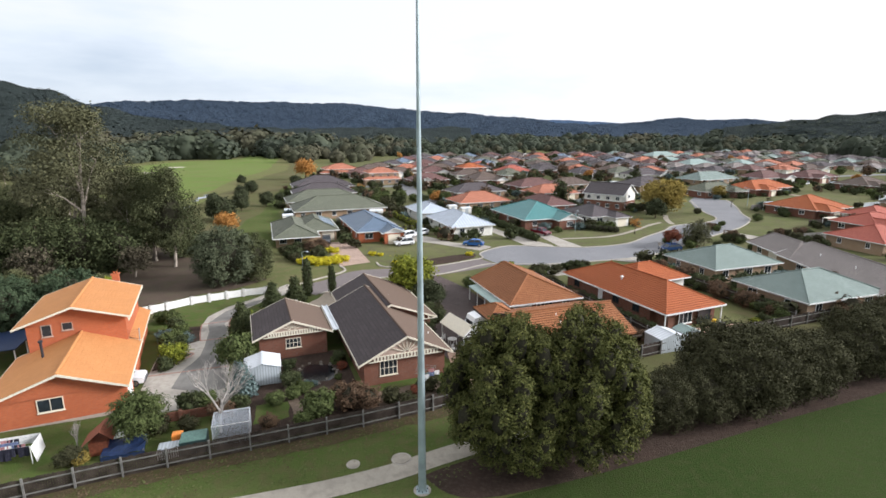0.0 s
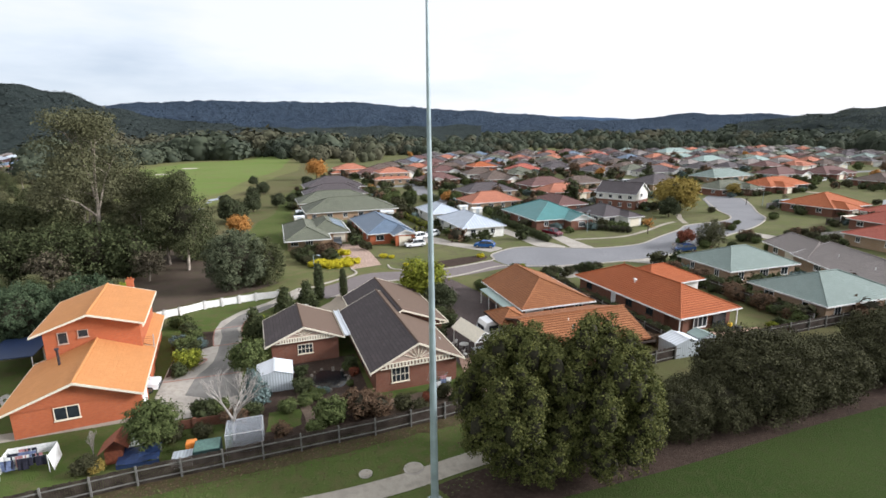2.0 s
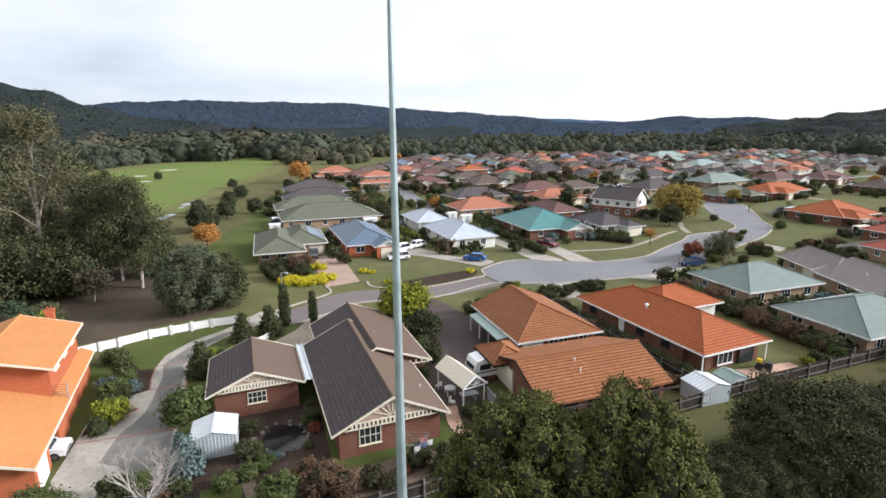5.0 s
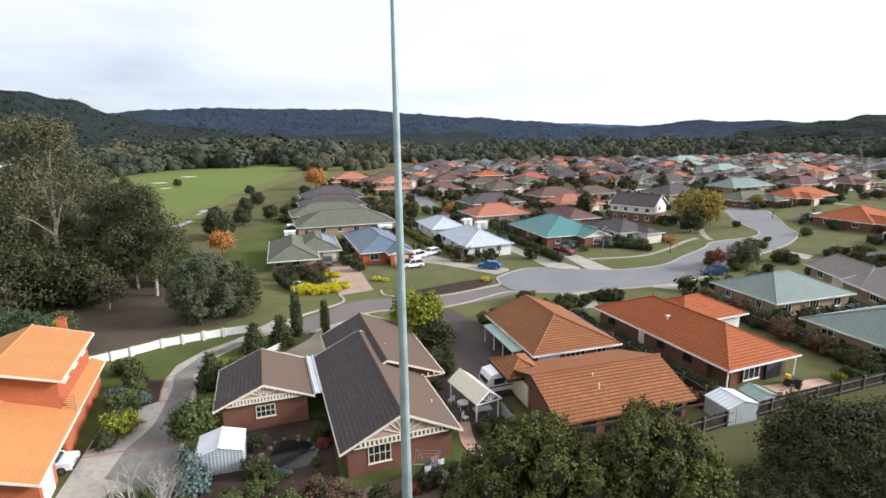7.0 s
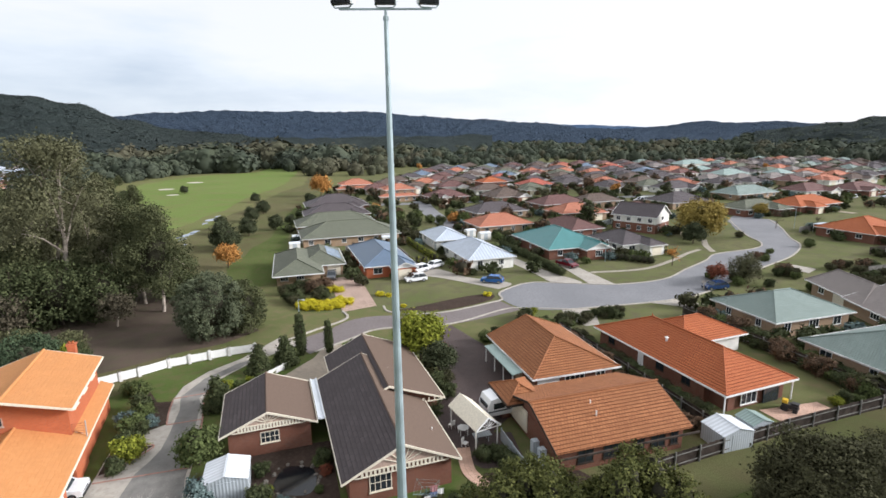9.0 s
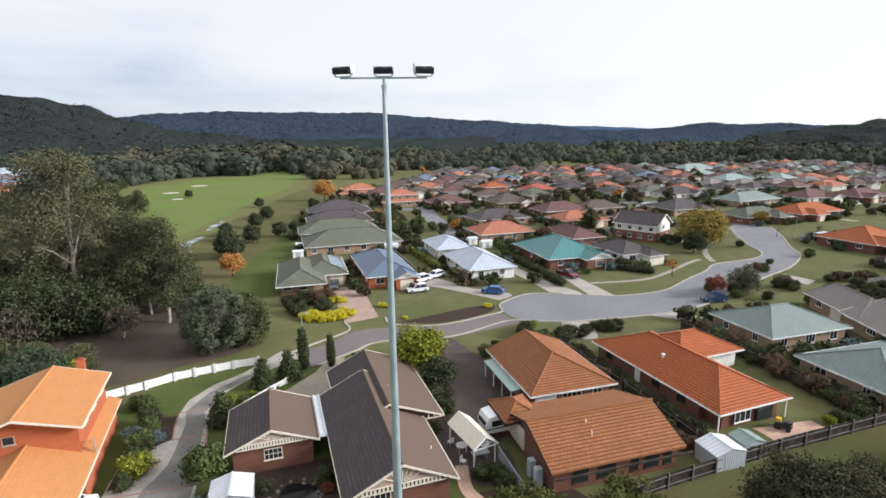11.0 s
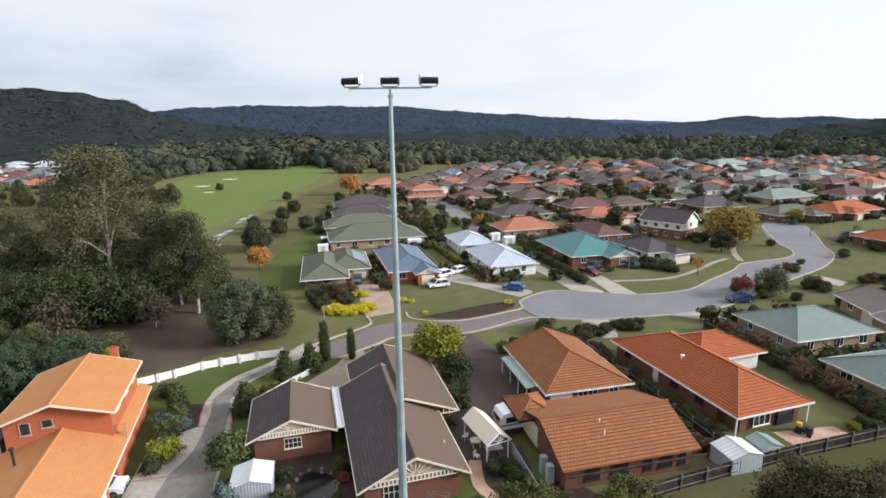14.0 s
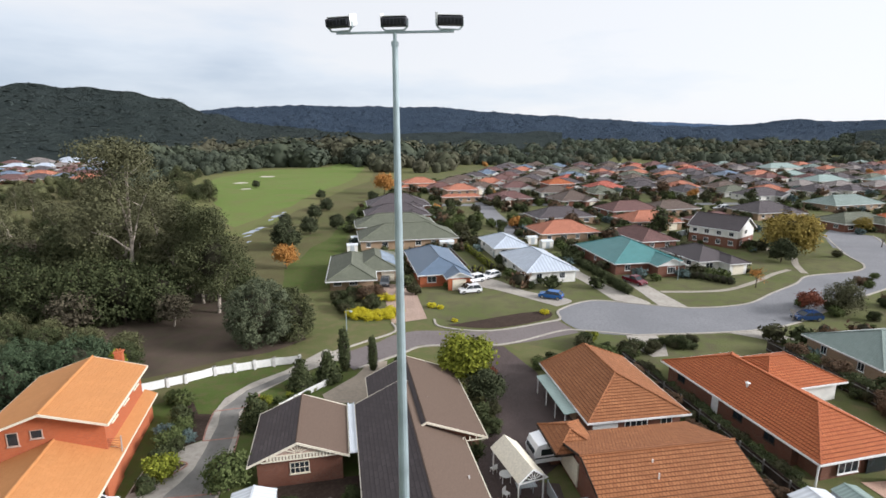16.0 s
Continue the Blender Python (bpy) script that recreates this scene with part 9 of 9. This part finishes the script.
# the clearing in the creek wood: a green patch with pale rubble round it
solo("ground_clearing", sheet(ragged([(-112, 118), (-96, 116), (-88, 121), (-92, 131), (-108, 131)], 4, 1.0, 12), 0.045, False), FAIRWAY, "small bright green clearing in the creek wood", "grass", kind="structure")
rubble_rnd = random.Random(12)
for k in range(16):
    x, y = ((-106, 127), (-97, 121.5), (-84.5, 121), (-91, 118))[k % 4]
    b = Geo()
    s = rubble_rnd.uniform(0.5, 1.2)
    b.tube((0, 0, 0), (0.1 * s, 0, s * 0.5), s, s * 0.85, 7)
    b.tube((0.1 * s, 0, s * 0.5), (0.1 * s, 0.1, s * 0.8), s * 0.85, s * 0.4, 7)
    solo("boulder", b, RUBBLE, "pale weathered boulder at the edge of a clearing", "boulder", "boulders round the clearing", m=pose(x + rubble_rnd.uniform(-2.6, 2.6), y + rubble_rnd.uniform(-1.6, 1.6), 0, 0, 0, k * 70))

# ---- side fences and patio roofs of the other lots ----
yard_rnd = random.Random(77)
for n, (x, y, w, d, turn) in enumerate(HOUSES):
    if y < 155 or math.hypot(x, y) > 420 or x < -30 or n % 3 == 1:
        continue
    s = yard_rnd.choice((-1, 1))
    m = pose(x, y, 0.03 + 0.002 * (n % 4), 0, 0, turn)
    a = s * w * 0.22
    solo("driveway_lot", sheet([(a - 1.6, -d / 2 - 8), (a + 1.6, -d / 2 - 8), (a + 1.9, -d / 2 + 0.4), (a - 1.9, -d / 2 + 0.4)], 0.02, False), yard_rnd.choice((CONCRETE, DRIVE, TAN_CONCRETE, PATH_CONCRETE)), "concrete driveway of a bungalow", "driveway", kind="structure", m=m)
for n, (x, y, w, d, turn) in enumerate(HOUSES):
    if math.hypot(x, y) > 330 or y < 100 or x < -30:
        continue
    m = pose(x, y, 0, 0, 0, turn)
    reach = d / 2 + yard_rnd.uniform(2, 5)
    f = Geo()
    f.box(w / 2 + 1.5, w / 2 + 1.56, -d / 4, reach, 0.05, 1.65).box(-w / 2, w / 2 + 1.5, reach, reach + 0.06, 0.05, 1.65)
    f.box(w / 2 + 1.46, w / 2 + 1.6, -d / 4, reach, 1.65, 1.7).box(-w / 2, w / 2 + 1.46, reach - 0.04, reach + 0.1, 1.65, 1.7)
    solo("timber_fence", f, yard_rnd.choice((TIMBER_OLD, TIMBER_OLD, TIMBER_POST, SHED_GREY)), "boundary fence round the back of a bungalow lot", "fence", "lot fences", m=m)
    if yard_rnd.random() < 0.45:
        p = thing("patio_roof", m @ pose(yard_rnd.uniform(-w / 4, w / 4), d / 2 + 1.2, 0), "flat pale metal patio roof on white posts", "patio roof", "patio roofs")
        part("roof", Geo().slope((-2.2, -1.2, 2.35), (2.2, -1.2, 2.35), (-2.2, 1.6, 2.55), (2.2, 1.6, 2.55)).box(-2.2, 2.2, -1.25, -1.15, 2.2, 2.34), yard_rnd.choice((METAL_WHITE, METAL_SILVER, METAL_CREAM)), p)
        for px in (-2.1, 2.1):
            part("post", Geo().box(px - 0.05, px + 0.05, 1.4, 1.5, 0, 2.5), WHITE, p)

# ---- fallen leaves and tufts along the fence ----
def flecks(name, label, n, seed, mat, size, lean):
    """Many small faces scattered over the grass strip, thicker towards the fence."""
    rng = np.random.default_rng(seed)
    u = rng.uniform(-46, 34, n)
    edge = np.interp(u, (-46, -24, -11, 0, 12, 24, 35), (34.4, 36.1, 37.3, 37.7, 38.5, 40.0, 41.2))
    v = edge - rng.gamma(1.2, 0.9, n) if lean else edge - rng.uniform(0.1, 9, n)
    keep = np.abs(v - np.interp(u, (-60, -30, -3, 6, 13, 30), (35.2, 33.4, 31.6, 31.6, 32.6, 34.4))) > 1.15
    u, v = u[keep], v[keep]
    n = len(u)
    c = np.stack([u * CU - v * SU, u * SU + v * CU, np.full(n, 0.045)], 1)
    a = rng.uniform(0, math.tau, n)
    s = size * rng.uniform(0.5, 1.4, n)[:, None]
    x = np.stack([np.cos(a), np.sin(a), rng.uniform(0.0, 0.5, n)], 1) * s
    y = np.stack([-np.sin(a), np.cos(a), rng.uniform(-0.1, 0.4, n)], 1) * s * 0.7
    verts = np.stack([c, c + x, c + x + y, c + y], 1).reshape(-1, 3)
    me = bpy.data.meshes.new(name)
    me.from_pydata(verts.tolist(), [], np.arange(4 * n).reshape(-1, 4).tolist())
    me.materials.append(mat)
    return tagged(new(name, me), label, "ground cover", kind="stuff")


flecks("leaf_litter", "brown fallen leaves along the timber fence", 3600, 3, LEAF_LITTER, 0.1, True)
flecks("grass_tufts", "uneven olive tufts in the grass strip", 4200, 4, TUFT, 0.12, False)
